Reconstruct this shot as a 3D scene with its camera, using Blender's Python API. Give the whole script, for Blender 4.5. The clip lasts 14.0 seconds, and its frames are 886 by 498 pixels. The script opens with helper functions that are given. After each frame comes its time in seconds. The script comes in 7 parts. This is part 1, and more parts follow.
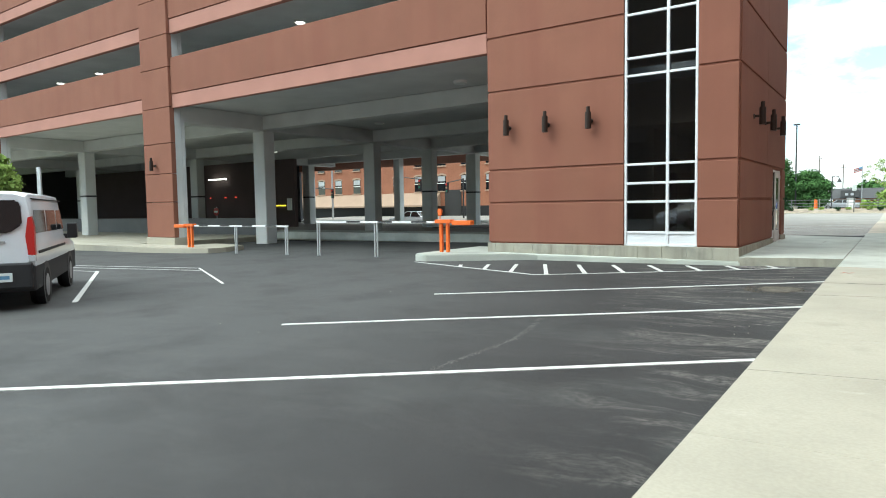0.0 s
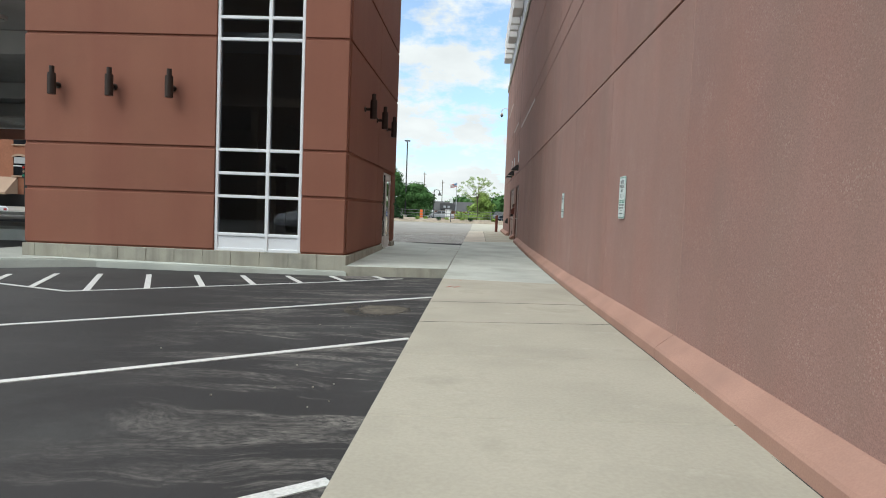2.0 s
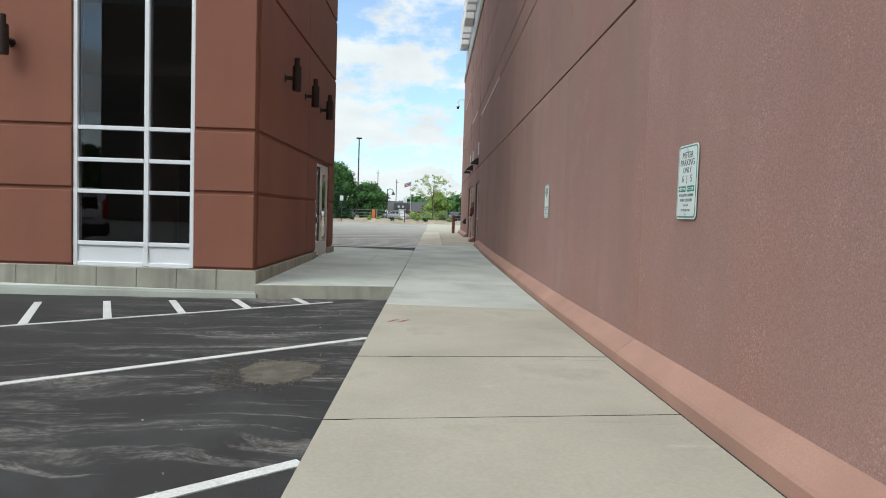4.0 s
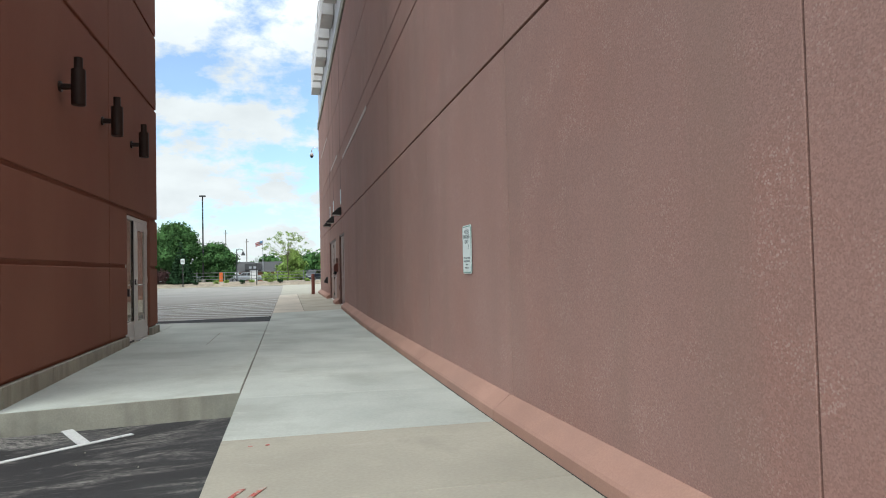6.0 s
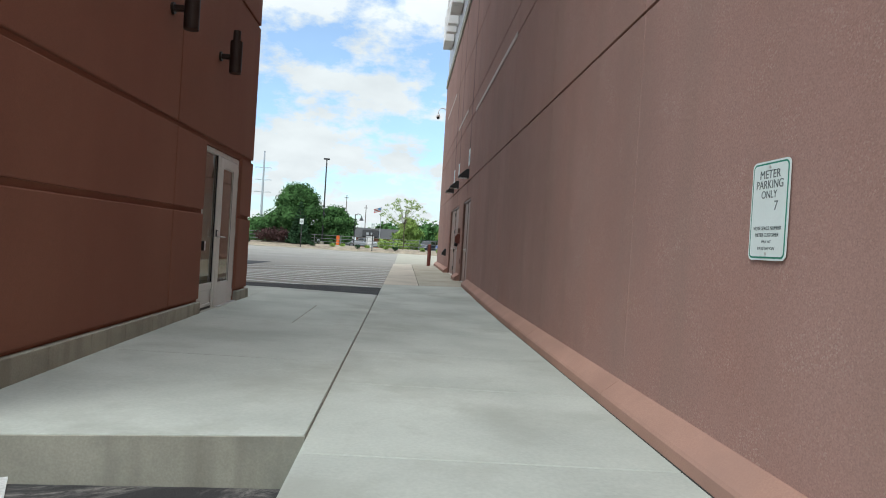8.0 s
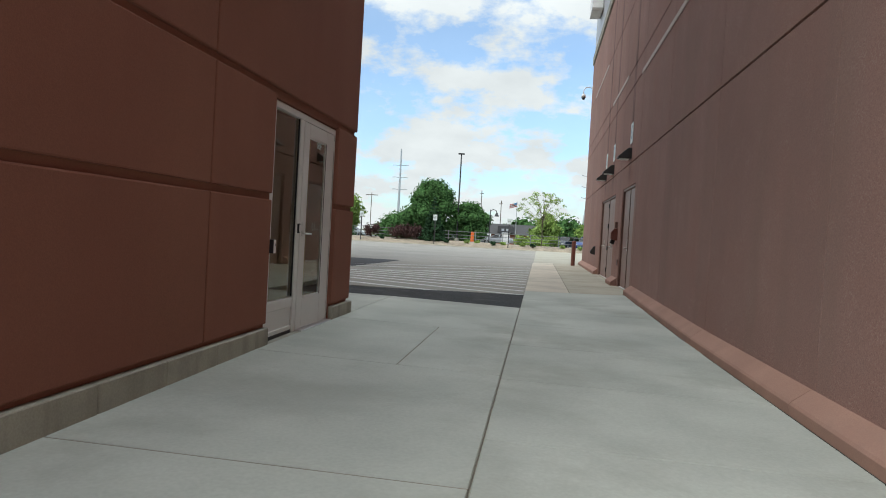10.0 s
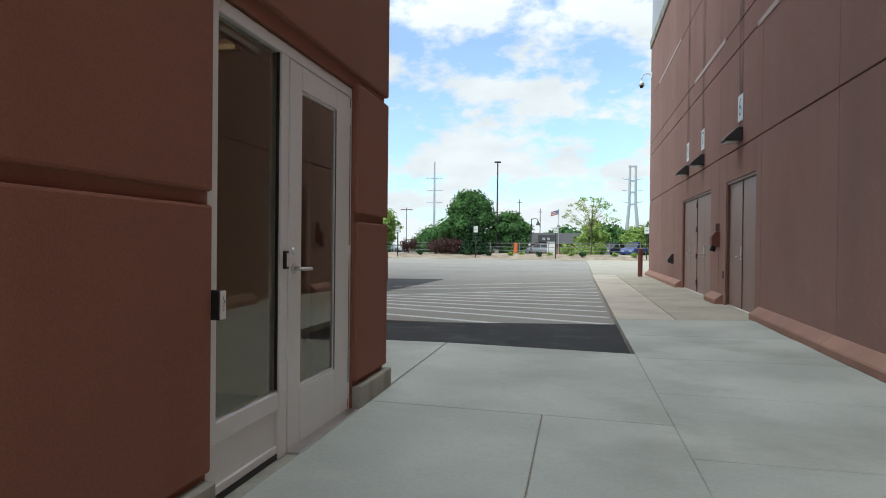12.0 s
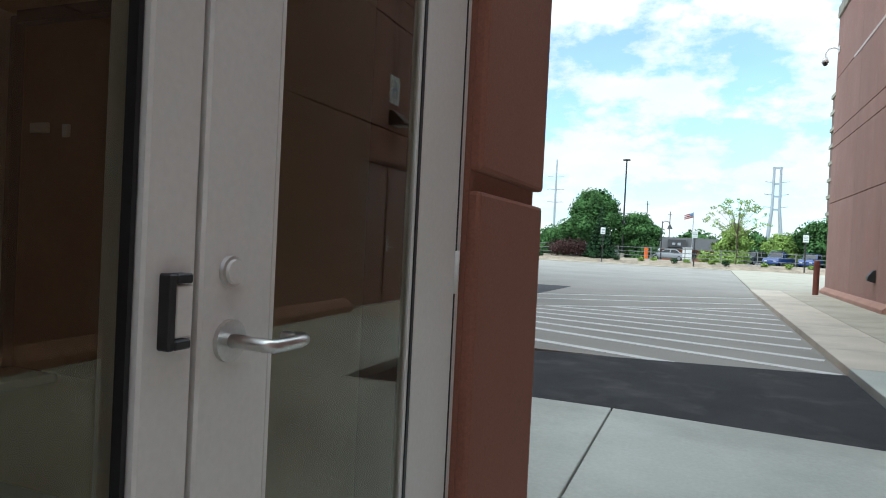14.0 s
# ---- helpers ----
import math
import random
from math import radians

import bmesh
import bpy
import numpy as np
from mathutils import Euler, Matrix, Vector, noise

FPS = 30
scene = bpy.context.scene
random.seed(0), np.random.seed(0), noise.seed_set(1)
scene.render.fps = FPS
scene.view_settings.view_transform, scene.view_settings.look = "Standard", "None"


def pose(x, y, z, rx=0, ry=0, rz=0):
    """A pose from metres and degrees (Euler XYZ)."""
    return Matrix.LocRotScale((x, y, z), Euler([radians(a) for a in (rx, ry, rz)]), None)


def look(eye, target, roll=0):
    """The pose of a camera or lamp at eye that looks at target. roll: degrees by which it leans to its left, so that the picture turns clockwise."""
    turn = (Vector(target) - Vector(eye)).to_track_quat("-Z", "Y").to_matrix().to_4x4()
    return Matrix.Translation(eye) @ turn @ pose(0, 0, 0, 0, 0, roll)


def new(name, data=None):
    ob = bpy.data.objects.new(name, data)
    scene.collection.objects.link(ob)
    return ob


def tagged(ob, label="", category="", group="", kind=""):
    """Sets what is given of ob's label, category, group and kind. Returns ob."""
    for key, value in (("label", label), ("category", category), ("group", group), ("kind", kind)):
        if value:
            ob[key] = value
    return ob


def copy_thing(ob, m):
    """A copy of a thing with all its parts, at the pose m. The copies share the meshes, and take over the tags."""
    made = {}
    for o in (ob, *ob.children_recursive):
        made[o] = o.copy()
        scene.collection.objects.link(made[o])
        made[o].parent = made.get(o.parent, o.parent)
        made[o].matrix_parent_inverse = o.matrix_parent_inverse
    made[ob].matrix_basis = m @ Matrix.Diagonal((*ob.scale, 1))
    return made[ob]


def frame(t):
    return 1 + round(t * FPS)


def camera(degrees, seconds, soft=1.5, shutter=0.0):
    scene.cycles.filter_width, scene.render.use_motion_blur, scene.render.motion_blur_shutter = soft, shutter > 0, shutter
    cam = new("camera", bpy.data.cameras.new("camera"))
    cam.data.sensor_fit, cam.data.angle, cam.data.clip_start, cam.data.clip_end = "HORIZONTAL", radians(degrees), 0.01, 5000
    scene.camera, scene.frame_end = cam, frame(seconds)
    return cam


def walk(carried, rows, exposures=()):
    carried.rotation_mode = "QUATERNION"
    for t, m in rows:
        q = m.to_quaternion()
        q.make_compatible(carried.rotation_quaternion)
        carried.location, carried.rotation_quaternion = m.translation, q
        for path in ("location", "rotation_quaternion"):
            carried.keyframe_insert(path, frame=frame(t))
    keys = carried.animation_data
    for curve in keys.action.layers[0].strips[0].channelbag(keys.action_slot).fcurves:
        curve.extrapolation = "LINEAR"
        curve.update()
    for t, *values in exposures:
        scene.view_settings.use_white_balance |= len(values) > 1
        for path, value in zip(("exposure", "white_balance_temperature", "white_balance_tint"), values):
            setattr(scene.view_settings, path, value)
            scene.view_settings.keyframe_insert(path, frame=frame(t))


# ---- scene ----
cam = camera(68.8, 14.0, soft=1.0)
PATH = [
    (0, (-1.24, -3.439, 1.25), (-2.386, -1.806, 1.119), -0.9),
    (0.2, (-1.30, -3.09, 1.28), (-2.209, -1.312, 1.176), -1.0),
    (0.5, (-1.369, -2.391, 1.134), (-1.986, -0.489, 1.076), -2.1),
    (1, (-1.459, -1.671, 1.141), (-1.732, 0.308, 1.054), 0.3),
    (1.5, (-1.536, -0.877, 1.16), (-1.56, 1.121, 1.071), -0.5),
    (2, (-1.566, -0.213, 1.129), (-1.672, 1.781, 1.016), 2.2),
    (2.2, (-1.58, 0.09, 1.125), (-1.562, 2.088, 1.036), 2.9),
    (4.3, (-1.575, 3.476, 1.118), (-1.533, 5.472, 0.999), 1.5),
    (4.5, (-1.566, 3.816, 1.117), (-1.441, 5.808, 0.982), 0.7),
    (5, (-1.643, 4.505, 1.108), (-1.38, 6.486, 1.009), -3.1),
    (5.5, (-1.672, 5.258, 1.115), (-1.562, 7.254, 1.039), -0.9),
    (6, (-1.668, 6.050, 1.157), (-1.203, 7.994, 1.220), -1.3),
    (6.5, (-1.719, 6.682, 1.129), (-1.362, 8.649, 1.168), -0.1),
    (7, (-1.684, 7.558, 1.169), (-1.368, 9.533, 1.157), -0.7),
    (7.5, (-1.668, 8.288, 1.134), (-1.405, 10.271, 1.144), 0.4),
    (7.7, (-1.667, 8.614, 1.092), (-1.481, 10.605, 1.096), 2.2),
    (9.8, (-1.872, 11.802, 1.097), (-2.037, 13.794, 1.034), 2.1),
    (10, (-1.912, 12.076, 1.094), (-2.204, 14.054, 1.045), 3.3),
    (10.5, (-2.109, 12.784, 1.114), (-2.37, 14.765, 1.035), 0.6),
    (11, (-2.3, 13.584, 1.187), (-2.82, 15.515, 1.181), 1.3),
    (11.5, (-2.541, 14.297, 1.151), (-2.884, 16.267, 1.111), 0.5),
    (12, (-2.767, 15.002, 1.148), (-3.171, 16.961, 1.134), 0.6),
    (12.5, (-3.063, 15.673, 1.132), (-3.566, 17.608, 1.146), -0.4),
    (13, (-3.27, 16.321, 1.095), (-3.749, 18.262, 1.03), -2.2),
    (13.5, (-3.447, 16.948, 1.124), (-4.379, 18.717, 1.131), 4.3),
    (14, (-3.641, 17.488, 1.162), (-4.388, 19.343, 1.133), 2.8),
]
EXPOSURES = [(0.0, 0.63, 6300, -2), (0.5, 0.46, 6420, 1), (1.0, 0.22, 6520, 3), (1.5, 0.09, 6500, 4), (2.0, 0.03, 6450, 5), (5.0, 0.0, 6350, 5), (7.5, -0.02, 6280, 5), (10.0, -0.10, 6400, 5), (11.0, -0.02, 6350, 5),
             (12.5, 0.02, 6250, 5), (13.0, 0.04, 6200, 4), (13.5, 0.12, 5970, 3), (14.0, 0.28, 5920, 2)]
walk(cam, [(t, look(eye, target, roll)) for t, eye, target, roll in PATH], EXPOSURES)

# ---- world, sun, exposure ----
world = bpy.data.worlds.new("world")
scene.world = world
world.use_nodes = True
wn, wl = world.node_tree.nodes, world.node_tree.links
wn.clear()
w_out = wn.new("ShaderNodeOutputWorld")
w_bg = wn.new("ShaderNodeBackground")
w_bg.inputs["Strength"].default_value = 0.145
w_sky = wn.new("ShaderNodeTexSky")
w_sky.sky_type = "NISHITA"
w_sky.sun_disc = False
w_sky.sun_elevation = radians(44)
w_sky.sun_rotation = radians(217)
w_sky.air_density = 1.0
w_sky.dust_density = 1.0
w_co = wn.new("ShaderNodeTexCoord")
w_sep = wn.new("ShaderNodeSeparateXYZ")
w_add = wn.new("ShaderNodeMath")
w_add.operation = "ADD"
w_add.inputs[1].default_value = 0.42
w_max = wn.new("ShaderNodeMath")
w_max.operation = "MAXIMUM"
w_max.inputs[1].default_value = 0.12
w_div = wn.new("ShaderNodeVectorMath")
w_div.operation = "DIVIDE"
w_com = wn.new("ShaderNodeCombineXYZ")
w_n1 = wn.new("ShaderNodeTexNoise")
w_n1.inputs["Scale"].default_value = 4.6
w_n1.inputs["Detail"].default_value = 8.0
w_n1.inputs["Roughness"].default_value = 0.60
w_r1 = wn.new("ShaderNodeValToRGB")
w_r1.color_ramp.elements[0].position = 0.40
w_r1.color_ramp.elements[1].position = 0.53
w_n2 = wn.new("ShaderNodeTexNoise")
w_n2.inputs["Scale"].default_value = 6.0
w_n2.inputs["Detail"].default_value = 8.0
w_r2 = wn.new("ShaderNodeValToRGB")
w_r2.color_ramp.elements[0].position = 0.35
w_r2.color_ramp.elements[0].color = (5.55, 5.76, 5.95, 1)
w_r2.color_ramp.elements[1].position = 0.62
w_r2.color_ramp.elements[1].color = (6.35, 6.56, 6.70, 1)
w_hi = wn.new("ShaderNodeMapRange")
w_hi.inputs["From Min"].default_value = 0.0
w_hi.inputs["From Max"].default_value = 0.22
w_hi.inputs["To Min"].default_value = 0.30
w_hi.inputs["To Max"].default_value = 0.22
w_mx0 = wn.new("ShaderNodeMath")
w_mx0.operation = "MAXIMUM"
w_mix = wn.new("ShaderNodeMix")
w_mix.data_type = "RGBA"
wl.new(w_co.outputs["Generated"], w_sep.inputs[0])
wl.new(w_sep.outputs["Z"], w_add.inputs[0])
wl.new(w_add.outputs[0], w_max.inputs[0])
for k in range(3):
    wl.new(w_max.outputs[0], w_com.inputs[k])
wl.new(w_co.outputs["Generated"], w_div.inputs[0])
wl.new(w_com.outputs[0], w_div.inputs[1])
wl.new(w_div.outputs[0], w_n1.inputs["Vector"])
wl.new(w_div.outputs[0], w_n2.inputs["Vector"])
wl.new(w_n1.outputs["Fac"], w_r1.inputs["Fac"])
wl.new(w_n2.outputs["Fac"], w_r2.inputs["Fac"])
wl.new(w_sep.outputs["Z"], w_hi.inputs["Value"])
wl.new(w_r1.outputs["Color"], w_mx0.inputs[0])
wl.new(w_hi.outputs["Result"], w_mx0.inputs[1])
wl.new(w_mx0.outputs[0], w_mix.inputs["Factor"])
# an overcast sky is brighter overhead than near the horizon
w_zen = wn.new("ShaderNodeMapRange")
w_zen.inputs["From Min"].default_value, w_zen.inputs["From Max"].default_value = 0.30, 1.0
w_zen.inputs["To Min"].default_value, w_zen.inputs["To Max"].default_value = 1.0, 3.2
wl.new(w_sep.outputs["Z"], w_zen.inputs["Value"])
w_cl = wn.new("ShaderNodeVectorMath")
w_cl.operation = "SCALE"
wl.new(w_r2.outputs["Color"], w_cl.inputs[0])
wl.new(w_zen.outputs["Result"], w_cl.inputs["Scale"])
w_bl = wn.new("ShaderNodeVectorMath")
w_bl.operation = "MULTIPLY"
w_bl.inputs[1].default_value = (1.12, 1.38, 1.60)
wl.new(w_sky.outputs[0], w_bl.inputs[0])
wl.new(w_bl.outputs[0], w_mix.inputs["A"])
wl.new(w_cl.outputs[0], w_mix.inputs["B"])
wl.new(w_mix.outputs["Result"], w_bg.inputs["Color"])
wl.new(w_bg.outputs[0], w_out.inputs[0])

sun_data = bpy.data.lights.new("sun", "SUN")
sun_data.energy = 1.62
sun_data.angle = radians(38)
sun_data.color = (1.0, 0.975, 0.91)
sun = new("sun", sun_data)
sun.matrix_world = look((-34, -45, 56), (0, 0, 0))


# ---- materials ----
def mat(name, base, rough=0.7, metal=0.0, var=0.12, scale=3.0, fine=60.0, fine_var=0.10, bump=0.15, bump_dist=0.01,
        stain=None, stain_scale=0.6, stain_at=(0.5, 0.75), rnd=0.0, spec=0.5, coat=0.0):
    """Procedural surface: broad variation, fine grain with relief, and stains of another colour."""
    m = bpy.data.materials.new(name)
    m.use_nodes = True
    n, l = m.node_tree.nodes, m.node_tree.links
    b = n["Principled BSDF"]
    b.inputs["Roughness"].default_value = rough
    b.inputs["Metallic"].default_value = metal
    b.inputs["Specular IOR Level"].default_value = spec
    b.inputs["Coat Weight"].default_value = coat
    co = n.new("ShaderNodeTexCoord")
    geo = n.new("ShaderNodeNewGeometry")
    broad = n.new("ShaderNodeTexNoise")
    broad.inputs["Scale"].default_value = scale
    broad.inputs["Detail"].default_value = 5
    l.new(geo.outputs["Position"], broad.inputs["Vector"])
    grain = n.new("ShaderNodeTexNoise")
    grain.inputs["Scale"].default_value = fine
    grain.inputs["Detail"].default_value = 3
    l.new(geo.outputs["Position"], grain.inputs["Vector"])
    r1 = n.new("ShaderNodeMapRange")
    r1.inputs["From Min"].default_value, r1.inputs["From Max"].default_value = 0.3, 0.7
    r1.inputs["To Min"].default_value, r1.inputs["To Max"].default_value = 1 - var, 1 + var
    l.new(broad.outputs["Fac"], r1.inputs["Value"])
    r2 = n.new("ShaderNodeMapRange")
    r2.inputs["From Min"].default_value, r2.inputs["From Max"].default_value = 0.3, 0.7
    r2.inputs["To Min"].default_value, r2.inputs["To Max"].default_value = 1 - fine_var, 1 + fine_var
    l.new(grain.outputs["Fac"], r2.inputs["Value"])
    mul = n.new("ShaderNodeMath")
    mul.operation = "MULTIPLY"
    l.new(r1.outputs["Result"], mul.inputs[0])
    l.new(r2.outputs["Result"], mul.inputs[1])
    last = mul.outputs[0]
    if rnd:
        oi = n.new("ShaderNodeObjectInfo")
        r3 = n.new("ShaderNodeMapRange")
        r3.inputs["To Min"].default_value, r3.inputs["To Max"].default_value = 1 - rnd, 1 + rnd
        l.new(oi.outputs["Random"], r3.inputs["Value"])
        mul2 = n.new("ShaderNodeMath")
        mul2.operation = "MULTIPLY"
        l.new(last, mul2.inputs[0])
        l.new(r3.outputs["Result"], mul2.inputs[1])
        last = mul2.outputs[0]
    sc = n.new("ShaderNodeVectorMath")
    sc.operation = "SCALE"
    sc.inputs[0].default_value = base
    l.new(last, sc.inputs["Scale"])
    colour = sc.outputs["Vector"]
    if stain:
        st = n.new("ShaderNodeTexNoise")
        st.inputs["Scale"].default_value = stain_scale
        st.inputs["Detail"].default_value = 6
        st.inputs["Roughness"].default_value = 0.65
        l.new(geo.outputs["Position"], st.inputs["Vector"])
        sr = n.new("ShaderNodeMapRange")
        sr.inputs["From Min"].default_value, sr.inputs["From Max"].default_value = stain_at
        l.new(st.outputs["Fac"], sr.inputs["Value"])
        mx = n.new("ShaderNodeMix")
        mx.data_type = "RGBA"
        l.new(sr.outputs["Result"], mx.inputs["Factor"])
        l.new(colour, mx.inputs["A"])
        mx.inputs["B"].default_value = (*stain, 1)
        colour = mx.outputs["Result"]
    l.new(colour, b.inputs["Base Color"])
    if bump:
        bp = n.new("ShaderNodeBump")
        bp.inputs["Strength"].default_value = bump
        bp.inputs["Distance"].default_value = bump_dist
        l.new(grain.outputs["Fac"], bp.inputs["Height"])
        l.new(bp.outputs["Normal"], b.inputs["Normal"])
    return m


def plain(name, base, rough=0.5, metal=0.0, emit=0.0, coat=0.0):
    m = bpy.data.materials.new(name)
    m.use_nodes = True
    b = m.node_tree.nodes["Principled BSDF"]
    b.inputs["Base Color"].default_value = (*base, 1)
    b.inputs["Roughness"].default_value = rough
    b.inputs["Metallic"].default_value = metal
    b.inputs["Coat Weight"].default_value = coat
    if emit:
        b.inputs["Emission Color"].default_value = (*base, 1)
        b.inputs["Emission Strength"].default_value = emit
    return m


def glass(name, tint=(0.5, 0.5, 0.48), ior=1.5, reflect=(1, 1, 1)):
    m = bpy.data.materials.new(name)
    m.use_nodes = True
    b = m.node_tree.nodes["Principled BSDF"]
    b.inputs["Base Color"].default_value = (*tint, 1)
    b.inputs["Roughness"].default_value = 0.0
    b.inputs["IOR"].default_value = ior
    b.inputs["Transmission Weight"].default_value = 1.0
    b.inputs["Specular Tint"].default_value = (*reflect, 1)
    return m


M_PANEL = mat("red_precast", (0.252, 0.109, 0.073), 0.85, var=0.06, scale=0.9, fine=140, fine_var=0.10, bump=0.25, bump_dist=0.004, rnd=0.03, spec=0.25)
M_BAND = mat("pink_precast", (0.42, 0.21, 0.165), 0.85, var=0.06, scale=0.9, fine=140, fine_var=0.08, bump=0.2, bump_dist=0.004, spec=0.25)
M_JOINT = plain("joint_sealant", (0.055, 0.030, 0.025), 0.9)
M_FILLER = mat("joint_filler", (0.235, 0.212, 0.172), 0.95, var=0.15, scale=3, fine=90, fine_var=0.15, bump=0.2, bump_dist=0.003)
M_SEALANT = mat("pale_sealant", (0.56, 0.49, 0.45), 0.8, var=0.08, scale=2, fine=60, fine_var=0.06, bump=0.1, bump_dist=0.002)
M_SEAM = plain("pavement_seam", (0.03, 0.028, 0.025), 0.95)
M_CONC = mat("pale_concrete", (0.395, 0.368, 0.300), 0.9, var=0.12, scale=0.9, fine=45, fine_var=0.05, bump=0.06, bump_dist=0.003,
             stain=(0.28, 0.262, 0.21), stain_scale=0.9, stain_at=(0.56, 0.78), rnd=0.015, spec=0.3)
M_CONC3 = mat("tan_concrete", (0.54, 0.485, 0.40), 0.9, var=0.10, scale=1.1, fine=90, fine_var=0.07, bump=0.15, bump_dist=0.003,
              stain=(0.38, 0.35, 0.29), stain_scale=0.9, stain_at=(0.5, 0.75), rnd=0.05, spec=0.3)
M_CONC4 = mat("darker_tan_concrete", (0.42, 0.385, 0.305), 0.9, var=0.10, scale=1.1, fine=90, fine_var=0.07, bump=0.15, bump_dist=0.003,
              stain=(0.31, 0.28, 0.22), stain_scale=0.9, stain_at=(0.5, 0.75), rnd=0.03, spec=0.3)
M_CONC2 = mat("grey_concrete", (0.450, 0.470, 0.425), 0.9, var=0.15, scale=0.9, fine=45, fine_var=0.05, bump=0.06, bump_dist=0.003,
              stain=(0.34, 0.345, 0.30), stain_scale=0.7, stain_at=(0.50, 0.74), rnd=0.03, spec=0.3)
M_BASE = mat("base_concrete", (0.365, 0.352, 0.290), 0.9, var=0.14, scale=2.0, fine=80, fine_var=0.08, bump=0.2, bump_dist=0.004,
             stain=(0.24, 0.24, 0.21), stain_scale=1.5, stain_at=(0.5, 0.75), spec=0.3)
M_GCONC = mat("garage_concrete", (0.64, 0.655, 0.645), 0.9, var=0.08, scale=0.7, fine=40, fine_var=0.05, bump=0.1, spec=0.3)
M_ASPH = mat("asphalt", (0.0275, 0.0260, 0.0262), 0.86, var=0.22, scale=0.7, fine=220, fine_var=0.45, bump=0.5, bump_dist=0.005,
             stain=(0.068, 0.070, 0.067), stain_scale=0.55, stain_at=(0.52, 0.85), spec=0.42)
# pale dusty streaks drawn out across the asphalt
def streaks(m, colour):
    n, l = m.node_tree.nodes, m.node_tree.links
    b = n["Principled BSDF"]
    src = b.inputs["Base Color"].links[0].from_socket
    geo = n.new("ShaderNodeNewGeometry")

    # slow waves bend the streaks
    wave = n.new("ShaderNodeTexNoise")
    wave.inputs["Scale"].default_value = 0.8
    wave.inputs["Detail"].default_value = 2
    l.new(geo.outputs["Position"], wave.inputs["Vector"])
    shift = n.new("ShaderNodeVectorMath")
    shift.operation = "SCALE"
    shift.inputs["Scale"].default_value = 0.75
    l.new(wave.outputs["Color"], shift.inputs[0])
    waved = n.new("ShaderNodeVectorMath")
    waved.operation = "ADD"
    l.new(geo.outputs["Position"], waved.inputs[0])
    l.new(shift.outputs[0], waved.inputs[1])

    def field(scale, detail, rough, lo, hi, distort=0.0, stretch=None):
        nz = n.new("ShaderNodeTexNoise")
        nz.inputs["Scale"].default_value = scale
        nz.inputs["Detail"].default_value = detail
        nz.inputs["Roughness"].default_value = rough
        nz.inputs["Distortion"].default_value = distort
        if stretch:
            mp = n.new("ShaderNodeMapping")
            mp.inputs["Rotation"].default_value = (0, 0, radians(-9))
            mp.inputs["Scale"].default_value = stretch
            l.new(waved.outputs[0], mp.inputs["Vector"])
            l.new(mp.outputs[0], nz.inputs["Vector"])
        else:
            l.new(geo.outputs["Position"], nz.inputs["Vector"])
        ra = n.new("ShaderNodeMapRange")
        ra.inputs["From Min"].default_value, ra.inputs["From Max"].default_value = lo, hi
        l.new(nz.outputs["Fac"], ra.inputs["Value"])
        return ra.outputs["Result"]

    def times(a, c):
        k = n.new("ShaderNodeMath")
        k.operation = "MULTIPLY"
        l.new(a, k.inputs[0])
        l.new(c, k.inputs[1])
        return k.outputs[0]

    band = field(1.0, 8, 0.72, 0.49, 0.61, 0.9, (0.40, 2.1, 1.0))
    # thin drawn-out lines of grit beside the broad bands
    thin = field(1.0, 6, 0.62, 0.63, 0.68, 0.4, (0.30, 5.0, 1.0))
    both = n.new("ShaderNodeMath")
    both.operation = "MAXIMUM"
    l.new(band, both.inputs[0])
    l.new(thin, both.inputs[1])
    band = both.outputs[0]
    crumbs = field(17.0, 8, 0.80, 0.40, 0.60, 0.0, (0.8, 1.5, 1.0))
    patch = field(0.62, 3, 0.55, 0.28, 0.42)
    # dust gathers along the pavement's edge
    sx = n.new("ShaderNodeSeparateXYZ")
    l.new(geo.outputs["Position"], sx.inputs[0])
    edge = n.new("ShaderNodeMapRange")
    edge.inputs["From Min"].default_value, edge.inputs["From Max"].default_value = -3.1, -0.9
    edge.inputs["To Min"].default_value, edge.inputs["To Max"].default_value = 0.05, 1.0
    lane = n.new("ShaderNodeMath")
    lane.operation = "MULTIPLY_ADD"
    l.new(sx.outputs["Y"], lane.inputs[0])
    lane.inputs[1].default_value = 0.32
    l.new(sx.outputs["X"], lane.inputs[2])
    l.new(lane.outputs[0], edge.inputs["Value"])
    # the asphalt turns a paler, blotchy grey farther out from the pavement
    worn = n.new("ShaderNodeMapRange")
    worn.inputs["From Min"].default_value, worn.inputs["From Max"].default_value = -3.0, -6.6
    l.new(lane.outputs[0], worn.inputs["Value"])
    grey = n.new("ShaderNodeMix")
    grey.data_type = "RGBA"
    blot = field(0.9, 4, 0.6, 0.15, 0.55)
    l.new(times(worn.outputs["Result"], blot), grey.inputs["Factor"])
    l.new(src, grey.inputs["A"])
    grey.inputs["B"].default_value = (0.066, 0.066, 0.066, 1)
    src = grey.outputs["Result"]
    mx = n.new("ShaderNodeMix")
    mx.data_type = "RGBA"
    l.new(times(times(band, crumbs), times(patch, edge.outputs["Result"])), mx.inputs["Factor"])
    l.new(src, mx.inputs["A"])
    mx.inputs["B"].default_value = (*colour, 1)
    l.new(mx.outputs["Result"], b.inputs["Base Color"])


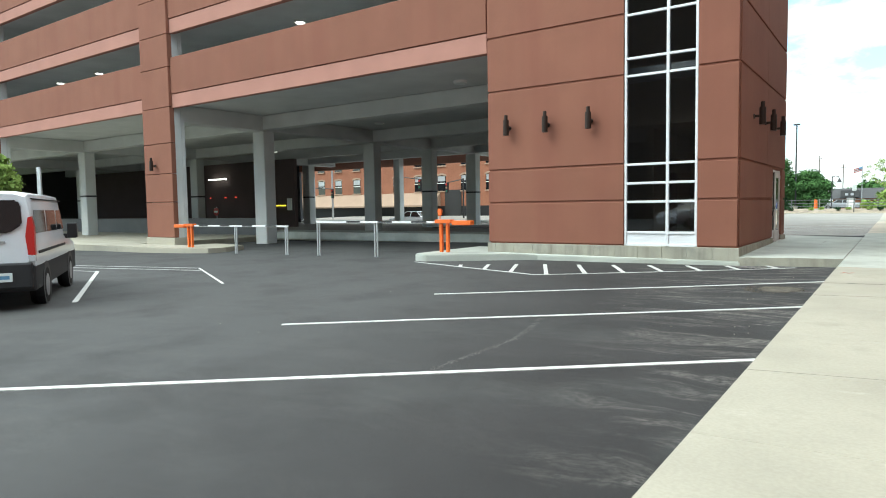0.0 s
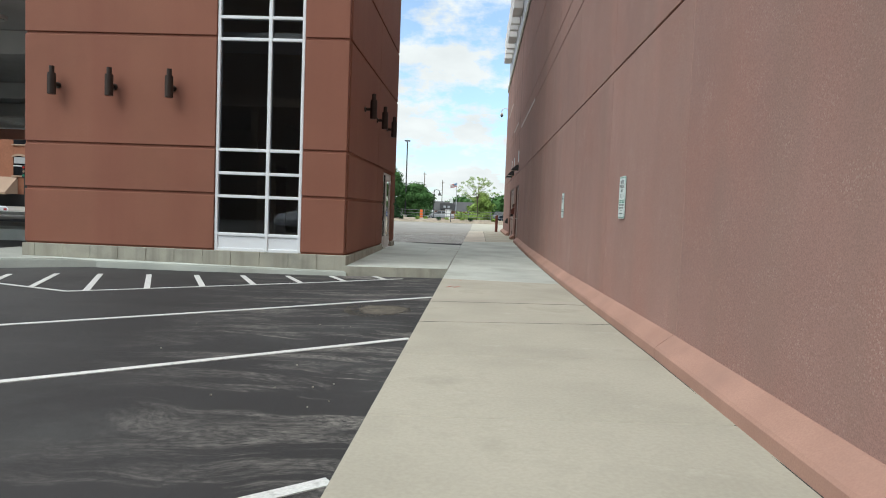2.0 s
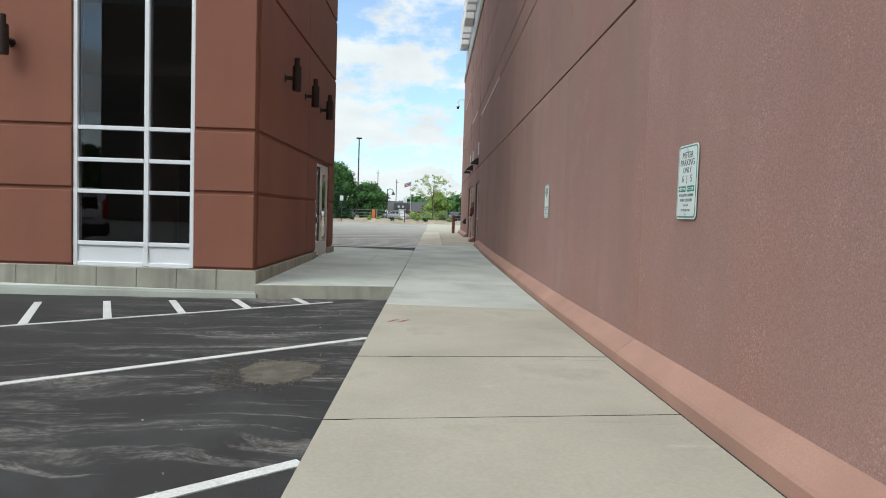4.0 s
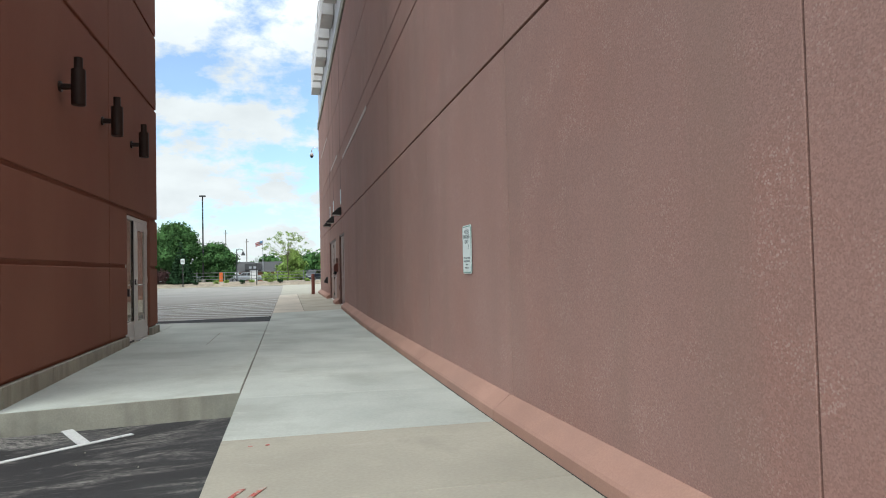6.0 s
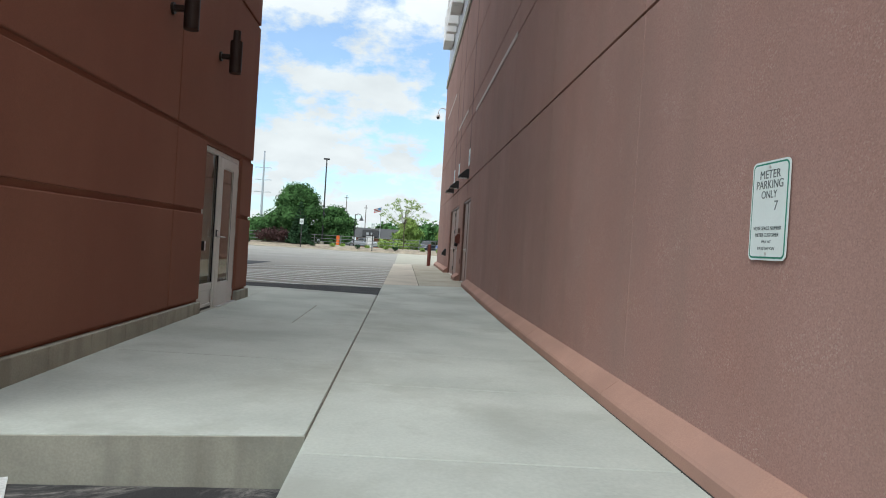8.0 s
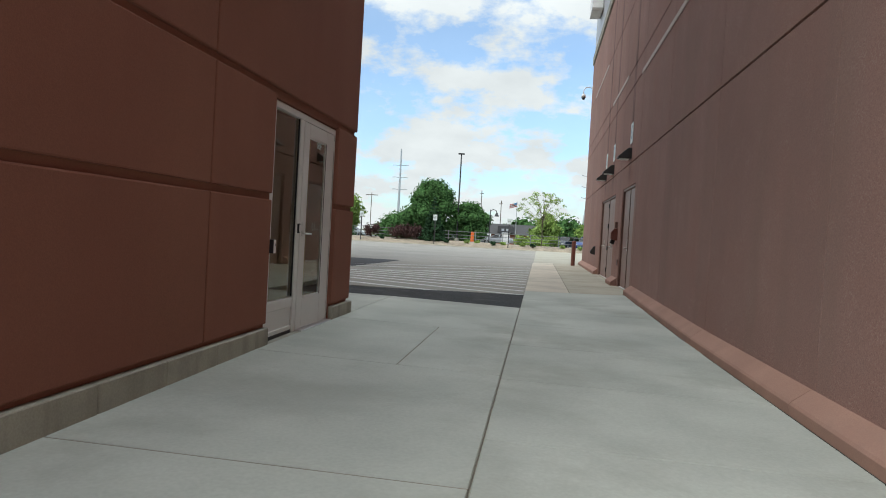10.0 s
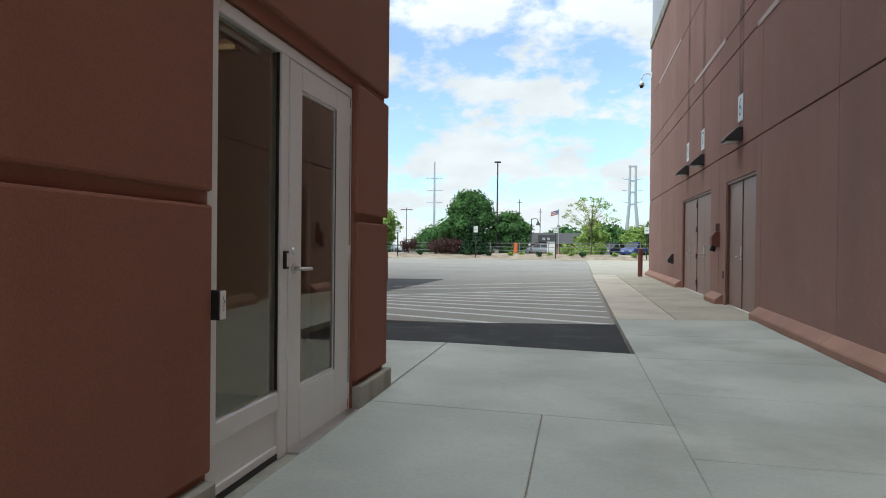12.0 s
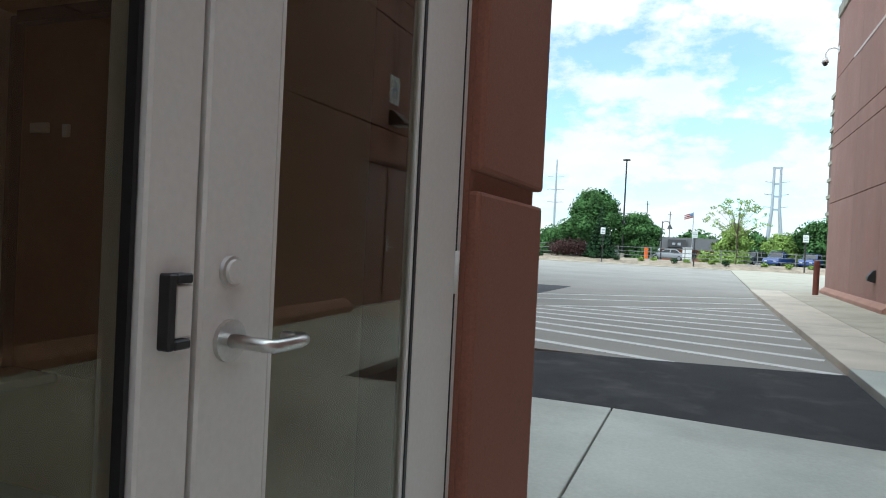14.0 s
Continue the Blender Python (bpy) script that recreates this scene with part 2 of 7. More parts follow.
streaks(M_ASPH, (0.27, 0.252, 0.228))
M_ASPHNEW = mat("fresh_asphalt", (0.027, 0.027, 0.028), 0.88, var=0.25, scale=1.6, fine=120, fine_var=0.45, bump=0.6, bump_dist=0.006,
                stain=(0.075, 0.075, 0.072), stain_scale=2.2, stain_at=(0.52, 0.80), spec=0.35)
M_LOT = mat("old_lot_paving", (0.305, 0.287, 0.258), 0.92, var=0.08, scale=0.5, fine=80, fine_var=0.10, bump=0.2,
            stain=(0.25, 0.235, 0.21), stain_scale=0.35, stain_at=(0.5, 0.75), spec=0.2)
M_GRASS = mat("far_ground", (0.12, 0.13, 0.07), 0.95, var=0.25, scale=0.3, fine=8, fine_var=0.3, spec=0.1)
M_STREET = mat("street_asphalt", (0.09, 0.09, 0.09), 0.9, var=0.1, scale=0.3, fine=30, fine_var=0.1)
M_MULCH = mat("mulch_bed", (0.30, 0.25, 0.19), 0.95, var=0.25, scale=1.5, fine=14, fine_var=0.35, bump=0.6, bump_dist=0.05, spec=0.1)
M_PAINT = mat("worn_white_paint", (0.60, 0.60, 0.58), 0.7, var=0.08, scale=2.5, fine=60, fine_var=0.14, stain=(0.22, 0.21, 0.20), stain_scale=9, stain_at=(0.60, 0.80))
M_ALU = mat("anodised_aluminium", (0.68, 0.66, 0.632), 0.42, metal=0.1, var=0.04, scale=2, fine=90, fine_var=0.03, bump=0.0)
M_WHITEFRAME = mat("white_window_frame", (0.74, 0.76, 0.78), 0.45, var=0.03, scale=2, fine=40, fine_var=0.02, bump=0.0)
M_STEEL = mat("brushed_steel", (0.62, 0.61, 0.59), 0.3, metal=1.0, var=0.04, scale=10, fine=200, fine_var=0.05, bump=0.0)
M_BLACK = plain("black_plastic", (0.012, 0.012, 0.014), 0.45)
# the gloom deep in the garage is put into this wall colour
M_DARK = mat("gloom_dark_wall", (0.065, 0.063, 0.066), 0.9, var=0.1, scale=1, fine=20, fine_var=0.05, bump=0.0)
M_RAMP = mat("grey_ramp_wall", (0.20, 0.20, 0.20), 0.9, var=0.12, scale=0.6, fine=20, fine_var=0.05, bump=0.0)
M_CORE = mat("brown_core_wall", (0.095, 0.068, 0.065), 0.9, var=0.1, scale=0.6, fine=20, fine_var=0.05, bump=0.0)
M_YELLOWLIT = plain("lit_yellow_strip", (0.9, 0.75, 0.05), 0.5, emit=0.8)
M_LOBBYWOOD = mat("lobby_wood", (0.27, 0.165, 0.085), 0.6, var=0.12, scale=1.5, fine=40, fine_var=0.08, bump=0.0)
M_LOBBY = mat("lobby_wall", (0.58, 0.46, 0.30), 0.9, var=0.06, scale=1, fine=30, fine_var=0.04, bump=0.0)
M_LOBBYF = mat("lobby_floor", (0.17, 0.17, 0.145), 0.6, var=0.1, scale=2, fine=30, fine_var=0.05, bump=0.0)
M_BRONZE = mat("bronze_lamp_metal", (0.045, 0.032, 0.026), 0.42, metal=0.6, var=0.1, scale=8, fine=120, fine_var=0.06, bump=0.0)
M_GLASS = glass("tinted_glass", (0.82, 0.79, 0.64), 1.62, (0.90, 0.84, 0.66))
M_WINDOWGLASS = glass("dark_window_glass", (0.26, 0.28, 0.31), 1.60)
M_PATCH = mat("worn_asphalt_patch", (0.062, 0.062, 0.066), 0.9, var=0.15, scale=0.8, fine=90, fine_var=0.2, bump=0.3, bump_dist=0.004, spec=0.35)
M_CARGLASS = plain("dark_car_glass", (0.012, 0.013, 0.015), 0.05)
M_ORANGE = mat("orange_paint", (0.78, 0.15, 0.02), 0.5, var=0.06, scale=4, fine=60, fine_var=0.04, bump=0.05)
M_WHITE = mat("white_paint", (0.78, 0.78, 0.77), 0.5, var=0.03, scale=3, fine=60, fine_var=0.03, bump=0.0)
M_GALV = mat("galvanised_steel", (0.50, 0.51, 0.52), 0.45, metal=0.55, var=0.08, scale=6, fine=80, fine_var=0.06, bump=0.0)
M_FENCE = mat("weathered_fence_steel", (0.24, 0.25, 0.25), 0.6, metal=0.2, var=0.1, scale=3, fine=60, fine_var=0.06, bump=0.0)
M_RED = plain("red_plastic", (0.50, 0.02, 0.018), 0.3)
M_GREEN = plain("sign_green", (0.01, 0.20, 0.13), 0.5)
M_SIGN = mat("sign_white", (0.70, 0.76, 0.74), 0.4, var=0.03, scale=6, fine=80, fine_var=0.02, bump=0.0)
M_GREY = mat("grey_letter", (0.10, 0.12, 0.12), 0.6, var=0.05, bump=0.0)
M_BLUE = plain("sign_blue", (0.12, 0.27, 0.42), 0.5)
M_BROWNDOOR = mat("brown_door_paint", (0.28, 0.165, 0.135), 0.42, var=0.06, scale=1.5, fine=60, fine_var=0.04, bump=0.05, bump_dist=0.002)
M_BROWNFRAME = mat("brown_frame_paint", (0.15, 0.080, 0.062), 0.5, var=0.06, scale=2, fine=60, fine_var=0.04, bump=0.0)
M_BOLLARD = mat("bollard_paint", (0.16, 0.05, 0.035), 0.6, var=0.15, scale=4, fine=60, fine_var=0.08)
M_BRICK = mat("far_red_brick", (0.31, 0.135, 0.082), 0.9, var=0.12, scale=0.6, fine=6, fine_var=0.12, spec=0.2)
M_TAN = mat("tan_awning", (0.37, 0.26, 0.185), 0.85, var=0.05, scale=1, fine=20, fine_var=0.04)
M_LEAF = mat("tree_leaf", (0.072, 0.150, 0.048), 0.9, var=0.40, scale=0.9, fine=4, fine_var=0.25, bump=0.0, spec=0.08)
M_LEAF2 = mat("young_leaf", (0.23, 0.33, 0.085), 0.9, var=0.3, scale=1.5, fine=6, fine_var=0.3, bump=0.0, spec=0.08)
M_SPRUCE = mat("spruce_needle", (0.030, 0.065, 0.030), 0.8, var=0.3, scale=2, fine=8, fine_var=0.3, bump=0.0, spec=0.06)
M_PURPLE = mat("purple_leaf", (0.082, 0.046, 0.044), 0.8, var=0.35, scale=2, fine=8, fine_var=0.3, bump=0.0, spec=0.06)
M_BARK = mat("bark", (0.10, 0.075, 0.055), 0.95, var=0.2, scale=6, fine=30, fine_var=0.2)
M_POLE = plain("dark_bronze_pole", (0.03, 0.03, 0.03), 0.5)
M_PYLON = mat("pale_pylon_steel", (0.44, 0.47, 0.50), 0.5, metal=0.3, var=0.06, scale=1, fine=10, fine_var=0.04, bump=0.0)
M_ROOF = mat("grey_roof", (0.075, 0.074, 0.074), 0.9, var=0.1, scale=0.5, fine=6, fine_var=0.1)
M_LAMPON = plain("lit_diffuser", (1.0, 0.97, 0.9), 0.5, emit=1.8)
M_WARMLIT = plain("warm_lit_strip", (0.60, 0.42, 0.25), 0.5, emit=0.2)
M_REDLIT = plain("lit_red_lens", (1.0, 0.05, 0.03), 0.5, emit=1.0)
M_TYRE = mat("tyre_rubber", (0.018, 0.018, 0.018), 0.85, var=0.1, scale=5, fine=60, fine_var=0.1)
M_RIM = mat("wheel_rim", (0.45, 0.45, 0.46), 0.35, metal=0.8, var=0.05, bump=0.0)
M_REDMARK = mat("red_marking_paint", (0.45, 0.10, 0.08), 0.9, var=0.2, scale=20, fine=90, fine_var=0.3, stain=(0.42, 0.39, 0.32), stain_scale=18, stain_at=(0.45, 0.6))


# The right-hand wall: exposed aggregate, pale chips in a reddish matrix.
def aggregate(name, base, chip, amount):
    m = mat(name, base, 0.9, var=0.09, scale=0.55, fine=120, fine_var=0.10, bump=0.24, bump_dist=0.004, rnd=0.05, spec=0.2,
            stain=(0.345, 0.185, 0.150), stain_scale=0.8, stain_at=(0.46, 0.78))
    n, l = m.node_tree.nodes, m.node_tree.links
    b = n["Principled BSDF"]
    src = b.inputs["Base Color"].links[0].from_socket
    vo = n.new("ShaderNodeTexVoronoi")
    vo.inputs["Scale"].default_value = 135
    geo = n.new("ShaderNodeNewGeometry")
    l.new(geo.outputs["Position"], vo.inputs["Vector"])
    patch = n.new("ShaderNodeTexNoise")
    patch.inputs["Scale"].default_value = 3.2
    patch.inputs["Detail"].default_value = 7
    l.new(geo.outputs["Position"], patch.inputs["Vector"])
    sep = n.new("ShaderNodeSeparateColor")
    l.new(vo.outputs["Color"], sep.inputs[0])
    add = n.new("ShaderNodeMath")
    add.operation = "MULTIPLY_ADD"
    l.new(patch.outputs["Fac"], add.inputs[0])
    add.inputs[1].default_value = 0.95
    l.new(sep.outputs[0], add.inputs[2])
    ra = n.new("ShaderNodeMapRange")
    ra.inputs["From Min"].default_value, ra.inputs["From Max"].default_value = 1.36 - amount, 1.74
    ra.inputs["To Max"].default_value = 0.62
    l.new(add.outputs[0], ra.inputs["Value"])
    # every grain has its own tone, dark or pale
    tone = n.new("ShaderNodeMapRange")
    tone.inputs["To Min"].default_value, tone.inputs["To Max"].default_value = 0.87, 1.13
    l.new(sep.outputs[1], tone.inputs["Value"])
    grains = n.new("ShaderNodeVectorMath")
    grains.operation = "SCALE"
    l.new(src, grains.inputs[0])
    l.new(tone.outputs["Result"], grains.inputs["Scale"])
    src = grains.outputs["Vector"]
    mx = n.new("ShaderNodeMix")
    mx.data_type = "RGBA"
    l.new(ra.outputs["Result"], mx.inputs["Factor"])
    l.new(src, mx.inputs["A"])
    mx.inputs["B"].default_value = (*chip, 1)
    l.new(mx.outputs["Result"], b.inputs["Base Color"])
    return m


M_WALL = aggregate("aggregate_precast", (0.340, 0.206, 0.176), (0.58, 0.45, 0.40), 0.02)
M_WALLKERB = mat("tinted_kerb", (0.39, 0.230, 0.178), 0.9, var=0.10, scale=1.4, fine=90, fine_var=0.07, bump=0.2, bump_dist=0.003,
                 stain=(0.33, 0.20, 0.16), stain_scale=1.3, stain_at=(0.5, 0.75), spec=0.25)


# ---- mesh helpers ----
def ob_from(name, bm, material, smooth=False):
    me = bpy.data.meshes.new(name)
    bm.to_mesh(me)
    bm.free()
    for mm in (material if isinstance(material, (list, tuple)) else [material]):
        me.materials.append(mm)
    if smooth:
        for p in me.polygons:
            p.use_smooth = True
    return new(name, me)


def part(name, bm, material, parent, label="", smooth=False):
    ob = ob_from(name, bm, material, smooth)
    ob.parent = parent
    if label:
        tagged(ob, label)
    return ob


def thing(name, label, category, m=None, group="", kind=""):
    e = new(name)
    e.empty_display_size = 0.1
    if m is not None:
        e.matrix_world = m
    return tagged(e, label, category, group, kind)


def add_box(bm, x0, x1, y0, y1, z0, z1, bevel=0.0, seg=1):
    r = bmesh.ops.create_cube(bm, size=1.0)
    vs = r["verts"]
    bmesh.ops.scale(bm, vec=(x1 - x0, y1 - y0, z1 - z0), verts=vs)
    bmesh.ops.translate(bm, vec=((x0 + x1) / 2, (y0 + y1) / 2, (z0 + z1) / 2), verts=vs)
    if bevel:
        es = list({e for v in vs for e in v.link_edges})
        bmesh.ops.bevel(bm, geom=es, offset=bevel, segments=seg, affect="EDGES", profile=0.5)
    return bm


def box(x0, x1, y0, y1, z0, z1, bevel=0.0, seg=1):
    return add_box(bmesh.new(), x0, x1, y0, y1, z0, z1, bevel, seg)


def add_cyl(bm, r0, r1, p0, p1, seg=16, caps=True):
    p0, p1 = Vector(p0), Vector(p1)
    d = p1 - p0
    m = Matrix.Translation((p0 + p1) / 2) @ d.to_track_quat("Z", "Y").to_matrix().to_4x4()
    bmesh.ops.create_cone(bm, cap_ends=caps, segments=seg, radius1=r0, radius2=r1, depth=d.length, matrix=m)
    return bm


def cyl(r, p0, p1, seg=16, r1=None):
    return add_cyl(bmesh.new(), r, r if r1 is None else r1, p0, p1, seg)


def tube(bm, pts, r, seg=8):
    """A bent round bar along pts."""
    pts = [Vector(p) for p in pts]
    rings = []
    for i, p in enumerate(pts):
        d = (pts[min(i + 1, len(pts) - 1)] - pts[max(i - 1, 0)]).normalized()
        a = d.orthogonal().normalized() if i == 0 else (rings[-1][1] - d * rings[-1][1].dot(d)).normalized()
        b = d.cross(a)
        ring = [bm.verts.new(p + r * (math.cos(t) * a + math.sin(t) * b)) for t in (2 * math.pi * k / seg for k in range(seg))]
        rings.append((ring, a))
    for (r0, _), (r1, _) in zip(rings, rings[1:]):
        for k in range(seg):
            bm.faces.new((r0[k], r0[(k + 1) % seg], r1[(k + 1) % seg], r1[k]))
    bm.faces.new(list(reversed(rings[0][0])))
    bm.faces.new(rings[-1][0])
    return bm


def add_prism(bm, pts, a0, a1, axis="y"):
    """A closed outline in the plane across axis, pushed from a0 to a1. axis y: pts are (x, z); x: (y, z); z: (x, y)."""
    def at(p, a):
        return {"y": (p[0], a, p[1]), "x": (a, p[0], p[1]), "z": (p[0], p[1], a)}[axis]
    v0 = [bm.verts.new(at(p, a0)) for p in pts]
    v1 = [bm.verts.new(at(p, a1)) for p in pts]
    n = len(pts)
    fs = [bm.faces.new(v0), bm.faces.new(v1)]
    for k in range(n):
        fs.append(bm.faces.new((v0[k], v0[(k + 1) % n], v1[(k + 1) % n], v1[k])))
    bmesh.ops.recalc_face_normals(bm, faces=fs)
    return bm


def prism(pts, a0, a1, axis="y"):
    return add_prism(bmesh.new(), pts, a0, a1, axis)


def lettering(name, text, size, m, material, parent, width=None):
    cu = bpy.data.curves.new(name, "FONT")
    cu.body, cu.size, cu.align_x, cu.align_y, cu.extrude = text, size, "CENTER", "CENTER", 0.0006
    tmp = bpy.data.objects.new(name, cu)
    scene.collection.objects.link(tmp)
    bpy.context.view_layer.update()
    me = bpy.data.meshes.new_from_object(tmp.evaluated_get(bpy.context.evaluated_depsgraph_get()))
    bpy.data.objects.remove(tmp)
    bpy.data.curves.remove(cu)
    me.materials.clear()
    me.materials.append(material)
    if width:
        xs = [v.co.x for v in me.vertices]
        k = width / (max(xs) - min(xs))
        for v in me.vertices:
            v.co.x *= k
    me.transform(m)
    ob = new(name, me)
    ob.parent = parent
    return ob


def weather(m, amount, scale, low=0.42, high=0.70, colour=None):
    """Vertical runs of dirt: noise drawn out along z darkens the surface, or tints it."""
    n, l = m.node_tree.nodes, m.node_tree.links
    b = n["Principled BSDF"]
    src = b.inputs["Base Color"].links[0].from_socket
    geo = n.new("ShaderNodeNewGeometry")
    mp = n.new("ShaderNodeMapping")
    mp.inputs["Scale"].default_value = (scale, scale, scale * 0.06)
    l.new(geo.outputs["Position"], mp.inputs["Vector"])
    nz = n.new("ShaderNodeTexNoise")
    nz.inputs["Scale"].default_value = 1.0
    nz.inputs["Detail"].default_value = 3
    nz.inputs["Roughness"].default_value = 0.5
    l.new(mp.outputs[0], nz.inputs["Vector"])
    ra = n.new("ShaderNodeMapRange")
    ra.inputs["From Min"].default_value, ra.inputs["From Max"].default_value = low, high
    ra.inputs["To Max"].default_value = amount
    l.new(nz.outputs["Fac"], ra.inputs["Value"])
    mx = n.new("ShaderNodeMix")
    mx.data_type = "RGBA"
    l.new(ra.outputs["Result"], mx.inputs["Factor"])
    l.new(src, mx.inputs["A"])
    mx.inputs["B"].default_value = (*colour, 1)
    l.new(mx.outputs["Result"], b.inputs["Base Color"])


weather(M_WALL, 0.42, 0.55, colour=(0.278, 0.174, 0.150))
weather(M_WALL, 0.34, 1.9, 0.48, 0.70, colour=(0.262, 0.182, 0.150))
weather(M_PANEL, 0.45, 1.8, colour=(0.225, 0.085, 0.060))
def soot(m, ys, top, low, colour):
    """Dark runs of rust and soot on the wall under the hood lamps."""
    n, l = m.node_tree.nodes, m.node_tree.links
    b = n["Principled BSDF"]
    src = b.inputs["Base Color"].links[0].from_socket
    geo = n.new("ShaderNodeNewGeometry")
    sx = n.new("ShaderNodeSeparateXYZ")
    l.new(geo.outputs["Position"], sx.inputs[0])
    total = None
    for y0 in ys:
        off = n.new("ShaderNodeMath")
        off.operation = "SUBTRACT"
        l.new(sx.outputs["Y"], off.inputs[0])
        off.inputs[1].default_value = y0
        far = n.new("ShaderNodeMath")
        far.operation = "ABSOLUTE"
        l.new(off.outputs[0], far.inputs[0])
        near = n.new("ShaderNodeMapRange")
        near.interpolation_type = "SMOOTHSTEP"
        near.inputs["From Min"].default_value, near.inputs["From Max"].default_value = 0.26, 0.04
        l.new(far.outputs[0], near.inputs["Value"])
        if total is None:
            total = near.outputs["Result"]
        else:
            both = n.new("ShaderNodeMath")
            both.operation = "MAXIMUM"
            l.new(total, both.inputs[0])
            l.new(near.outputs["Result"], both.inputs[1])
            total = both.outputs[0]
    fade = n.new("ShaderNodeMapRange")
    fade.inputs["From Min"].default_value, fade.inputs["From Max"].default_value = low, top
    l.new(sx.outputs["Z"], fade.inputs["Value"])
    mp = n.new("ShaderNodeMapping")
    mp.inputs["Scale"].default_value = (9, 9, 1.2)
    l.new(geo.outputs["Position"], mp.inputs["Vector"])
    nz = n.new("ShaderNodeTexNoise")
    nz.inputs["Scale"].default_value = 1.0
    nz.inputs["Detail"].default_value = 4
    l.new(mp.outputs[0], nz.inputs["Vector"])
    ragged = n.new("ShaderNodeMapRange")
    ragged.inputs["From Min"].default_value, ragged.inputs["From Max"].default_value = 0.30, 0.62
    ragged.inputs["To Max"].default_value = 0.75
    l.new(nz.outputs["Fac"], ragged.inputs["Value"])
    one = n.new("ShaderNodeMath")
    one.operation = "MULTIPLY"
    l.new(total, one.inputs[0])
    l.new(fade.outputs["Result"], one.inputs[1])
    two = n.new("ShaderNodeMath")
    two.operation = "MULTIPLY"
    l.new(one.outputs[0], two.inputs[0])
    l.new(ragged.outputs["Result"], two.inputs[1])
    mx = n.new("ShaderNodeMix")
    mx.data_type = "RGBA"
    l.new(two.outputs[0], mx.inputs["Factor"])
    l.new(src, mx.inputs["A"])
    mx.inputs["B"].default_value = (*colour, 1)
    l.new(mx.outputs["Result"], b.inputs["Base Color"])


def scuffs(m, colour, amount):
    """Pale rubbed patches and smears on a concrete surface."""
    n, l = m.node_tree.nodes, m.node_tree.links
    b = n["Principled BSDF"]
    src = b.inputs["Base Color"].links[0].from_socket
    geo = n.new("ShaderNodeNewGeometry")
    fac = None
    for scale, lo, hi in (((1.1, 2.6, 1.0), 0.60, 0.72), ((9.0, 14.0, 1.0), 0.44, 0.66)):
        mp = n.new("ShaderNodeMapping")
        mp.inputs["Scale"].default_value = scale
        l.new(geo.outputs["Position"], mp.inputs["Vector"])
        nz = n.new("ShaderNodeTexNoise")
        nz.inputs["Scale"].default_value = 1.0
        nz.inputs["Detail"].default_value = 6
        nz.inputs["Roughness"].default_value = 0.65
        l.new(mp.outputs[0], nz.inputs["Vector"])
        ra = n.new("ShaderNodeMapRange")
        ra.inputs["From Min"].default_value, ra.inputs["From Max"].default_value = lo, hi
        ra.inputs["To Max"].default_value = amount if fac is None else 1.0
        l.new(nz.outputs["Fac"], ra.inputs["Value"])
        if fac is None:
            fac = ra.outputs["Result"]
        else:
            k = n.new("ShaderNodeMath")
            k.operation = "MULTIPLY"
            l.new(fac, k.inputs[0])
            l.new(ra.outputs["Result"], k.inputs[1])
            fac = k.outputs[0]
    mx = n.new("ShaderNodeMix")
    mx.data_type = "RGBA"
    l.new(fac, mx.inputs["Factor"])
    l.new(src, mx.inputs["A"])
    mx.inputs["B"].default_value = (*colour, 1)
    l.new(mx.outputs["Result"], b.inputs["Base Color"])


LAMP_YS = (27.05, 30.45, 32.45)
soot(M_WALL, LAMP_YS, 3.05, 2.35, (0.075, 0.052, 0.045))
scuffs(M_CONC, (0.56, 0.53, 0.45), 0.55)
scuffs(M_CONC2, (0.60, 0.61, 0.55), 0.40)
weather(M_BASE, 0.5, 5.0, 0.48, 0.66, colour=(0.20, 0.185, 0.15))
weather(M_WALLKERB, 0.4, 3.0, colour=(0.34, 0.195, 0.155))


# ---- ground and paving ----
BREAK_X = -4.4


def ramp(v, a, b):
    return min(1.0, max(0.0, (v - a) / (b - a)))


def slope(x, y=0.0):
    """Height of the parking asphalt, which falls gently away from the pavement and towards the tower."""
    fall = 0.040 * ramp(y, 3, 12) * ramp(x, -12, -7) * (1 - 0.4 * ramp(x, -4.4, -2.4))
    return (-0.122 + 0.013 * (x + 2.0) if x > BREAK_X else -0.122 + 0.013 * (BREAK_X + 2.0) + 0.0125 * (x - BREAK_X)) - fall


def apron_z(x, y):
    """Top of the slab before the glass door: it climbs to the door and sags at the tower's near corner."""
    u = ramp(-x, 2.146, 4.17)
    return 0.012 + 0.040 * u - 0.056 * u * (1 - ramp(y, 12.4, 16.6))


def walk_z(x, y):
    """Height of the pavement along the long wall: its cross fall turns between the two buildings and back again."""
    return (0.026 - 0.036 * (ramp(y, 4.5, 11.5) - ramp(y, 20, 26))) * (x + 2.14)


def lot_rise(y):
    """The far lot rises gently towards the planted bed."""
    return 0.24 * ramp(y, 38, 60)


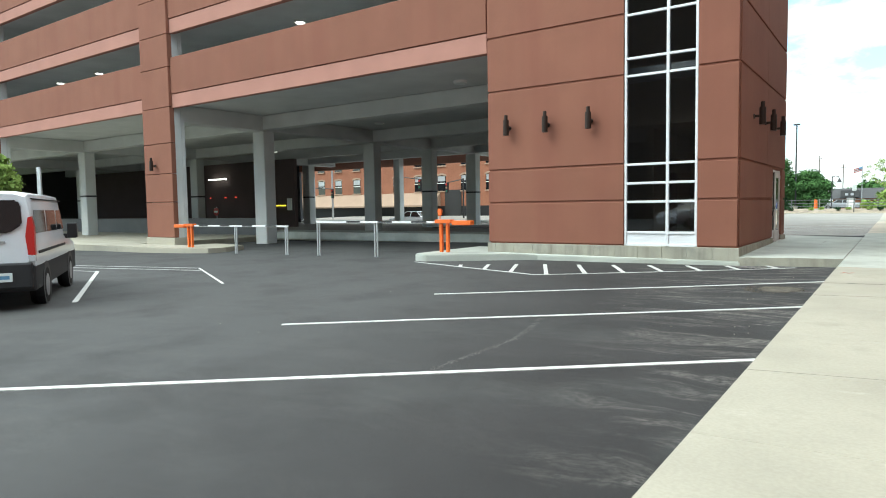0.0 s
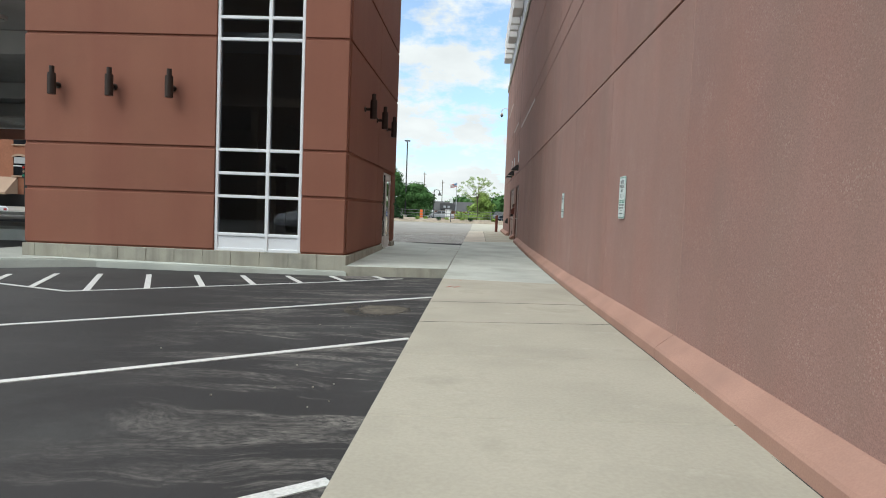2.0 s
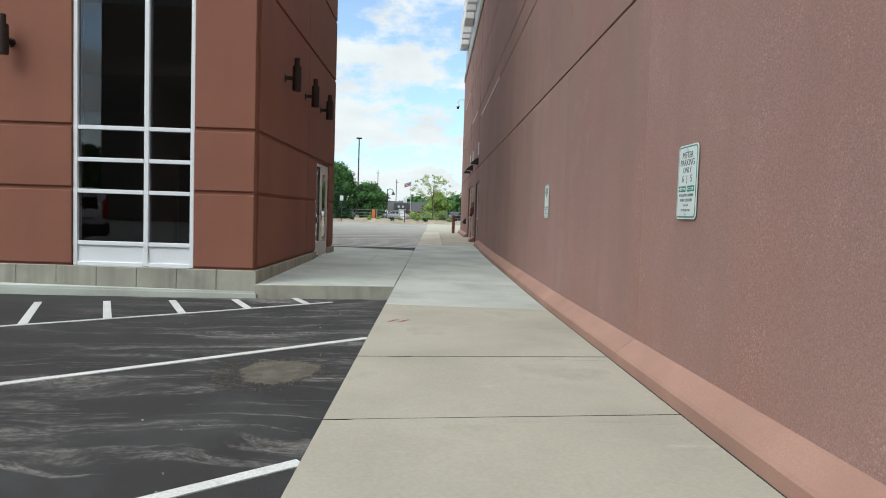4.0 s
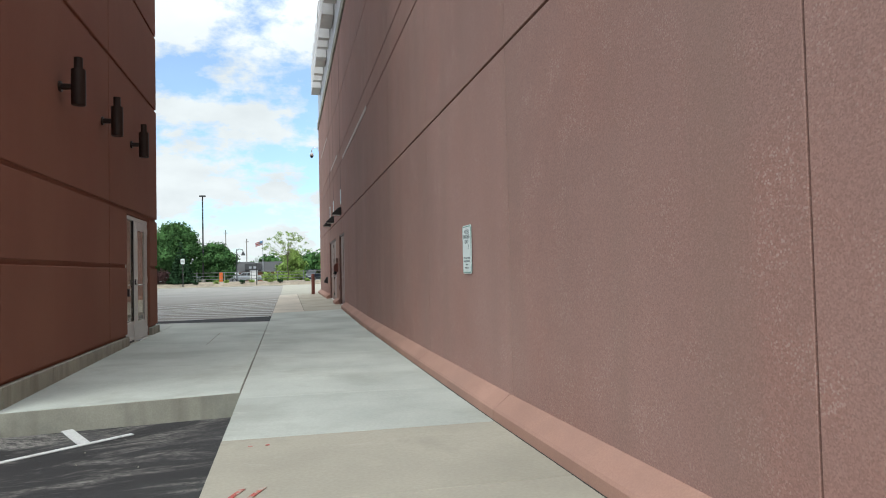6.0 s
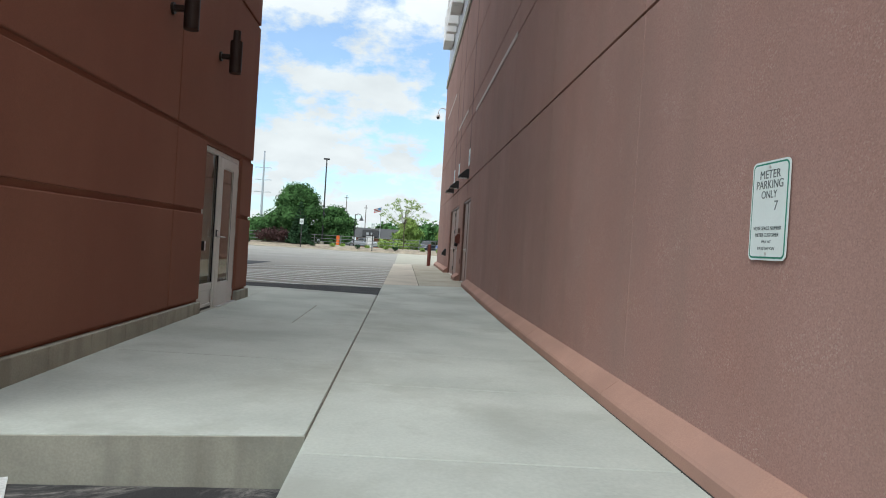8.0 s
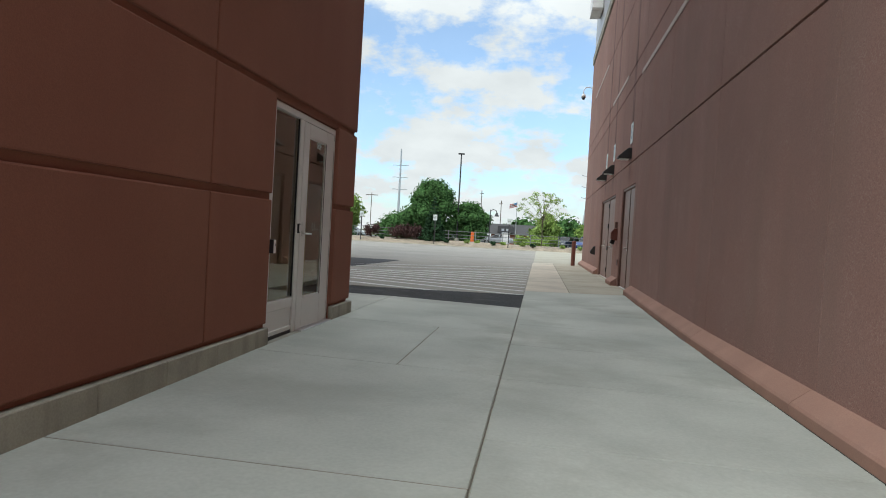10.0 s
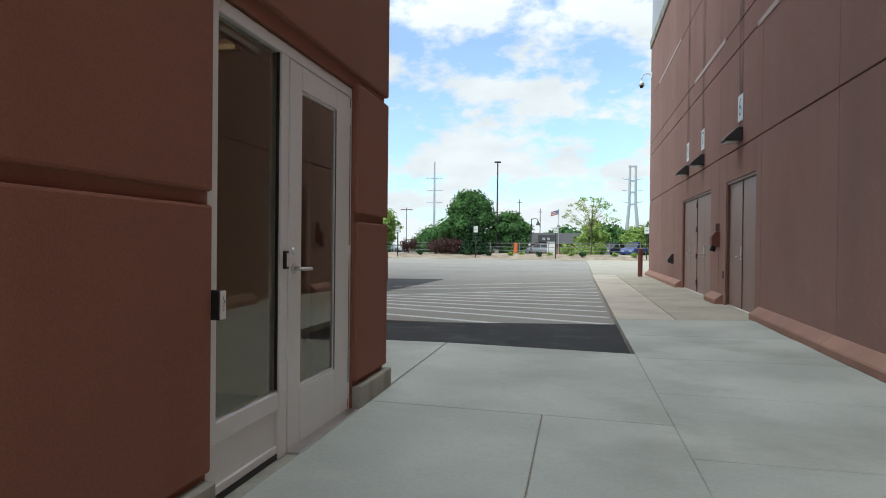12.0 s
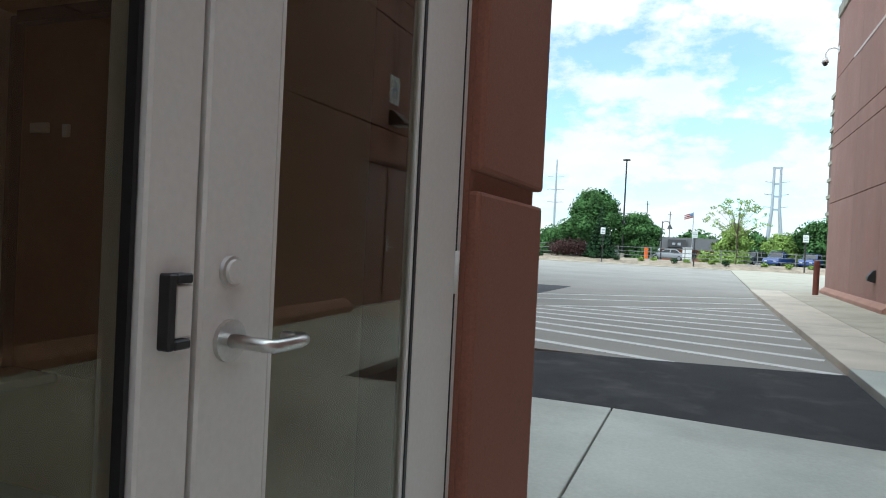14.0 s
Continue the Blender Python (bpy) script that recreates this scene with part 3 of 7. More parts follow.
def sheet(name, pts, zf, depth, material, label, category, kind="structure", rise=False):
    bm = bmesh.new()
    top = [bm.verts.new((x, y, 0)) for x, y in pts]
    low = [bm.verts.new((x, y, -depth)) for x, y in pts]
    fs = [bm.faces.new(top), bm.faces.new(low)]
    for k in range(len(pts)):
        fs.append(bm.faces.new((top[k], top[(k + 1) % len(pts)], low[(k + 1) % len(pts)], low[k])))
    if rise:
        bmesh.ops.bisect_plane(bm, geom=bm.verts[:] + bm.edges[:] + bm.faces[:], plane_co=(0, 38, 0), plane_no=(0, 1, 0))
    for v in bm.verts:
        v.co.z += zf(v.co.x) + (lot_rise(v.co.y) if rise else 0.0)
    bmesh.ops.recalc_face_normals(bm, faces=bm.faces[:])
    return tagged(ob_from(name, bm, material), label, category, kind=kind)


sheet("ground", [(-1500, -1500), (1500, -1500), (1500, 2500), (-1500, 2500)], lambda x: -0.95, 0.5, M_GRASS,
      "wide dull green ground reaching the horizon", "ground")
# the parking asphalt follows its falls in a grid of cells
xs = [-72, -40, -20] + [-12 + 0.5 * k for k in range(3)] + [-10.9] + [-10.5 + 0.5 * k for k in range(12)] + [BREAK_X, -4, -3.5, -3, -2.5, -2.0]
ys = [-40, -20, -8, 0] + [3 + 0.5 * k for k in range(19)] + [12.30, 24, 41]
bm = bmesh.new()
tops = {(i, j): bm.verts.new((x, y, slope(x, y))) for i, x in enumerate(xs) for j, y in enumerate(ys) if y <= 12.3 or x <= -10.9}
lows = {k: bm.verts.new((v.co.x, v.co.y, v.co.z - 0.25)) for k, v in tops.items()}
for i in range(len(xs) - 1):
    for j in range(len(ys) - 1):
        q = [(i, j), (i + 1, j), (i + 1, j + 1), (i, j + 1)]
        if all(k in tops for k in q):
            bm.faces.new([tops[k] for k in q])
            bm.faces.new([lows[k] for k in reversed(q)])
top_set = set(tops.values())
rim = [e for e in bm.edges if e.is_boundary and e.verts[0] in top_set]
below = {tops[k]: lows[k] for k in tops}
for e in rim:
    a, b = e.verts
    bm.faces.new((a, b, below[b], below[a]))
bmesh.ops.recalc_face_normals(bm, faces=bm.faces[:])
tagged(ob_from("parking_asphalt", bm, M_ASPH), "dark grey asphalt parking lot with pale scuffs and stains", "asphalt", kind="structure")
sheet("street", [(-140, 43), (-14, 43), (-14, 59), (-140, 59)], lambda x: -0.80, 0.1, M_STREET, "grey asphalt street beyond the parking garage", "street")
sheet("far_lot", [(-60, 25.2), (-2.1, 25.2), (-2.1, 60.2), (-60, 60.2)], lambda x: -0.10, 0.3, M_LOT,
      "pale worn paving of the far parking lot", "parking lot", rise=True)
sheet("asphalt_strip", [(-30, 22.1), (-2.1, 22.1), (-2.1, 25.6), (-5.5, 24.95), (-12, 24.5), (-30, 24.0)], lambda x: -0.09, 0.3, M_ASPHNEW,
      "fresh black asphalt strip beside the concrete slab", "asphalt")
sheet("asphalt_patch", [(-7.62, 31.6), (-7.42, 37.7), (-26, 35.0), (-26, 29.5)], lambda x: -0.094, 0.1, M_PATCH,
      "dark triangular asphalt patch in the far lot", "asphalt")
sheet("far_pavement", [(-2.1, 41.4), (25, 41.4), (25, 60.2), (-2.1, 60.2)], lambda x: -0.06, 0.3, M_CONC, "pale concrete apron past the corner of the long wall", "pavement", rise=True)
sheet("road", [(-200, 64.9), (200, 64.9), (200, 135), (-200, 135)], lambda x: -0.12, 0.5, M_STREET, "grey road behind the planted bed", "road")

# pavement slabs
pavement = thing("pavement", "long pale concrete pavement along the red wall, with dark joints", "pavement", kind="structure")
part("bedding", prism([(-2.10, -0.4), (0.3, -0.4), (0.3, -0.06), (-2.10, -0.06)], -20, 41.4, "y"), M_SEAM, pavement)
SEAMS = [7.94 - 1.557 * k for k in range(17, -1, -1)] + [9.42, 10.83, 12.40, 14.06, 15.53, 17.06, 18.70, 20.3, 21.95, 23.7] + [25.52 + 1.589 * k for k in range(11)]
for y0, y1 in zip(SEAMS, SEAMS[1:]):
    g0, g1 = (0.003, 0.003)
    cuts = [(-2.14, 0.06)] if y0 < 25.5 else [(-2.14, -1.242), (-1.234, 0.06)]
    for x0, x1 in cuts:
        # past y = 25.5 the half next to the wall is a darker tan
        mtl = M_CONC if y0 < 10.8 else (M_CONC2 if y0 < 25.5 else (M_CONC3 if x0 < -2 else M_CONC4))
        bm = bmesh.new()
        c = [(x0, y0 + g0), (x1, y0 + g0), (x1, y1 - g1), (x0, y1 - g1)]
        top = [bm.verts.new((x, y, walk_z(x, y))) for x, y in c]
        low = [bm.verts.new((x, y, -0.30)) for x, y in c]
        fs = [bm.faces.new(top), bm.faces.new(low)] + [bm.faces.new((top[i], top[(i + 1) % 4], low[(i + 1) % 4], low[i])) for i in range(4)]
        bmesh.ops.recalc_face_normals(bm, faces=fs)
        bmesh.ops.bevel(bm, geom=[e for e in bm.edges if all(v in top for v in e.verts)], offset=0.006, segments=1, affect="EDGES")
        part("slab", bm, mtl, pavement)

for y, w in ((7.92, 0.006), (6.38, 0.0022), (1.76, 0.0013)):
    bm = prism([(-2.14, -0.05), (-0.10, -0.05), (-0.10, walk_z(-0.10, y) + 0.001), (-2.14, 0.001)], y - w, y + w, "y")
    for v in bm.verts:
        v.co.y += 0.08 * (v.co.x + 2.14)
    part("joint_filler", bm, M_SEAM, pavement)

# raised slab in front of the glass door
apron = thing("door_apron", "grey concrete apron in front of the glass door, cut by joints", "pavement", kind="structure")
part("bedding", box(-30, -4.18, 20.02, 22.08, -0.4, 0.01), M_BASE, apron)
part("bedding", prism([(-4.17, -0.4), (-2.15, -0.4), (-2.15, -0.06), (-4.17, -0.06)], 12.70, 22.05, "y"), M_BASE, apron)
for x0, x1, y0, y1 in ((-4.17, -2.148, 12.66, 14.798), (-4.17, -2.148, 14.808, 17.107), (-4.17, -2.982, 17.115, 19.316), (-2.974, -2.148, 17.115, 19.316),
                       (-4.17, -2.148, 19.324, 22.10), (-30, -4.182, 19.90, 22.10)):
    bm = box(x0, x1, y0, y1, -0.32, 0.012, 0.005)
    for v in bm.verts:
        if y0 < 12.7 and v.co.y < 13:
            v.co.y -= 0.20 * (-2.146 - v.co.x) / 2.02
        if v.co.z > -0.1:
            v.co.z += apron_z(v.co.x, v.co.y) - 0.012
    part("slab", bm, M_CONC2, apron)

bm = box(-4.17, -2.146, 12.646, 12.66, -0.32, 0.004)
for v in bm.verts:
    v.co.y -= 0.20 * (-2.146 - v.co.x) / 2.02
    if v.co.z > -0.1:
        v.co.z += apron_z(v.co.x, v.co.y) - 0.012
part("front_edge", bm, M_BASE, apron, "stained grey front edge of the apron")
for x0, x1, y0, y1 in ((-4.17, -2.148, 14.798, 14.808), (-4.17, -2.148, 17.107, 17.115), (-2.982, -2.974, 17.118, 19.313), (-4.17, -2.148, 19.316, 19.324)):
    bm = box(x0, x1, y0, y1, -0.3, 0.0)
    for v in bm.verts:
        if v.co.z > -0.1:
            v.co.z += apron_z(v.co.x, v.co.y) - 0.0025
    part("joint_filler", bm, M_FILLER, apron)
part("joint_filler", box(-2.1475, -2.1405, 12.67, 22.09, -0.2, -0.005), M_FILLER, apron, "brown joint filler between apron and pavement")
part("door_sill", box(-4.335, -4.172, 17.36, 19.085, -0.3, 0.046, 0.004), M_BASE, apron, "concrete sill under the glass door")

# painted lines: flat strips 4 mm over the paving
def line(name, pts, width, zf, label, group=""):
    bm = bmesh.new()
    cut = []
    for (ax, ay), (bx, by) in pts:
        # a line folds with the paving under it
        steps = max(1, int(math.hypot(bx - ax, by - ay) / 0.4)) if zf is slope else 1
        for k in range(steps):
            f, g = k / steps, (k + 1) / steps
            cut.append(((ax + (bx - ax) * f, ay + (by - ay) * f), (ax + (bx - ax) * g, ay + (by - ay) * g)))
    for (ax, ay), (bx, by) in cut:
        d = Vector((bx - ax, by - ay, 0)).normalized() * (width / 2)
        nx, ny = -d.y, d.x
        q = [(ax + nx, ay + ny), (bx + nx, by + ny), (bx - nx, by - ny), (ax - nx, ay - ny)]
        level = slope if zf is slope else (lambda x, y: zf(x))
        top = [bm.verts.new((x, y, level(x, y) + 0.006)) for x, y in q]
        low = [bm.verts.new((x, y, level(x, y) - 0.01)) for x, y in q]
        fs = [bm.faces.new(top), bm.faces.new(low)] + [bm.faces.new((top[i], top[(i + 1) % 4], low[(i + 1) % 4], low[i])) for i in range(4)]
        bmesh.ops.recalc_face_normals(bm, faces=fs)
    return tagged(ob_from(name, bm, M_PAINT), label, "road marking", group, "structure")


for ya in (2.66, 6.11, 9.36):
    line("bay_line", [((-2.2, ya), (-7.50, ya - 4.16))], 0.085, slope, "worn white parking bay line on the asphalt", "parking bay lines")
line("hatch_outline", [((-12.0, 10.55), (-7.45, 8.75)), ((-7.45, 8.75), (-2.96, 11.97))], 0.062, slope, "white outline of the no-parking hatch")
for k in range(10):
    if k < 3:
        ax, ay, bx = -10.3 + 0.62 * k, 10.25 + 0.34 * k, -10.0 + 0.90 * k
        by = 8.75 - 0.396 * (bx + 7.45)
    else:
        ax, ay, bx = -8.39 + 0.803 * (k - 3), 11.16 + 0.20 * (k - 3), -7.25 + 0.665 * (k - 3)
        by = 8.75 + 0.717 * (bx + 7.45)
    line("hatch_bar", [((ax, ay), (bx, by))], 0.09, slope, "short white bar of the no-parking hatch", "hatch bars")
line("bay_line", [((-12.5, 1.83), (-18.6, 5.3))], 0.085, slope, "worn white line beside the parked van", "van bay lines")
line("bay_line", [((-12.5, 4.75), (-16.6, 7.0))], 0.05, slope, "worn white line beside the parked van", "van bay lines")
line("bay_line", [((-15.9, 6.55), (-26, 4.9))], 0.03, slope, "thin white line across the garage approach", "van bay lines")
line("bay_line", [((-16.6, 7.0), (-26, 5.5))], 0.035, slope, "thin white line across the garage approach", "van bay lines")
line("bay_line", [((-18.6, 5.3), (-26, 4.2))], 0.035, slope, "thin white line across the garage approach", "van bay lines")
# striped zone of the far lot: bars run up to a slanting outer line
LOT_Z = -0.10
for k in range(-2, 8):
    lean = min(0.04, -0.38 + 0.08 * max(k, 0))
    yr = 25.6 + 1.03 * k
    xl = max(-10.8, (yr - 34.35 + 2.11 * lean - 1.82) / (0.82 - lean))
    line("zebra_bar", [((-2.2, yr), (xl, yr + lean * (xl + 2.2)))], 0.17, lambda x: LOT_Z, "white bar of the striped zone in the far lot", "zebra bars")
for a, b in (((-2.2, 34.35), (-8.4, 29.25)), ((-2.2, 35.75), (-9.4, 30.9)), ((-2.2, 38.08), (-8.0, 33.3))):
    line("zebra_outline", [(a, b)], 0.13, lambda x: LOT_Z, "white slanting outer line of the striped zone", "zebra outlines")

# ---- long red wall with its kerb ----
WALL_END = 41.3
wall_east = thing("wall_east", "long wall of reddish exposed-aggregate precast panels", "wall", kind="structure")
ROWS = [(0.03, 2.889), (2.912, 4.650), (4.674, 5.110), (5.134, 6.835), (6.859, 8.80)]
JOINTS = [1.87 + 2.98 * k for k in range(-7, 14) if 1.87 + 2.98 * k < WALL_END - 0.5] + [WALL_END]
DOORS = [(26.02, 28.10, 2.37), (29.50, 33.25, 2.37)]


def panel_x(y0, y1, z0, z1, depth=0.12):
    """A panel of the long wall; its face lies at x = 0."""
    return box(0.0, depth, y0 + 0.005, y1 - 0.005, z0, z1, 0.003)


part("core", box(0.10, 0.32, -19.0, 26.0, -0.4, 9.6), M_JOINT, wall_east)
part("core", box(0.10, 0.32, 28.12, 29.48, -0.4, 9.6), M_JOINT, wall_east)
part("core", box(0.10, 0.32, 33.27, WALL_END - 0.02, -0.4, 9.6), M_JOINT, wall_east)
part("core", box(0.10, 0.32, 26.0, 33.3, 2.38, 9.6), M_JOINT, wall_east)
for r, (z0, z1) in enumerate(ROWS):
    for y0, y1 in zip(JOINTS, JOINTS[1:]):
        spans = [(y0, y1)]
        if r == 0:
            for a, b, _ in DOORS:
                cut = []
                for s0, s1 in spans:
                    if s1 <= a or s0 >= b:
                        cut.append((s0, s1))
                    else:
                        if s0 < a:
                            cut.append((s0, a + 0.006))
                        if s1 > b:
                            cut.append((b - 0.006, s1))
                spans = cut
        for s0, s1 in spans:
            if s1 - s0 > 0.05:
                part("panel", panel_x(s0, s1, z0, z1), M_WALL, wall_east)
for a, b, top in DOORS:
    part("panel", box(0.0, 0.12, a, b, top, 2.885, 0.008), M_WALL, wall_east)
part("return_wall", box(0.32, 40, WALL_END - 0.3, WALL_END, -0.4, 9.6), M_WALL, wall_east)
part("return_wall", box(0.0, 40, -19.3, -19.0, -0.4, 9.6), M_WALL, wall_east)
part("back", box(39.7, 40, -19.0, WALL_END - 0.3, -0.4, 9.6), M_WALL, wall_east)
part("cap_band", box(-0.05, 0.36, -19.3, WALL_END, 8.81, 9.17, 0.02), M_BASE, wall_east, "pale concrete band along the roofline")
part("parapet", box(0.02, 0.32, -19.3, WALL_END, 9.17, 12.3, 0.02), M_GALV, wall_east, "pale grey parapet above the band")
part("roof", box(0.32, 40, -19.3, WALL_END, 9.6, 9.8), M_ROOF, wall_east)
part("sealant_strip", box(-0.012, 0.02, 19.8, 26.0, 4.62, 4.705), M_SEALANT, wall_east, "pale patched joint sealant")
part("sealant_strip", box(-0.012, 0.02, 33.8, 38.6, 6.81, 6.885), M_SEALANT, wall_east, "pale patched joint sealant")
part("sealant_strip", box(-0.012, 0.02, 28.3, 31.6, 5.08, 5.165), M_SEALANT, wall_east, "pale patched joint sealant")

# sign letters along the parapet, as plain channel shapes
for k in range(9):
    y = 19.5 + 2.3 * k
    sgn = thing("roof_sign_block", "white open channel shape of a sign on the parapet", "sign", group="roof sign blocks")
    for dy in (0.0, 1.05):
        part("upright", box(-0.42, 0.0, y + dy, y + dy + 0.28, 10.15, 11.6, 0.02), M_WHITE, sgn)
    part("crossbar", box(-0.42, 0.0, y + 0.28, y + 1.05, 10.15 + 1.2 * (k % 2), 10.4 + 1.2 * (k % 2), 0.02), M_WHITE, sgn)
    part("raceway", box(-0.16, 0.03, y - 0.3, y + 1.9, 10.75, 10.95), M_POLE, sgn)

# kerb at the foot of the long wall, cast in lengths
kerb = thing("wall_kerb", "pinkish tinted concrete kerb with a sloping top along the wall", "kerb", kind="structure")

def kerb_top(y):
    """The kerb follows the fall of the pavement along the wall."""
    return walk_z(0, y) + 0.194


def kerb_piece(y0, y1):
    bm = bmesh.new()
    rings = []
    n = max(2, int((y1 - y0) / 1.5) + 1)
    for k in range(n):
        y = y0 + 0.004 + (y1 - y0 - 0.008) * k / (n - 1)
        t = kerb_top(y)
        f = t - 0.105
        rings.append([bm.verts.new((x, y, z)) for x, z in ((0.02, -0.25), (-0.145, -0.25), (-0.145, f - 0.015), (-0.132, f + 0.005), (-0.012, t - 0.008), (0.02, t))])
    for a, b in zip(rings, rings[1:]):
        for k in range(6):
            bm.faces.new((a[k], a[(k + 1) % 6], b[(k + 1) % 6], b[k]))
    bm.faces.new(rings[0])
    bm.faces.new(list(reversed(rings[-1])))
    bmesh.ops.recalc_face_normals(bm, faces=bm.faces[:])
    part("kerb_length", bm, M_WALLKERB, kerb)
    bm = bmesh.new()
    ends = [[bm.verts.new((x, y, walk_z(-0.15, y) + dz)) for x, dz in ((-0.153, -0.02), (-0.153, 0.0012), (-0.1455, 0.0012))] for y in (y0, y1)]
    bm.faces.new((ends[0][1], ends[0][2], ends[1][2], ends[1][1]))
    bm.faces.new((ends[0][0], ends[0][1], ends[1][1], ends[1][0]))
    part("foot_joint", bm, M_SEAM, kerb, "dark open joint at the foot of the kerb")


cuts = [-19.0] + [1.92 + 2.98 * k for k in range(-7, 9)] + [25.92]
cuts = sorted(c for c in cuts if c <= 25.92)
for a, b in zip(cuts, cuts[1:]):
    if b - a > 0.2:
        kerb_piece(a, b)
kerb_piece(28.26, 29.38)
kerb_piece(33.4, 37.3)
kerb_piece(37.3, WALL_END)

# ---- stair tower ----
TX0, TX1, TY0, TY1, TTOP = -10.80, -4.19, 12.49, 19.80, 22.0
tower = thing("stair_tower", "stair tower clad in brick-red precast panels on a concrete base", "tower", kind="structure")
# rows above 14.5 are out of view, added so the tower shades the passage
TZ = [0.20, 1.322, 2.236, 4.42, 5.90, 7.9, 9.6, 12.0, 14.5, 17.0, 19.5, TTOP]
WX0, WX1, WZ1 = -6.87, -5.09, 12.0
DY0, DY1, DTOP = 17.355, 19.09, 2.172
G, GZ = 0.007, 0.027


def tpanel_y(x0, x1, z0, z1, y=TY0, d=0.14):
    return box(x0 + G, x1 - G, y, y + d, z0 + GZ, z1 - GZ, 0.012, 2)


def tpanel_x(y0, y1, z0, z1, x=TX1, d=0.14):
    return box(x - d, x, y0 + G, y1 - G, z0 + GZ, z1 - GZ, 0.012, 2)


for z0, z1 in zip(TZ, TZ[1:]):
    if z1 <= WZ1:
        part("panel", tpanel_y(TX0, WX0 + 0.01, z0, z1), M_PANEL, tower)
        part("panel", tpanel_y(WX1 - 0.01, TX1 - 0.02, z0, z1), M_PANEL, tower)
    else:
        part("panel", tpanel_y(TX0, TX1 - 0.02, z0, z1), M_PANEL, tower)
    if z1 <= 2.3:
        part("panel", tpanel_x(TY0 + 0.15, 16.3, z0, z1), M_PANEL, tower)
        part("panel", tpanel_x(16.3, DY0, z0, z1), M_PANEL, tower)
        part("panel", tpanel_x(DY1, TY1, z0, z1), M_PANEL, tower)
    else:
        part("panel", tpanel_x(TY0 + 0.15, 16.3, z0, z1), M_PANEL, tower)
        part("panel", tpanel_x(16.3, TY1, z0, z1), M_PANEL, tower)
    part("panel", tpanel_y(TX0, TX1 - 0.15, z0, z1, TY1 - 0.14), M_PANEL, tower)
    part("panel", tpanel_x(TY0 + 0.15, TY1 - 0.15, z0, z1, TX0 + 0.14), M_PANEL, tower)
# structural core behind the panels, with the window and door left open
R = 0.032
part("core", box(TX0 + R, WX0, TY0 + R, TY0 + 0.34, -0.4, TTOP - 0.05), M_PANEL, tower, "red recess of the wide panel joints")
part("core", box(WX1, TX1 - R, TY0 + R, TY0 + 0.34, -0.4, TTOP - 0.05), M_PANEL, tower, "red recess of the wide panel joints")
part("core", box(WX0, WX1, TY0 + R, TY0 + 0.34, WZ1, TTOP - 0.05), M_PANEL, tower, "red recess of the wide panel joints")
part("core", box(WX0, WX1, TY0 + 0.12, TY0 + 0.34, -0.4, 0.19), M_PANEL, tower, "red recess of the wide panel joints")
part("core", box(TX1 - 0.34, TX1 - R, TY0 + 0.34, DY0, -0.4, TTOP - 0.05), M_PANEL, tower, "red recess of the wide panel joints")
part("core", box(TX1 - 0.34, TX1 - R, DY1, TY1 - R, -0.4, TTOP - 0.05), M_PANEL, tower, "red recess of the wide panel joints")
part("core", box(TX1 - 0.34, TX1 - R, DY0, DY1, DTOP + 0.01, TTOP - 0.05), M_PANEL, tower, "red recess of the wide panel joints")
part("core", box(TX0 + R, TX0 + 0.34, TY0 + 0.34, TY1 - R, -0.4, TTOP - 0.05), M_PANEL, tower, "red recess of the wide panel joints")
part("core", box(TX0 + 0.34, TX1 - 0.34, TY1 - 0.34, TY1 - R, -0.4, TTOP - 0.05), M_PANEL, tower, "red recess of the wide panel joints")
part("roof", box(TX0 + 0.1, TX1 - 0.1, TY0 + 0.1, TY1 - 0.1, TTOP - 0.04, TTOP + 0.1), M_ROOF, tower)
# concrete base courses
edges = [TX1 + 0.03 - 0.582 * k for k in range(12)] + [TX0 - 0.03]
for x1, x0 in zip(edges, edges[1:]):
    if x1 - x0 > 0.05:
        part("base_block", box(x0 + 0.0025, x1 - 0.0025, TY0 - 0.03, TY0 + 0.12, -0.4, 0.195, 0.006), M_BASE, tower)
edges = [TY0 + 0.125 + 0.64 * k for k in range(8)] + [DY0 - 0.015]
for y0, y1 in zip(edges, edges[1:]):
    if y1 - y0 > 0.05:
        part("base_block", box(TX1 - 0.12, TX1 + 0.03, y0 + 0.0025, y1 - 0.0025, -0.4, 0.195, 0.006), M_BASE, tower)
part("base_course", box(TX1 - 0.12, TX1 + 0.03, DY1 + 0.015, TY1 + 0.03, -0.4, 0.195, 0.012, 2), M_BASE, tower, "stained pale concrete base")
part("base_course", box(TX0 - 0.03, TX0 + 0.12, TY0 + 0.125, TY1 + 0.03, -0.5, 0.195, 0.012, 2), M_BASE, tower, "stained pale concrete base")
# kerb in front of the base and its island
bm = bmesh.new()
isl = [(-4.14, 12.46), (-4.14, 12.40), (-9.2, 12.36), (-9.75, 12.08), (-10.3, 11.72), (-10.85, 11.30), (-11.35, 10.98), (-11.75, 10.80)]
isl += [(-11.9 + 0.5 * math.cos(radians(a)), 11.26 + 0.5 * math.sin(radians(a))) for a in range(285, 175, -15)] + [(-12.4, 14.5), (-10.83, 14.5), (-10.83, 12.46)]
add_prism(bm, isl, -0.5, -0.06, "z")
for v in bm.verts:
    if v.co.z > -0.1 and v.co.x > -9.3:
        v.co.z = -0.105
bmesh.ops.bevel(bm, geom=[e for e in bm.edges if all(v.co.z > -0.2 for v in e.verts)], offset=0.03, segments=2, affect="EDGES")
tagged(ob_from("kerb_island", bm, M_CONC2), "pale concrete kerb island at the foot of the tower", "kerb", kind="structure")

# tall window of the tower
window_1 = thing("window_1", "tall dark window with a white metal grid in the stair tower", "window", kind="structure")
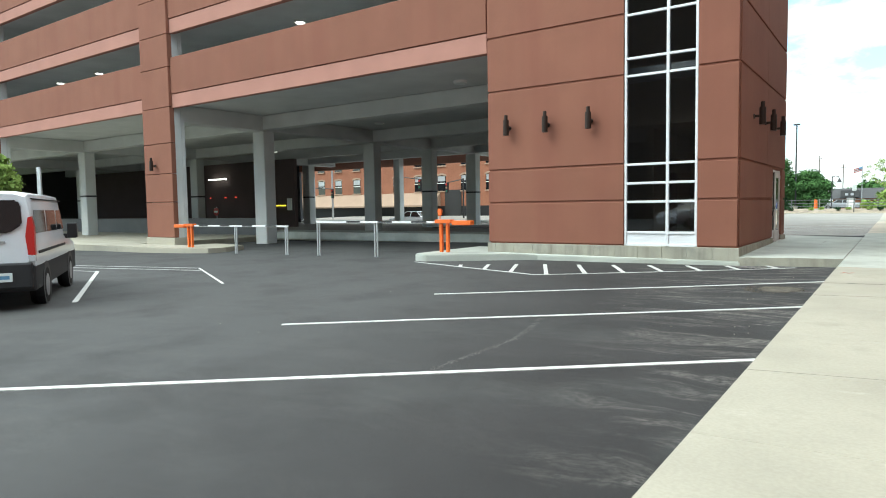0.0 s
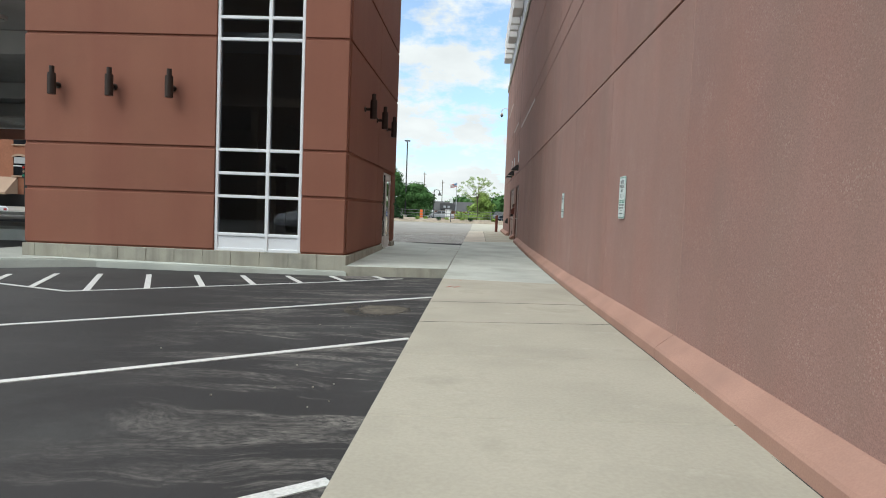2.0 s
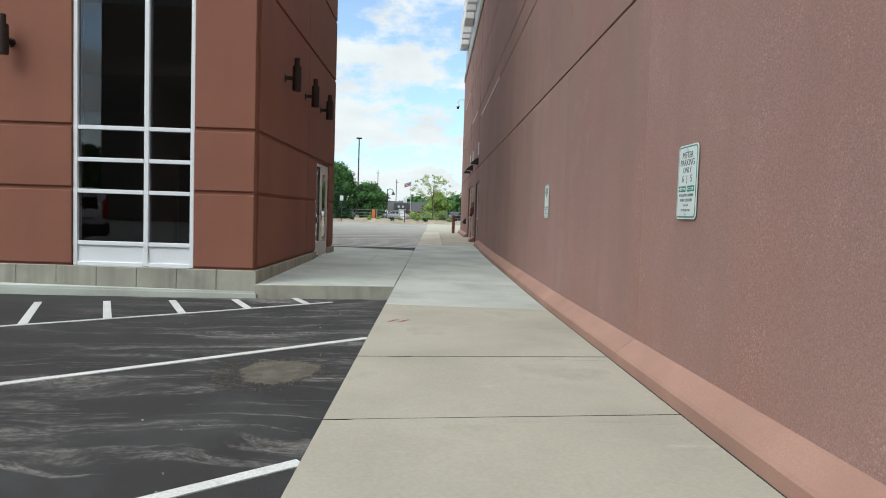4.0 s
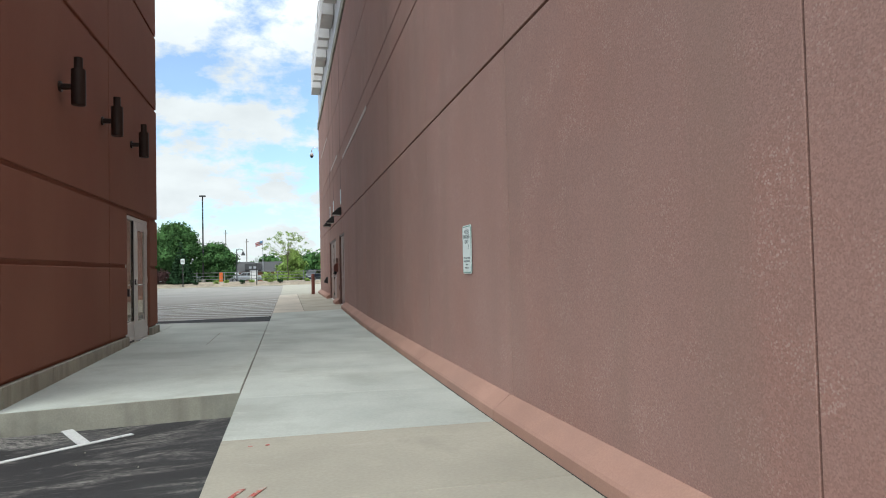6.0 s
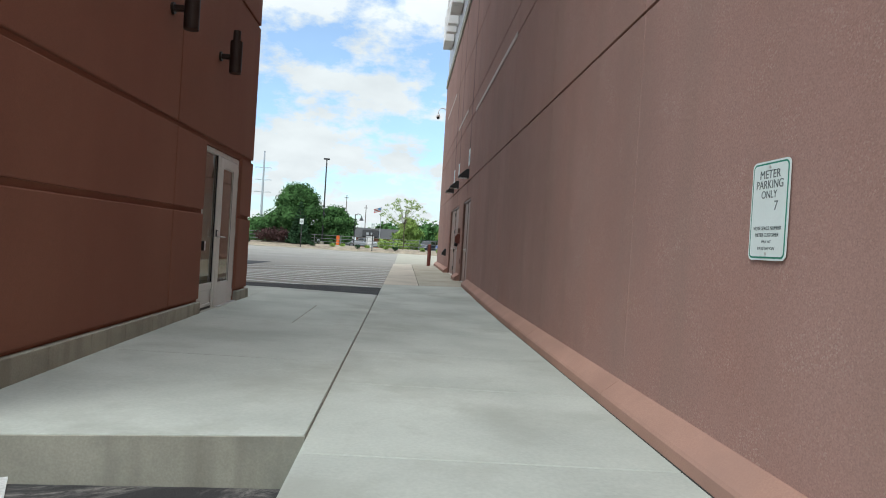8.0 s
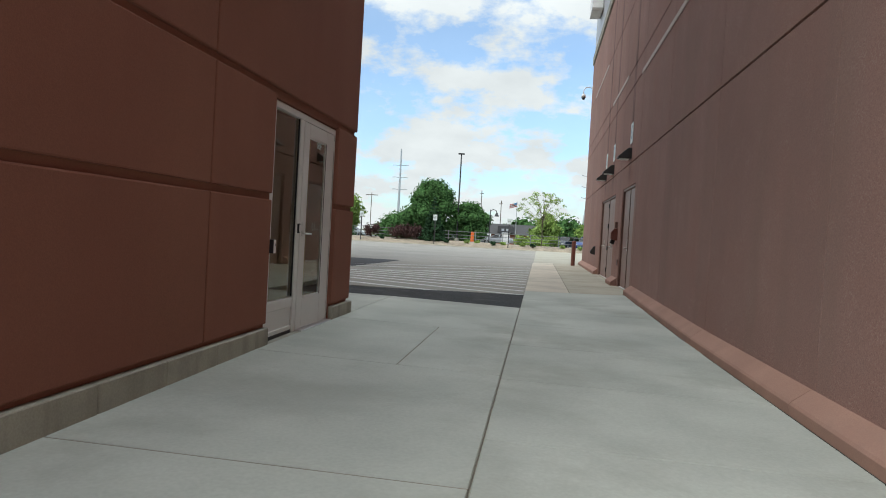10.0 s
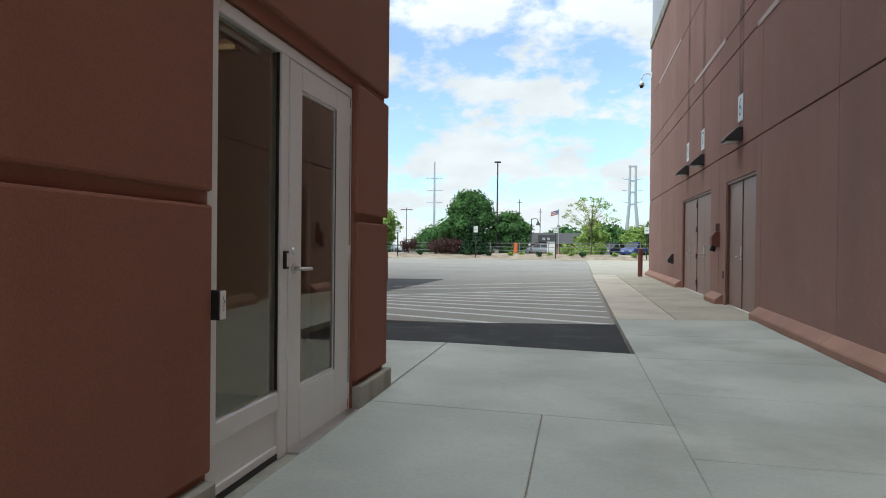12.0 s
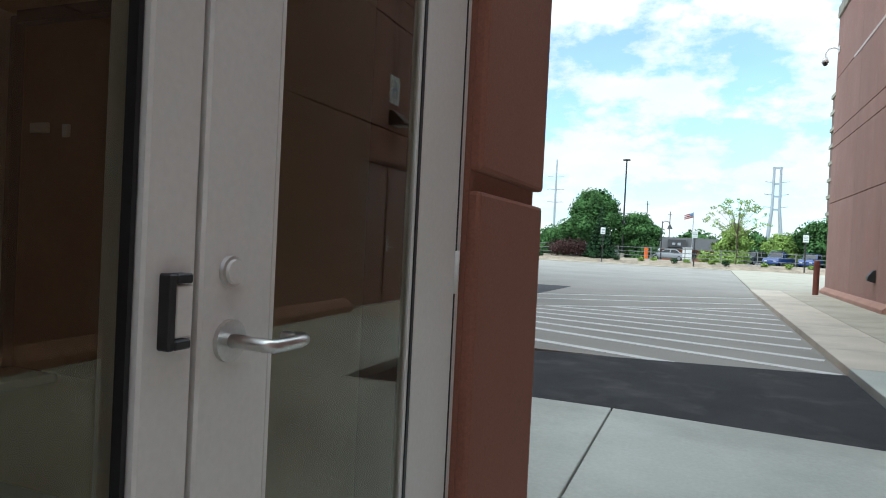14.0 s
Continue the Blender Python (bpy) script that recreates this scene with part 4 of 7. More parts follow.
FY = TY0 + 0.03
WM = -5.80
BARS = [0.53, 1.29, 1.75, 2.215, 4.39, 4.815, 5.87, 7.9, 9.6, WZ1 - 0.05]
part("sill_panel", box(WX0 + 0.05, WM - 0.03, FY + 0.03, FY + 0.07, 0.24, 0.51), M_WHITEFRAME, window_1, "white metal panel under the glass")
part("sill_panel", box(WM + 0.03, WX1 - 0.05, FY + 0.03, FY + 0.07, 0.24, 0.51), M_WHITEFRAME, window_1, "white metal panel under the glass")
for x in (WX0 + 0.012, WX1 - 0.072):
    part("jamb", box(x, x + 0.06, FY, FY + 0.14, 0.20, WZ1, 0.006), M_WHITEFRAME, window_1)
part("mullion", box(WM - 0.035, WM + 0.035, FY, FY + 0.14, 0.205, WZ1, 0.006), M_WHITEFRAME, window_1)
for z in [0.225] + BARS:
    for a, b in ((WX0 + 0.074, WM - 0.037), (WM + 0.037, WX1 - 0.074)):
        part("transom", box(a, b, FY + 0.002, FY + 0.13, z - 0.03, z + 0.03, 0.005), M_WHITEFRAME, window_1)
for z0, z1 in zip(BARS, BARS[1:]):
    for a, b in ((WX0 + 0.07, WM - 0.03), (WM + 0.03, WX1 - 0.07)):
        p = part("pane", box(a, b, FY + 0.05, FY + 0.062, z0 + 0.025, z1 - 0.025), M_WINDOWGLASS, window_1)
        p.visible_shadow = False
# inside of the tower
inside = thing("tower_interior", "dim brown lobby and stairwell behind the glass", "interior", kind="structure")
part("floor", box(TX0 + 0.35, TX1 - 0.13, TY0 + 0.36, TY1 - 0.36, -0.3, 0.02), M_LOBBYF, inside)
part("lining", box(TX0 + 0.35, TX0 + 0.40, TY0 + 0.36, TY1 - 0.36, 0.02, TTOP - 0.2), M_LOBBY, inside)
part("lining", box(TX0 + 0.4, TX1 - 0.36, TY1 - 0.42, TY1 - 0.36, 0.02, TTOP - 0.2), M_LOBBY, inside)
part("lining", box(-7.2, -7.0, 15.4, TY1 - 0.42, 0.02, 3.4), M_LOBBY, inside)
part("ceiling", box(TX0 + 0.4, TX1 - 0.36, 14.6, TY1 - 0.42, 3.4, 3.6), M_LOBBY, inside)
part("landing", box(TX0 + 0.4, TX1 - 0.36, TY0 + 0.9, 14.4, 4.55, 4.75), M_GCONC, inside)
part("landing", box(TX0 + 0.4, TX1 - 0.36, TY0 + 0.9, 14.4, 8.2, 8.4), M_GCONC, inside)

# ---- glass door with its side light ----
DX = TX1 - 0.06
door_1 = thing("door_1", "glazed aluminium door with a steel lever handle and a side light", "door", kind="structure")
part("frame_jamb", box(DX - 0.06, DX + 0.016, DY0 + 0.02, 17.455, 0.047, DTOP, 0.004), M_ALU, door_1)
part("frame_jamb", box(DX - 0.06, DX + 0.016, 19.046, DY1 - 0.005, 0.047, DTOP, 0.004), M_ALU, door_1)
part("frame_head", box(DX - 0.06, DX + 0.016, 17.457, 19.044, DTOP - 0.06, DTOP, 0.004), M_ALU, door_1)
part("mullion", box(DX - 0.06, DX + 0.016, 18.046, 18.130, 0.047, DTOP - 0.062, 0.004), M_ALU, door_1)
bm = bmesh.new()
add_box(bm, DX - 0.05, DX + 0.010, 17.457, 18.044, 0.30, 0.39, 0.004)
add_box(bm, DX - 0.05, DX + 0.010, 17.457, 18.044, 0.080, 0.12, 0.004)
part("side_light_rail", bm, M_ALU, door_1)
# the shadow in the gap under the side light is a solid black bar
part("sill_gap_shade", box(DX - 0.045, DX + 0.006, 17.457, 18.044, 0.0465, 0.0795), M_BLACK, door_1, "black strip for the shadow gap under the side light")
part("kick_panel", box(DX - 0.03, DX - 0.004, 17.457, 18.043, 0.12, 0.30), M_ALU, door_1)
part("side_light_pane", box(DX - 0.026, DX - 0.014, 17.450, 18.048, 0.38, DTOP - 0.055), M_GLASS, door_1).visible_shadow = False
LY0, LY1, LZ1 = 18.136, 19.040, DTOP - 0.068
leaf = part("door_leaf", box(DX - 0.02, DX + 0.020, LY0, LY0 + 0.145, 0.03, LZ1, 0.004), M_ALU, door_1)
part("stile", box(DX - 0.02, DX + 0.020, LY1 - 0.242, LY1, 0.03, LZ1, 0.004), M_ALU, leaf)
part("top_rail", box(DX - 0.02, DX + 0.020, LY0 + 0.147, LY1 - 0.244, LZ1 - 0.130, LZ1, 0.004), M_ALU, leaf)
part("bottom_rail", box(DX - 0.02, DX + 0.020, LY0 + 0.147, LY1 - 0.244, 0.03, 0.365, 0.004), M_ALU, leaf)
GY0, GY1, GZ0, GZ1 = LY0 + 0.145, LY1 - 0.242, 0.365, LZ1 - 0.130
bm = bmesh.new()
for a, b, c, d in ((GY0, GY0 + 0.016, GZ0, GZ1), (GY1 - 0.016, GY1, GZ0, GZ1), (GY0 + 0.016, GY1 - 0.016, GZ0, GZ0 + 0.016), (GY0 + 0.016, GY1 - 0.016, GZ1 - 0.016, GZ1)):
    add_box(bm, DX - 0.018, DX + 0.016, a, b, c, d, 0.004)
part("glazing_bead", bm, M_ALU, leaf)
bm = bmesh.new()
add_box(bm, DX + 0.0165, DX + 0.0195, GY1 - 0.013, GY1 - 0.001, GZ0 + 0.004, GZ1 - 0.004)
part("pane_gasket", bm, M_BLACK, leaf, "black rubber gasket of the door pane")
# shade of the gap between leaf and jamb, drawn as a proud black strip
part("hinge_gap_strip", box(DX + 0.004, DX + 0.021, LY1 + 0.0008, LY1 + 0.0052, 0.07, LZ1), M_BLACK, leaf, "black strip put in for the dark gap along the hinge side")
part("door_pane", box(DX - 0.004, DX + 0.008, GY0 + 0.01, GY1 - 0.01, GZ0 + 0.01, GZ1 - 0.01), M_GLASS, leaf).visible_shadow = False
part("threshold", box(DX - 0.06, DX + 0.09, 18.132, DY1 - 0.046, 0.040, 0.064, 0.004), M_STEEL, door_1)
bm = bmesh.new()
add_box(bm, DX - 0.012, DX + 0.004, 18.037, 18.044, 0.40, DTOP - 0.062)
add_box(bm, DX - 0.012, DX + 0.004, 17.458, 17.468, 0.40, DTOP - 0.062)
part("gasket", bm, M_BLACK, door_1, "black rubber gasket of the side light")
# door hardware
lever = part("lever_handle", cyl(0.029, (DX + 0.018, 18.190, 1.012), (DX + 0.027, 18.190, 1.012), 32), M_STEEL, leaf, "satin steel lever handle")
bm = bmesh.new()
tube(bm, [(DX + 0.02, 18.190, 1.012), (DX + 0.060, 18.189, 1.012), (DX + 0.080, 18.190, 1.011), (DX + 0.090, 18.196, 1.010), (DX + 0.092, 18.255, 1.010),
          (DX + 0.088, 18.268, 1.010), (DX + 0.075, 18.274, 1.010), (DX + 0.05, 18.274, 1.010)], 0.0095, 10)
part("grip", bm, M_STEEL, lever, smooth=True)
lock = part("deadlock", cyl(0.023, (DX + 0.018, 18.190, 1.105), (DX + 0.025, 18.190, 1.105), 32, 0.021), M_STEEL, leaf, "round steel lock cover")
part("cylinder_face", cyl(0.017, (DX + 0.024, 18.191, 1.105), (DX + 0.030, 18.191, 1.105), 32, 0.016), M_ALU, lock)
strike = part("electric_strike", box(DX + 0.014, DX + 0.034, 18.071, 18.082, 1.014, 1.106, 0.002), M_BLACK, door_1, "black electric strike housing")
part("strike_arm", box(DX + 0.014, DX + 0.034, 18.082, 18.108, 1.094, 1.106, 0.002), M_BLACK, strike)
part("strike_arm", box(DX + 0.014, DX + 0.034, 18.082, 18.108, 1.014, 1.026, 0.002), M_BLACK, strike)
part("strike_keeper", box(DX + 0.014, DX + 0.031, 18.084, 18.111, 1.028, 1.092, 0.002), M_ALU, strike)
for z in (0.18, 1.08, 1.98):
    bm = cyl(0.007, (DX + 0.022, LY1 + 0.003, z - 0.055), (DX + 0.022, LY1 + 0.003, z + 0.055), 12)
    part("hinge", bm, M_ALU, door_1, smooth=True)

M_PLATE = mat("satin_plate", (0.72, 0.69, 0.66), 0.38, metal=0.15, var=0.04, scale=8, fine=200, fine_var=0.04, bump=0.0)
M_PALETEXT = plain("pale_grey_letter", (0.30, 0.30, 0.31), 0.6)
push = thing("door_push_button", "black box with a white wheelchair push plate on the door frame", "push button")
PB = TX1 + 0.0
part("housing", box(PB - 0.046, PB + 0.034, 17.340, 17.387, 0.836, 0.955, 0.003), M_BLACK, push)
plate = part("push_plate", box(PB + 0.0342, PB + 0.040, 17.342, 17.385, 0.838, 0.953, 0.004, 2), M_PLATE, push)
bm = bmesh.new()
PF = PB + 0.0405
for k in range(12):
    a, b = radians(200 + 23 * k), radians(200 + 23 * (k + 1))
    add_cyl(bm, 0.0011, 0.0011, (PF, 17.3635 + 0.008 * math.cos(a), 0.910 + 0.008 * math.sin(a)), (PF, 17.3635 + 0.008 * math.cos(b), 0.910 + 0.008 * math.sin(b)), 5)
add_cyl(bm, 0.0014, 0.0014, (PF, 17.3625, 0.931), (PF, 17.3645, 0.915), 5)
add_cyl(bm, 0.0014, 0.0014, (PF, 17.3645, 0.915), (PF, 17.3735, 0.913), 5)
add_cyl(bm, 0.0014, 0.0014, (PF, 17.3735, 0.913), (PF, 17.3765, 0.903), 5)
part("wheelchair_symbol", bm, M_GREY, plate)
for k, (w, txt) in enumerate(((0.017, "PUSH"), (0.008, "TO"), (0.017, "OPEN"))):
    lettering("lettering", txt, 0.0058, Matrix.Translation((PF, 17.3635, 0.893 - 0.0085 * k)) @ pose(0, 0, 0, 90, 0, 90), M_PALETEXT, plate, w)

# inner lobby door seen through the side light
lobby_door = thing("lobby_door", "dark brown inner door in a pale frame inside the lobby", "door")
part("frame", box(-6.99, -6.93, 16.55, 16.66, 0.02, 2.25, 0.005), M_LOBBY, lobby_door)
part("frame", box(-6.99, -6.93, 17.60, 17.71, 0.02, 2.25, 0.005), M_LOBBY, lobby_door)
part("leaf", box(-6.985, -6.95, 16.66, 17.60, 0.02, 2.18), M_LOBBYWOOD, lobby_door)
inner = thing("lobby_window_frame", "pale metal frame and sill of an inner opening in the lobby", "window frame")
part("jamb", box(-6.50, -6.37, 19.22, 19.378, 0.536, 2.02, 0.004), M_ALU, inner)
part("glazing_strip", box(-6.355, -6.325, 19.30, 19.376, 0.54, 2.0), M_BLACK, inner)
part("head", box(-6.32, -5.75, 19.30, 19.376, 1.97, 2.02), M_BLACK, inner)
part("sill", box(-6.52, -6.10, 19.14, 19.378, 0.495, 0.534, 0.004), M_WHITE, inner)
part("panel", box(-6.32, -5.75, 19.34, 19.374, 0.54, 1.965), M_LOBBYWOOD, inner)
part("notice", box(-6.25, -6.15, 19.325, 19.339, 1.52, 1.56), M_WHITE, inner, "small white notice")
part("notice", box(-6.06, -6.03, 19.325, 19.339, 1.50, 1.55), M_WHITE, inner, "small white notice")

louvre = thing("louvred_lamp", "small louvred lamp with a warm glow high on the lobby wall", "wall lamp")
part("backing", box(-5.86, -5.20, 19.34, 19.378, 2.56, 2.86), M_LOBBYWOOD, louvre)
part("glow_strip", box(-5.84, -5.24, 19.30, 19.338, 2.565, 2.59), M_WARMLIT, louvre, "warm lit strip")
for k in range(5):
    part("slat", box(-5.85 - 0.02 * k, -5.22 - 0.03 * k, 19.22, 19.338, 2.605 + 0.055 * k, 2.617 + 0.055 * k), M_LOBBY, louvre)


# ---- wall lamps ----
def wall_lamp(m):
    """Up-and-down cylinder lamp; built with its back plate on the plane y = 0, facing -y."""
    t = thing("wall_lamp", "dark bronze cylinder wall lamp on a short arm", "wall lamp", group="tower wall lamps")
    bm = cyl(0.078, (0, -0.20, -0.25), (0, -0.20, 0.165), 24)
    bmesh.ops.bevel(bm, geom=[e for e in bm.edges if abs(e.verts[0].co.z - e.verts[1].co.z) < 1e-4], offset=0.006, segments=2, affect="EDGES")
    body = part("body", bm, M_BRONZE, t, smooth=False)
    part("seam_ring", cyl(0.080, (0, -0.20, -0.02), (0, -0.20, -0.012), 24), M_BRONZE, body)
    part("cap", cyl(0.048, (0, -0.20, 0.165), (0, -0.20, 0.30), 20), M_BRONZE, t)
    part("arm", box(-0.03, 0.03, -0.14, -0.02, -0.07, -0.01, 0.005), M_BRONZE, t)
    part("back_plate", cyl(0.06, (0, -0.025, -0.04), (0, 0.003, -0.04), 20), M_BRONZE, t)
    t.matrix_world = m
    return t


first = wall_lamp(pose(-10.10, TY0, 3.42))
for x in (-8.93, -7.72):
    copy_thing(first, pose(x, TY0, 3.42))
for y in (14.20, 15.93, 17.66):
    copy_thing(first, pose(TX1, y, 3.39, 0, 0, 90))


# ---- meter signs on the long wall ----
def meter_sign(yc, zc, numbers):
    t = thing("meter_parking_sign", "white and green metal meter parking sign bolted to the wall", "sign", group="meter signs")
    M = Matrix.Translation((-0.010, yc, zc)) @ pose(0, 0, 0, 90, 0, -90)
    W, H = 0.305, 0.46

    def rounded(w, h, r, z0, z1):
        bm = bmesh.new()
        pts = []
        for cx, cy, a in ((w / 2 - r, h / 2 - r, 0), (-w / 2 + r, h / 2 - r, 90), (-w / 2 + r, -h / 2 + r, 180), (w / 2 - r, -h / 2 + r, 270)):
            for k in range(6):
                q = radians(a + 18 * k)
                pts.append((cx + r * math.cos(q), cy + r * math.sin(q)))
        add_prism(bm, pts, z0, z1, "z")
        bm.transform(M)
        return bm

    def bar(cx, cy, w, h, z0=0.0062, z1=0.0072):
        bm = box(cx - w / 2, cx + w / 2, cy - h / 2, cy + h / 2, z0, z1)
        bm.transform(M)
        return bm

    plate = part("plate", rounded(W, H, 0.03, 0.0, 0.004), M_SIGN, t)
    part("green_border", rounded(W - 0.018, H - 0.018, 0.026, 0.004, 0.005), M_GREEN, plate)
    part("white_field", rounded(W - 0.034, H - 0.034, 0.020, 0.005, 0.006), M_SIGN, plate)
    L = lambda dx, dy: M @ Matrix.Translation((dx, dy, 0.0068))
    lettering("lettering", "METER", 0.055, L(0, 0.165), M_GREY, plate, 0.165)
    lettering("lettering", "PARKING", 0.055, L(0, 0.118), M_GREY, plate, 0.215)
    lettering("lettering", "ONLY", 0.050, L(0, 0.072), M_GREY, plate, 0.125)
    if len(numbers) == 2:
        lettering("numeral", numbers[0], 0.062, L(-0.062, 0.018), M_GREY, plate)
        lettering("numeral", numbers[1], 0.062, L(0.066, 0.018), M_GREY, plate)
        part("divider", bar(0.0, 0.016, 0.005, 0.055), M_GREY, plate)
        for sx in (-1, 1):
            part("arrow_box", bar(sx * 0.066, -0.043, 0.108, 0.036), M_GREEN, plate)
            bm = prism([(sx * 0.112, -0.043), (sx * 0.092, -0.030), (sx * 0.092, -0.036), (sx * 0.022, -0.036), (sx * 0.022, -0.050), (sx * 0.092, -0.050), (sx * 0.092, -0.056)], 0.0072, 0.0082, "z")
            bm.transform(M)
            part("arrow", bm, M_SIGN, plate)
            part("text_bar", bar(sx * 0.06, -0.043, 0.055, 0.006, 0.0082, 0.0088), M_GREEN, plate)
    else:
        lettering("numeral", numbers[0], 0.062, L(0.060, 0.018), M_GREY, plate)
    for k, (txt, w, h) in enumerate((("NOTE SPACE NUMBER", 0.225, 0.024), ("METER CUSTOMER", 0.19, 0.024), ("PAY AT", 0.075, 0.018), ("PAYSTATION", 0.135, 0.020))):
        lettering("lettering", txt, h, L(0, -0.083 - 0.031 * k), M_GREY, plate, w)
    for dy in (0.20, -0.20):
        bm = cyl(0.007, (0, dy, 0.006), (0, dy, 0.010), 8)
        bm.transform(M)
        part("bolt", bm, M_STEEL, t)
    return t


meter_sign(6.972, 1.366, "65")
meter_sign(11.985, 1.342, "7")


# ---- service doors in the long wall ----
def service_doors(name, y0, y1, top, leaves, label):
    d = thing(name, label, "door", kind="structure")
    part("frame_jamb", box(0.02, 0.14, y0, y0 + 0.05, 0.055, top, 0.004), M_BROWNFRAME, d)
    part("frame_jamb", box(0.02, 0.14, y1 - 0.05, y1, 0.055, top, 0.004), M_BROWNFRAME, d)
    part("frame_head", box(0.02, 0.14, y0 + 0.052, y1 - 0.052, top - 0.05, top, 0.004), M_BROWNFRAME, d)
    w = (y1 - y0 - 0.104) / leaves
    for k in range(leaves):
        a, b = y0 + 0.052 + k * w, y0 + 0.052 + (k + 1) * w
        lf = part("leaf", box(0.06, 0.11, a + 0.003, b - 0.003, 0.075, top - 0.053, 0.003), M_BROWNDOOR, d)
        pairwise = leaves // 2
        right = k % 2 == 0
        hy = b - 0.09 if right else a + 0.09
        if (leaves == 2 and k == 1) or (leaves == 4 and k != 2):
            part("lock_plate", box(0.052, 0.061, hy - 0.04, hy + 0.04, 0.93, 1.17, 0.004), M_STEEL, lf, "steel lever lock plate")
            bm = bmesh.new()
            tube(bm, [(0.055, hy, 0.99), (0.005, hy, 0.99), (-0.005, hy + (0.02 if not right else -0.02), 0.99), (-0.005, hy + (0.12 if not right else -0.12), 0.985)], 0.010, 8)
            part("lever", bm, M_STEEL, lf, smooth=True)
        he = a + 0.012 if right else b - 0.012
        for z in (0.30, 0.95, 1.55, 2.12):
            part("hinge", box(0.045, 0.062, he - 0.018, he + 0.018, z - 0.06, z + 0.06, 0.003), M_BROWNFRAME, lf)
    part("meeting_strip", box(0.048, 0.062, (y0 + y1) / 2 - 0.02, (y0 + y1) / 2 + 0.02, 0.08, top - 0.055), M_BROWNFRAME, d)
    if leaves == 4:
        for z in (0.31, 0.93, 1.57, 2.15):
            part("latch", box(0.030, 0.047, (y0 + y1) / 2 - 0.06, (y0 + y1) / 2 + 0.06, z - 0.06, z + 0.06, 0.004), M_BLACK, d, "small dark square latch")
    part("threshold", box(0.03, 0.13, y0 + 0.05, y1 - 0.05, 0.052, 0.072, 0.003), M_ALU, d)
    part("backing", box(0.14, 0.20, y0 - 0.02, y1 + 0.02, 0.0, top + 0.03), M_JOINT, d)
    return d


service_doors("door_2", DOORS[0][0], DOORS[0][1], DOORS[0][2], 2, "pair of brown-painted steel service doors with lever handles")
service_doors("door_3", DOORS[1][0], DOORS[1][1], DOORS[1][2], 4, "two pairs of brown-painted steel service doors with lever handles")


def hood_lamp(yc):
    t = thing("hood_lamp", "dark sloping hood lamp fixed over the service doors", "wall lamp", group="hood lamps")
    bm = prism([(0.0, 2.98), (0.0, 3.22), (-0.08, 3.22), (-0.29, 3.03), (-0.29, 2.995)], yc - 0.17, yc + 0.17, "y")
    bmesh.ops.bevel(bm, geom=list(bm.edges), offset=0.008, segments=1, affect="EDGES")
    part("hood", bm, M_POLE, t)
    part("diffuser", box(-0.25, -0.05, yc - 0.13, yc + 0.13, 2.972, 2.988), M_SIGN, t)


def number_sign(yc, text):
    t = thing("door_number_plate", "white plate with a blue number high over the service doors", "sign", group="number plates over doors")
    p = part("plate", box(-0.012, 0.0, yc - 0.17, yc + 0.17, 3.34, 3.80, 0.004), M_SIGN, t)
    lettering("numeral", text, 0.44, Matrix.Translation((-0.0135, yc, 3.57)) @ pose(0, 0, 0, 90, 0, -90), M_BLUE, p)


for yc, text in zip(LAMP_YS, "678"):
    hood_lamp(yc)
    number_sign(yc, text)

box_1 = thing("wall_call_box", "dark red-brown call box and hose cabinet on the wall", "call box")
part("upper_box", box(-0.07, 0.0, 28.64, 28.76, 1.47, 1.62, 0.008), M_BROWNFRAME, box_1)
part("lower_box", prism([(0, 1.16), (0, 1.46), (-0.08, 1.45), (-0.15, 1.36), (-0.15, 1.20), (-0.07, 1.16)], 28.61, 28.80, "y"), M_BOLLARD, box_1)
part("plug", cyl(0.055, (-0.09, 28.71, 1.17), (-0.12, 28.71, 1.07), 14), M_BLACK, box_1)
spout = thing("drain_spout", "small dark drain spout sticking out of the wall", "spout")
part("hood", prism([(0, 0.66), (0, 0.94), (-0.05, 0.94), (-0.16, 0.78), (-0.16, 0.70), (-0.05, 0.66)], 34.75, 34.92, "y"), M_POLE, spout)
outlet = thing("wall_outlet", "small brown outlet cover low on the wall", "outlet")
part("cover", box(-0.02, 0.0, 28.22, 28.33, 0.55, 0.70, 0.006), M_BROWNFRAME, outlet)

# dome camera on a gooseneck at the far corner
dome = thing("dome_camera", "pale dome security camera on a gooseneck arm", "security camera")
DZ = 7.75
part("plate", box(-0.03, 0.0, 40.9, 41.1, DZ - 0.1, DZ + 0.1, 0.01), M_WHITE, dome)
bm = bmesh.new()
tube(bm, [(-0.02, 41.0, DZ), (-0.16, 41.0, DZ + 0.06), (-0.30, 41.0, DZ + 0.03), (-0.38, 41.0, DZ - 0.10), (-0.38, 41.0, DZ - 0.25)], 0.022, 10)
part("gooseneck", bm, M_WHITE, dome, smooth=True)
part("housing", cyl(0.11, (-0.38, 41.0, DZ - 0.40), (-0.38, 41.0, DZ - 0.24), 20, 0.06), M_WHITE, dome, smooth=True)
bm = bmesh.new()
bmesh.ops.create_uvsphere(bm, u_segments=16, v_segments=8, radius=0.075, matrix=Matrix.Translation((-0.38, 41.0, DZ - 0.43)))
part("dome", bm, M_BLACK, dome, smooth=True)


def bollard(x, y, z0, h):
    t = thing("bollard", "round red-brown painted steel bollard", "bollard", group="bollards")
    part("post", cyl(0.085, (x, y, z0), (x, y, z0 + h), 20), M_BOLLARD, t, smooth=False)
    bm = bmesh.new()
    bmesh.ops.create_uvsphere(bm, u_segments=16, v_segments=8, radius=0.084, matrix=Matrix.Translation((x, y, z0 + h - 0.02)) @ Matrix.Diagonal((1, 1, 0.5, 1)))
    part("cap", bm, M_BOLLARD, t, smooth=True)


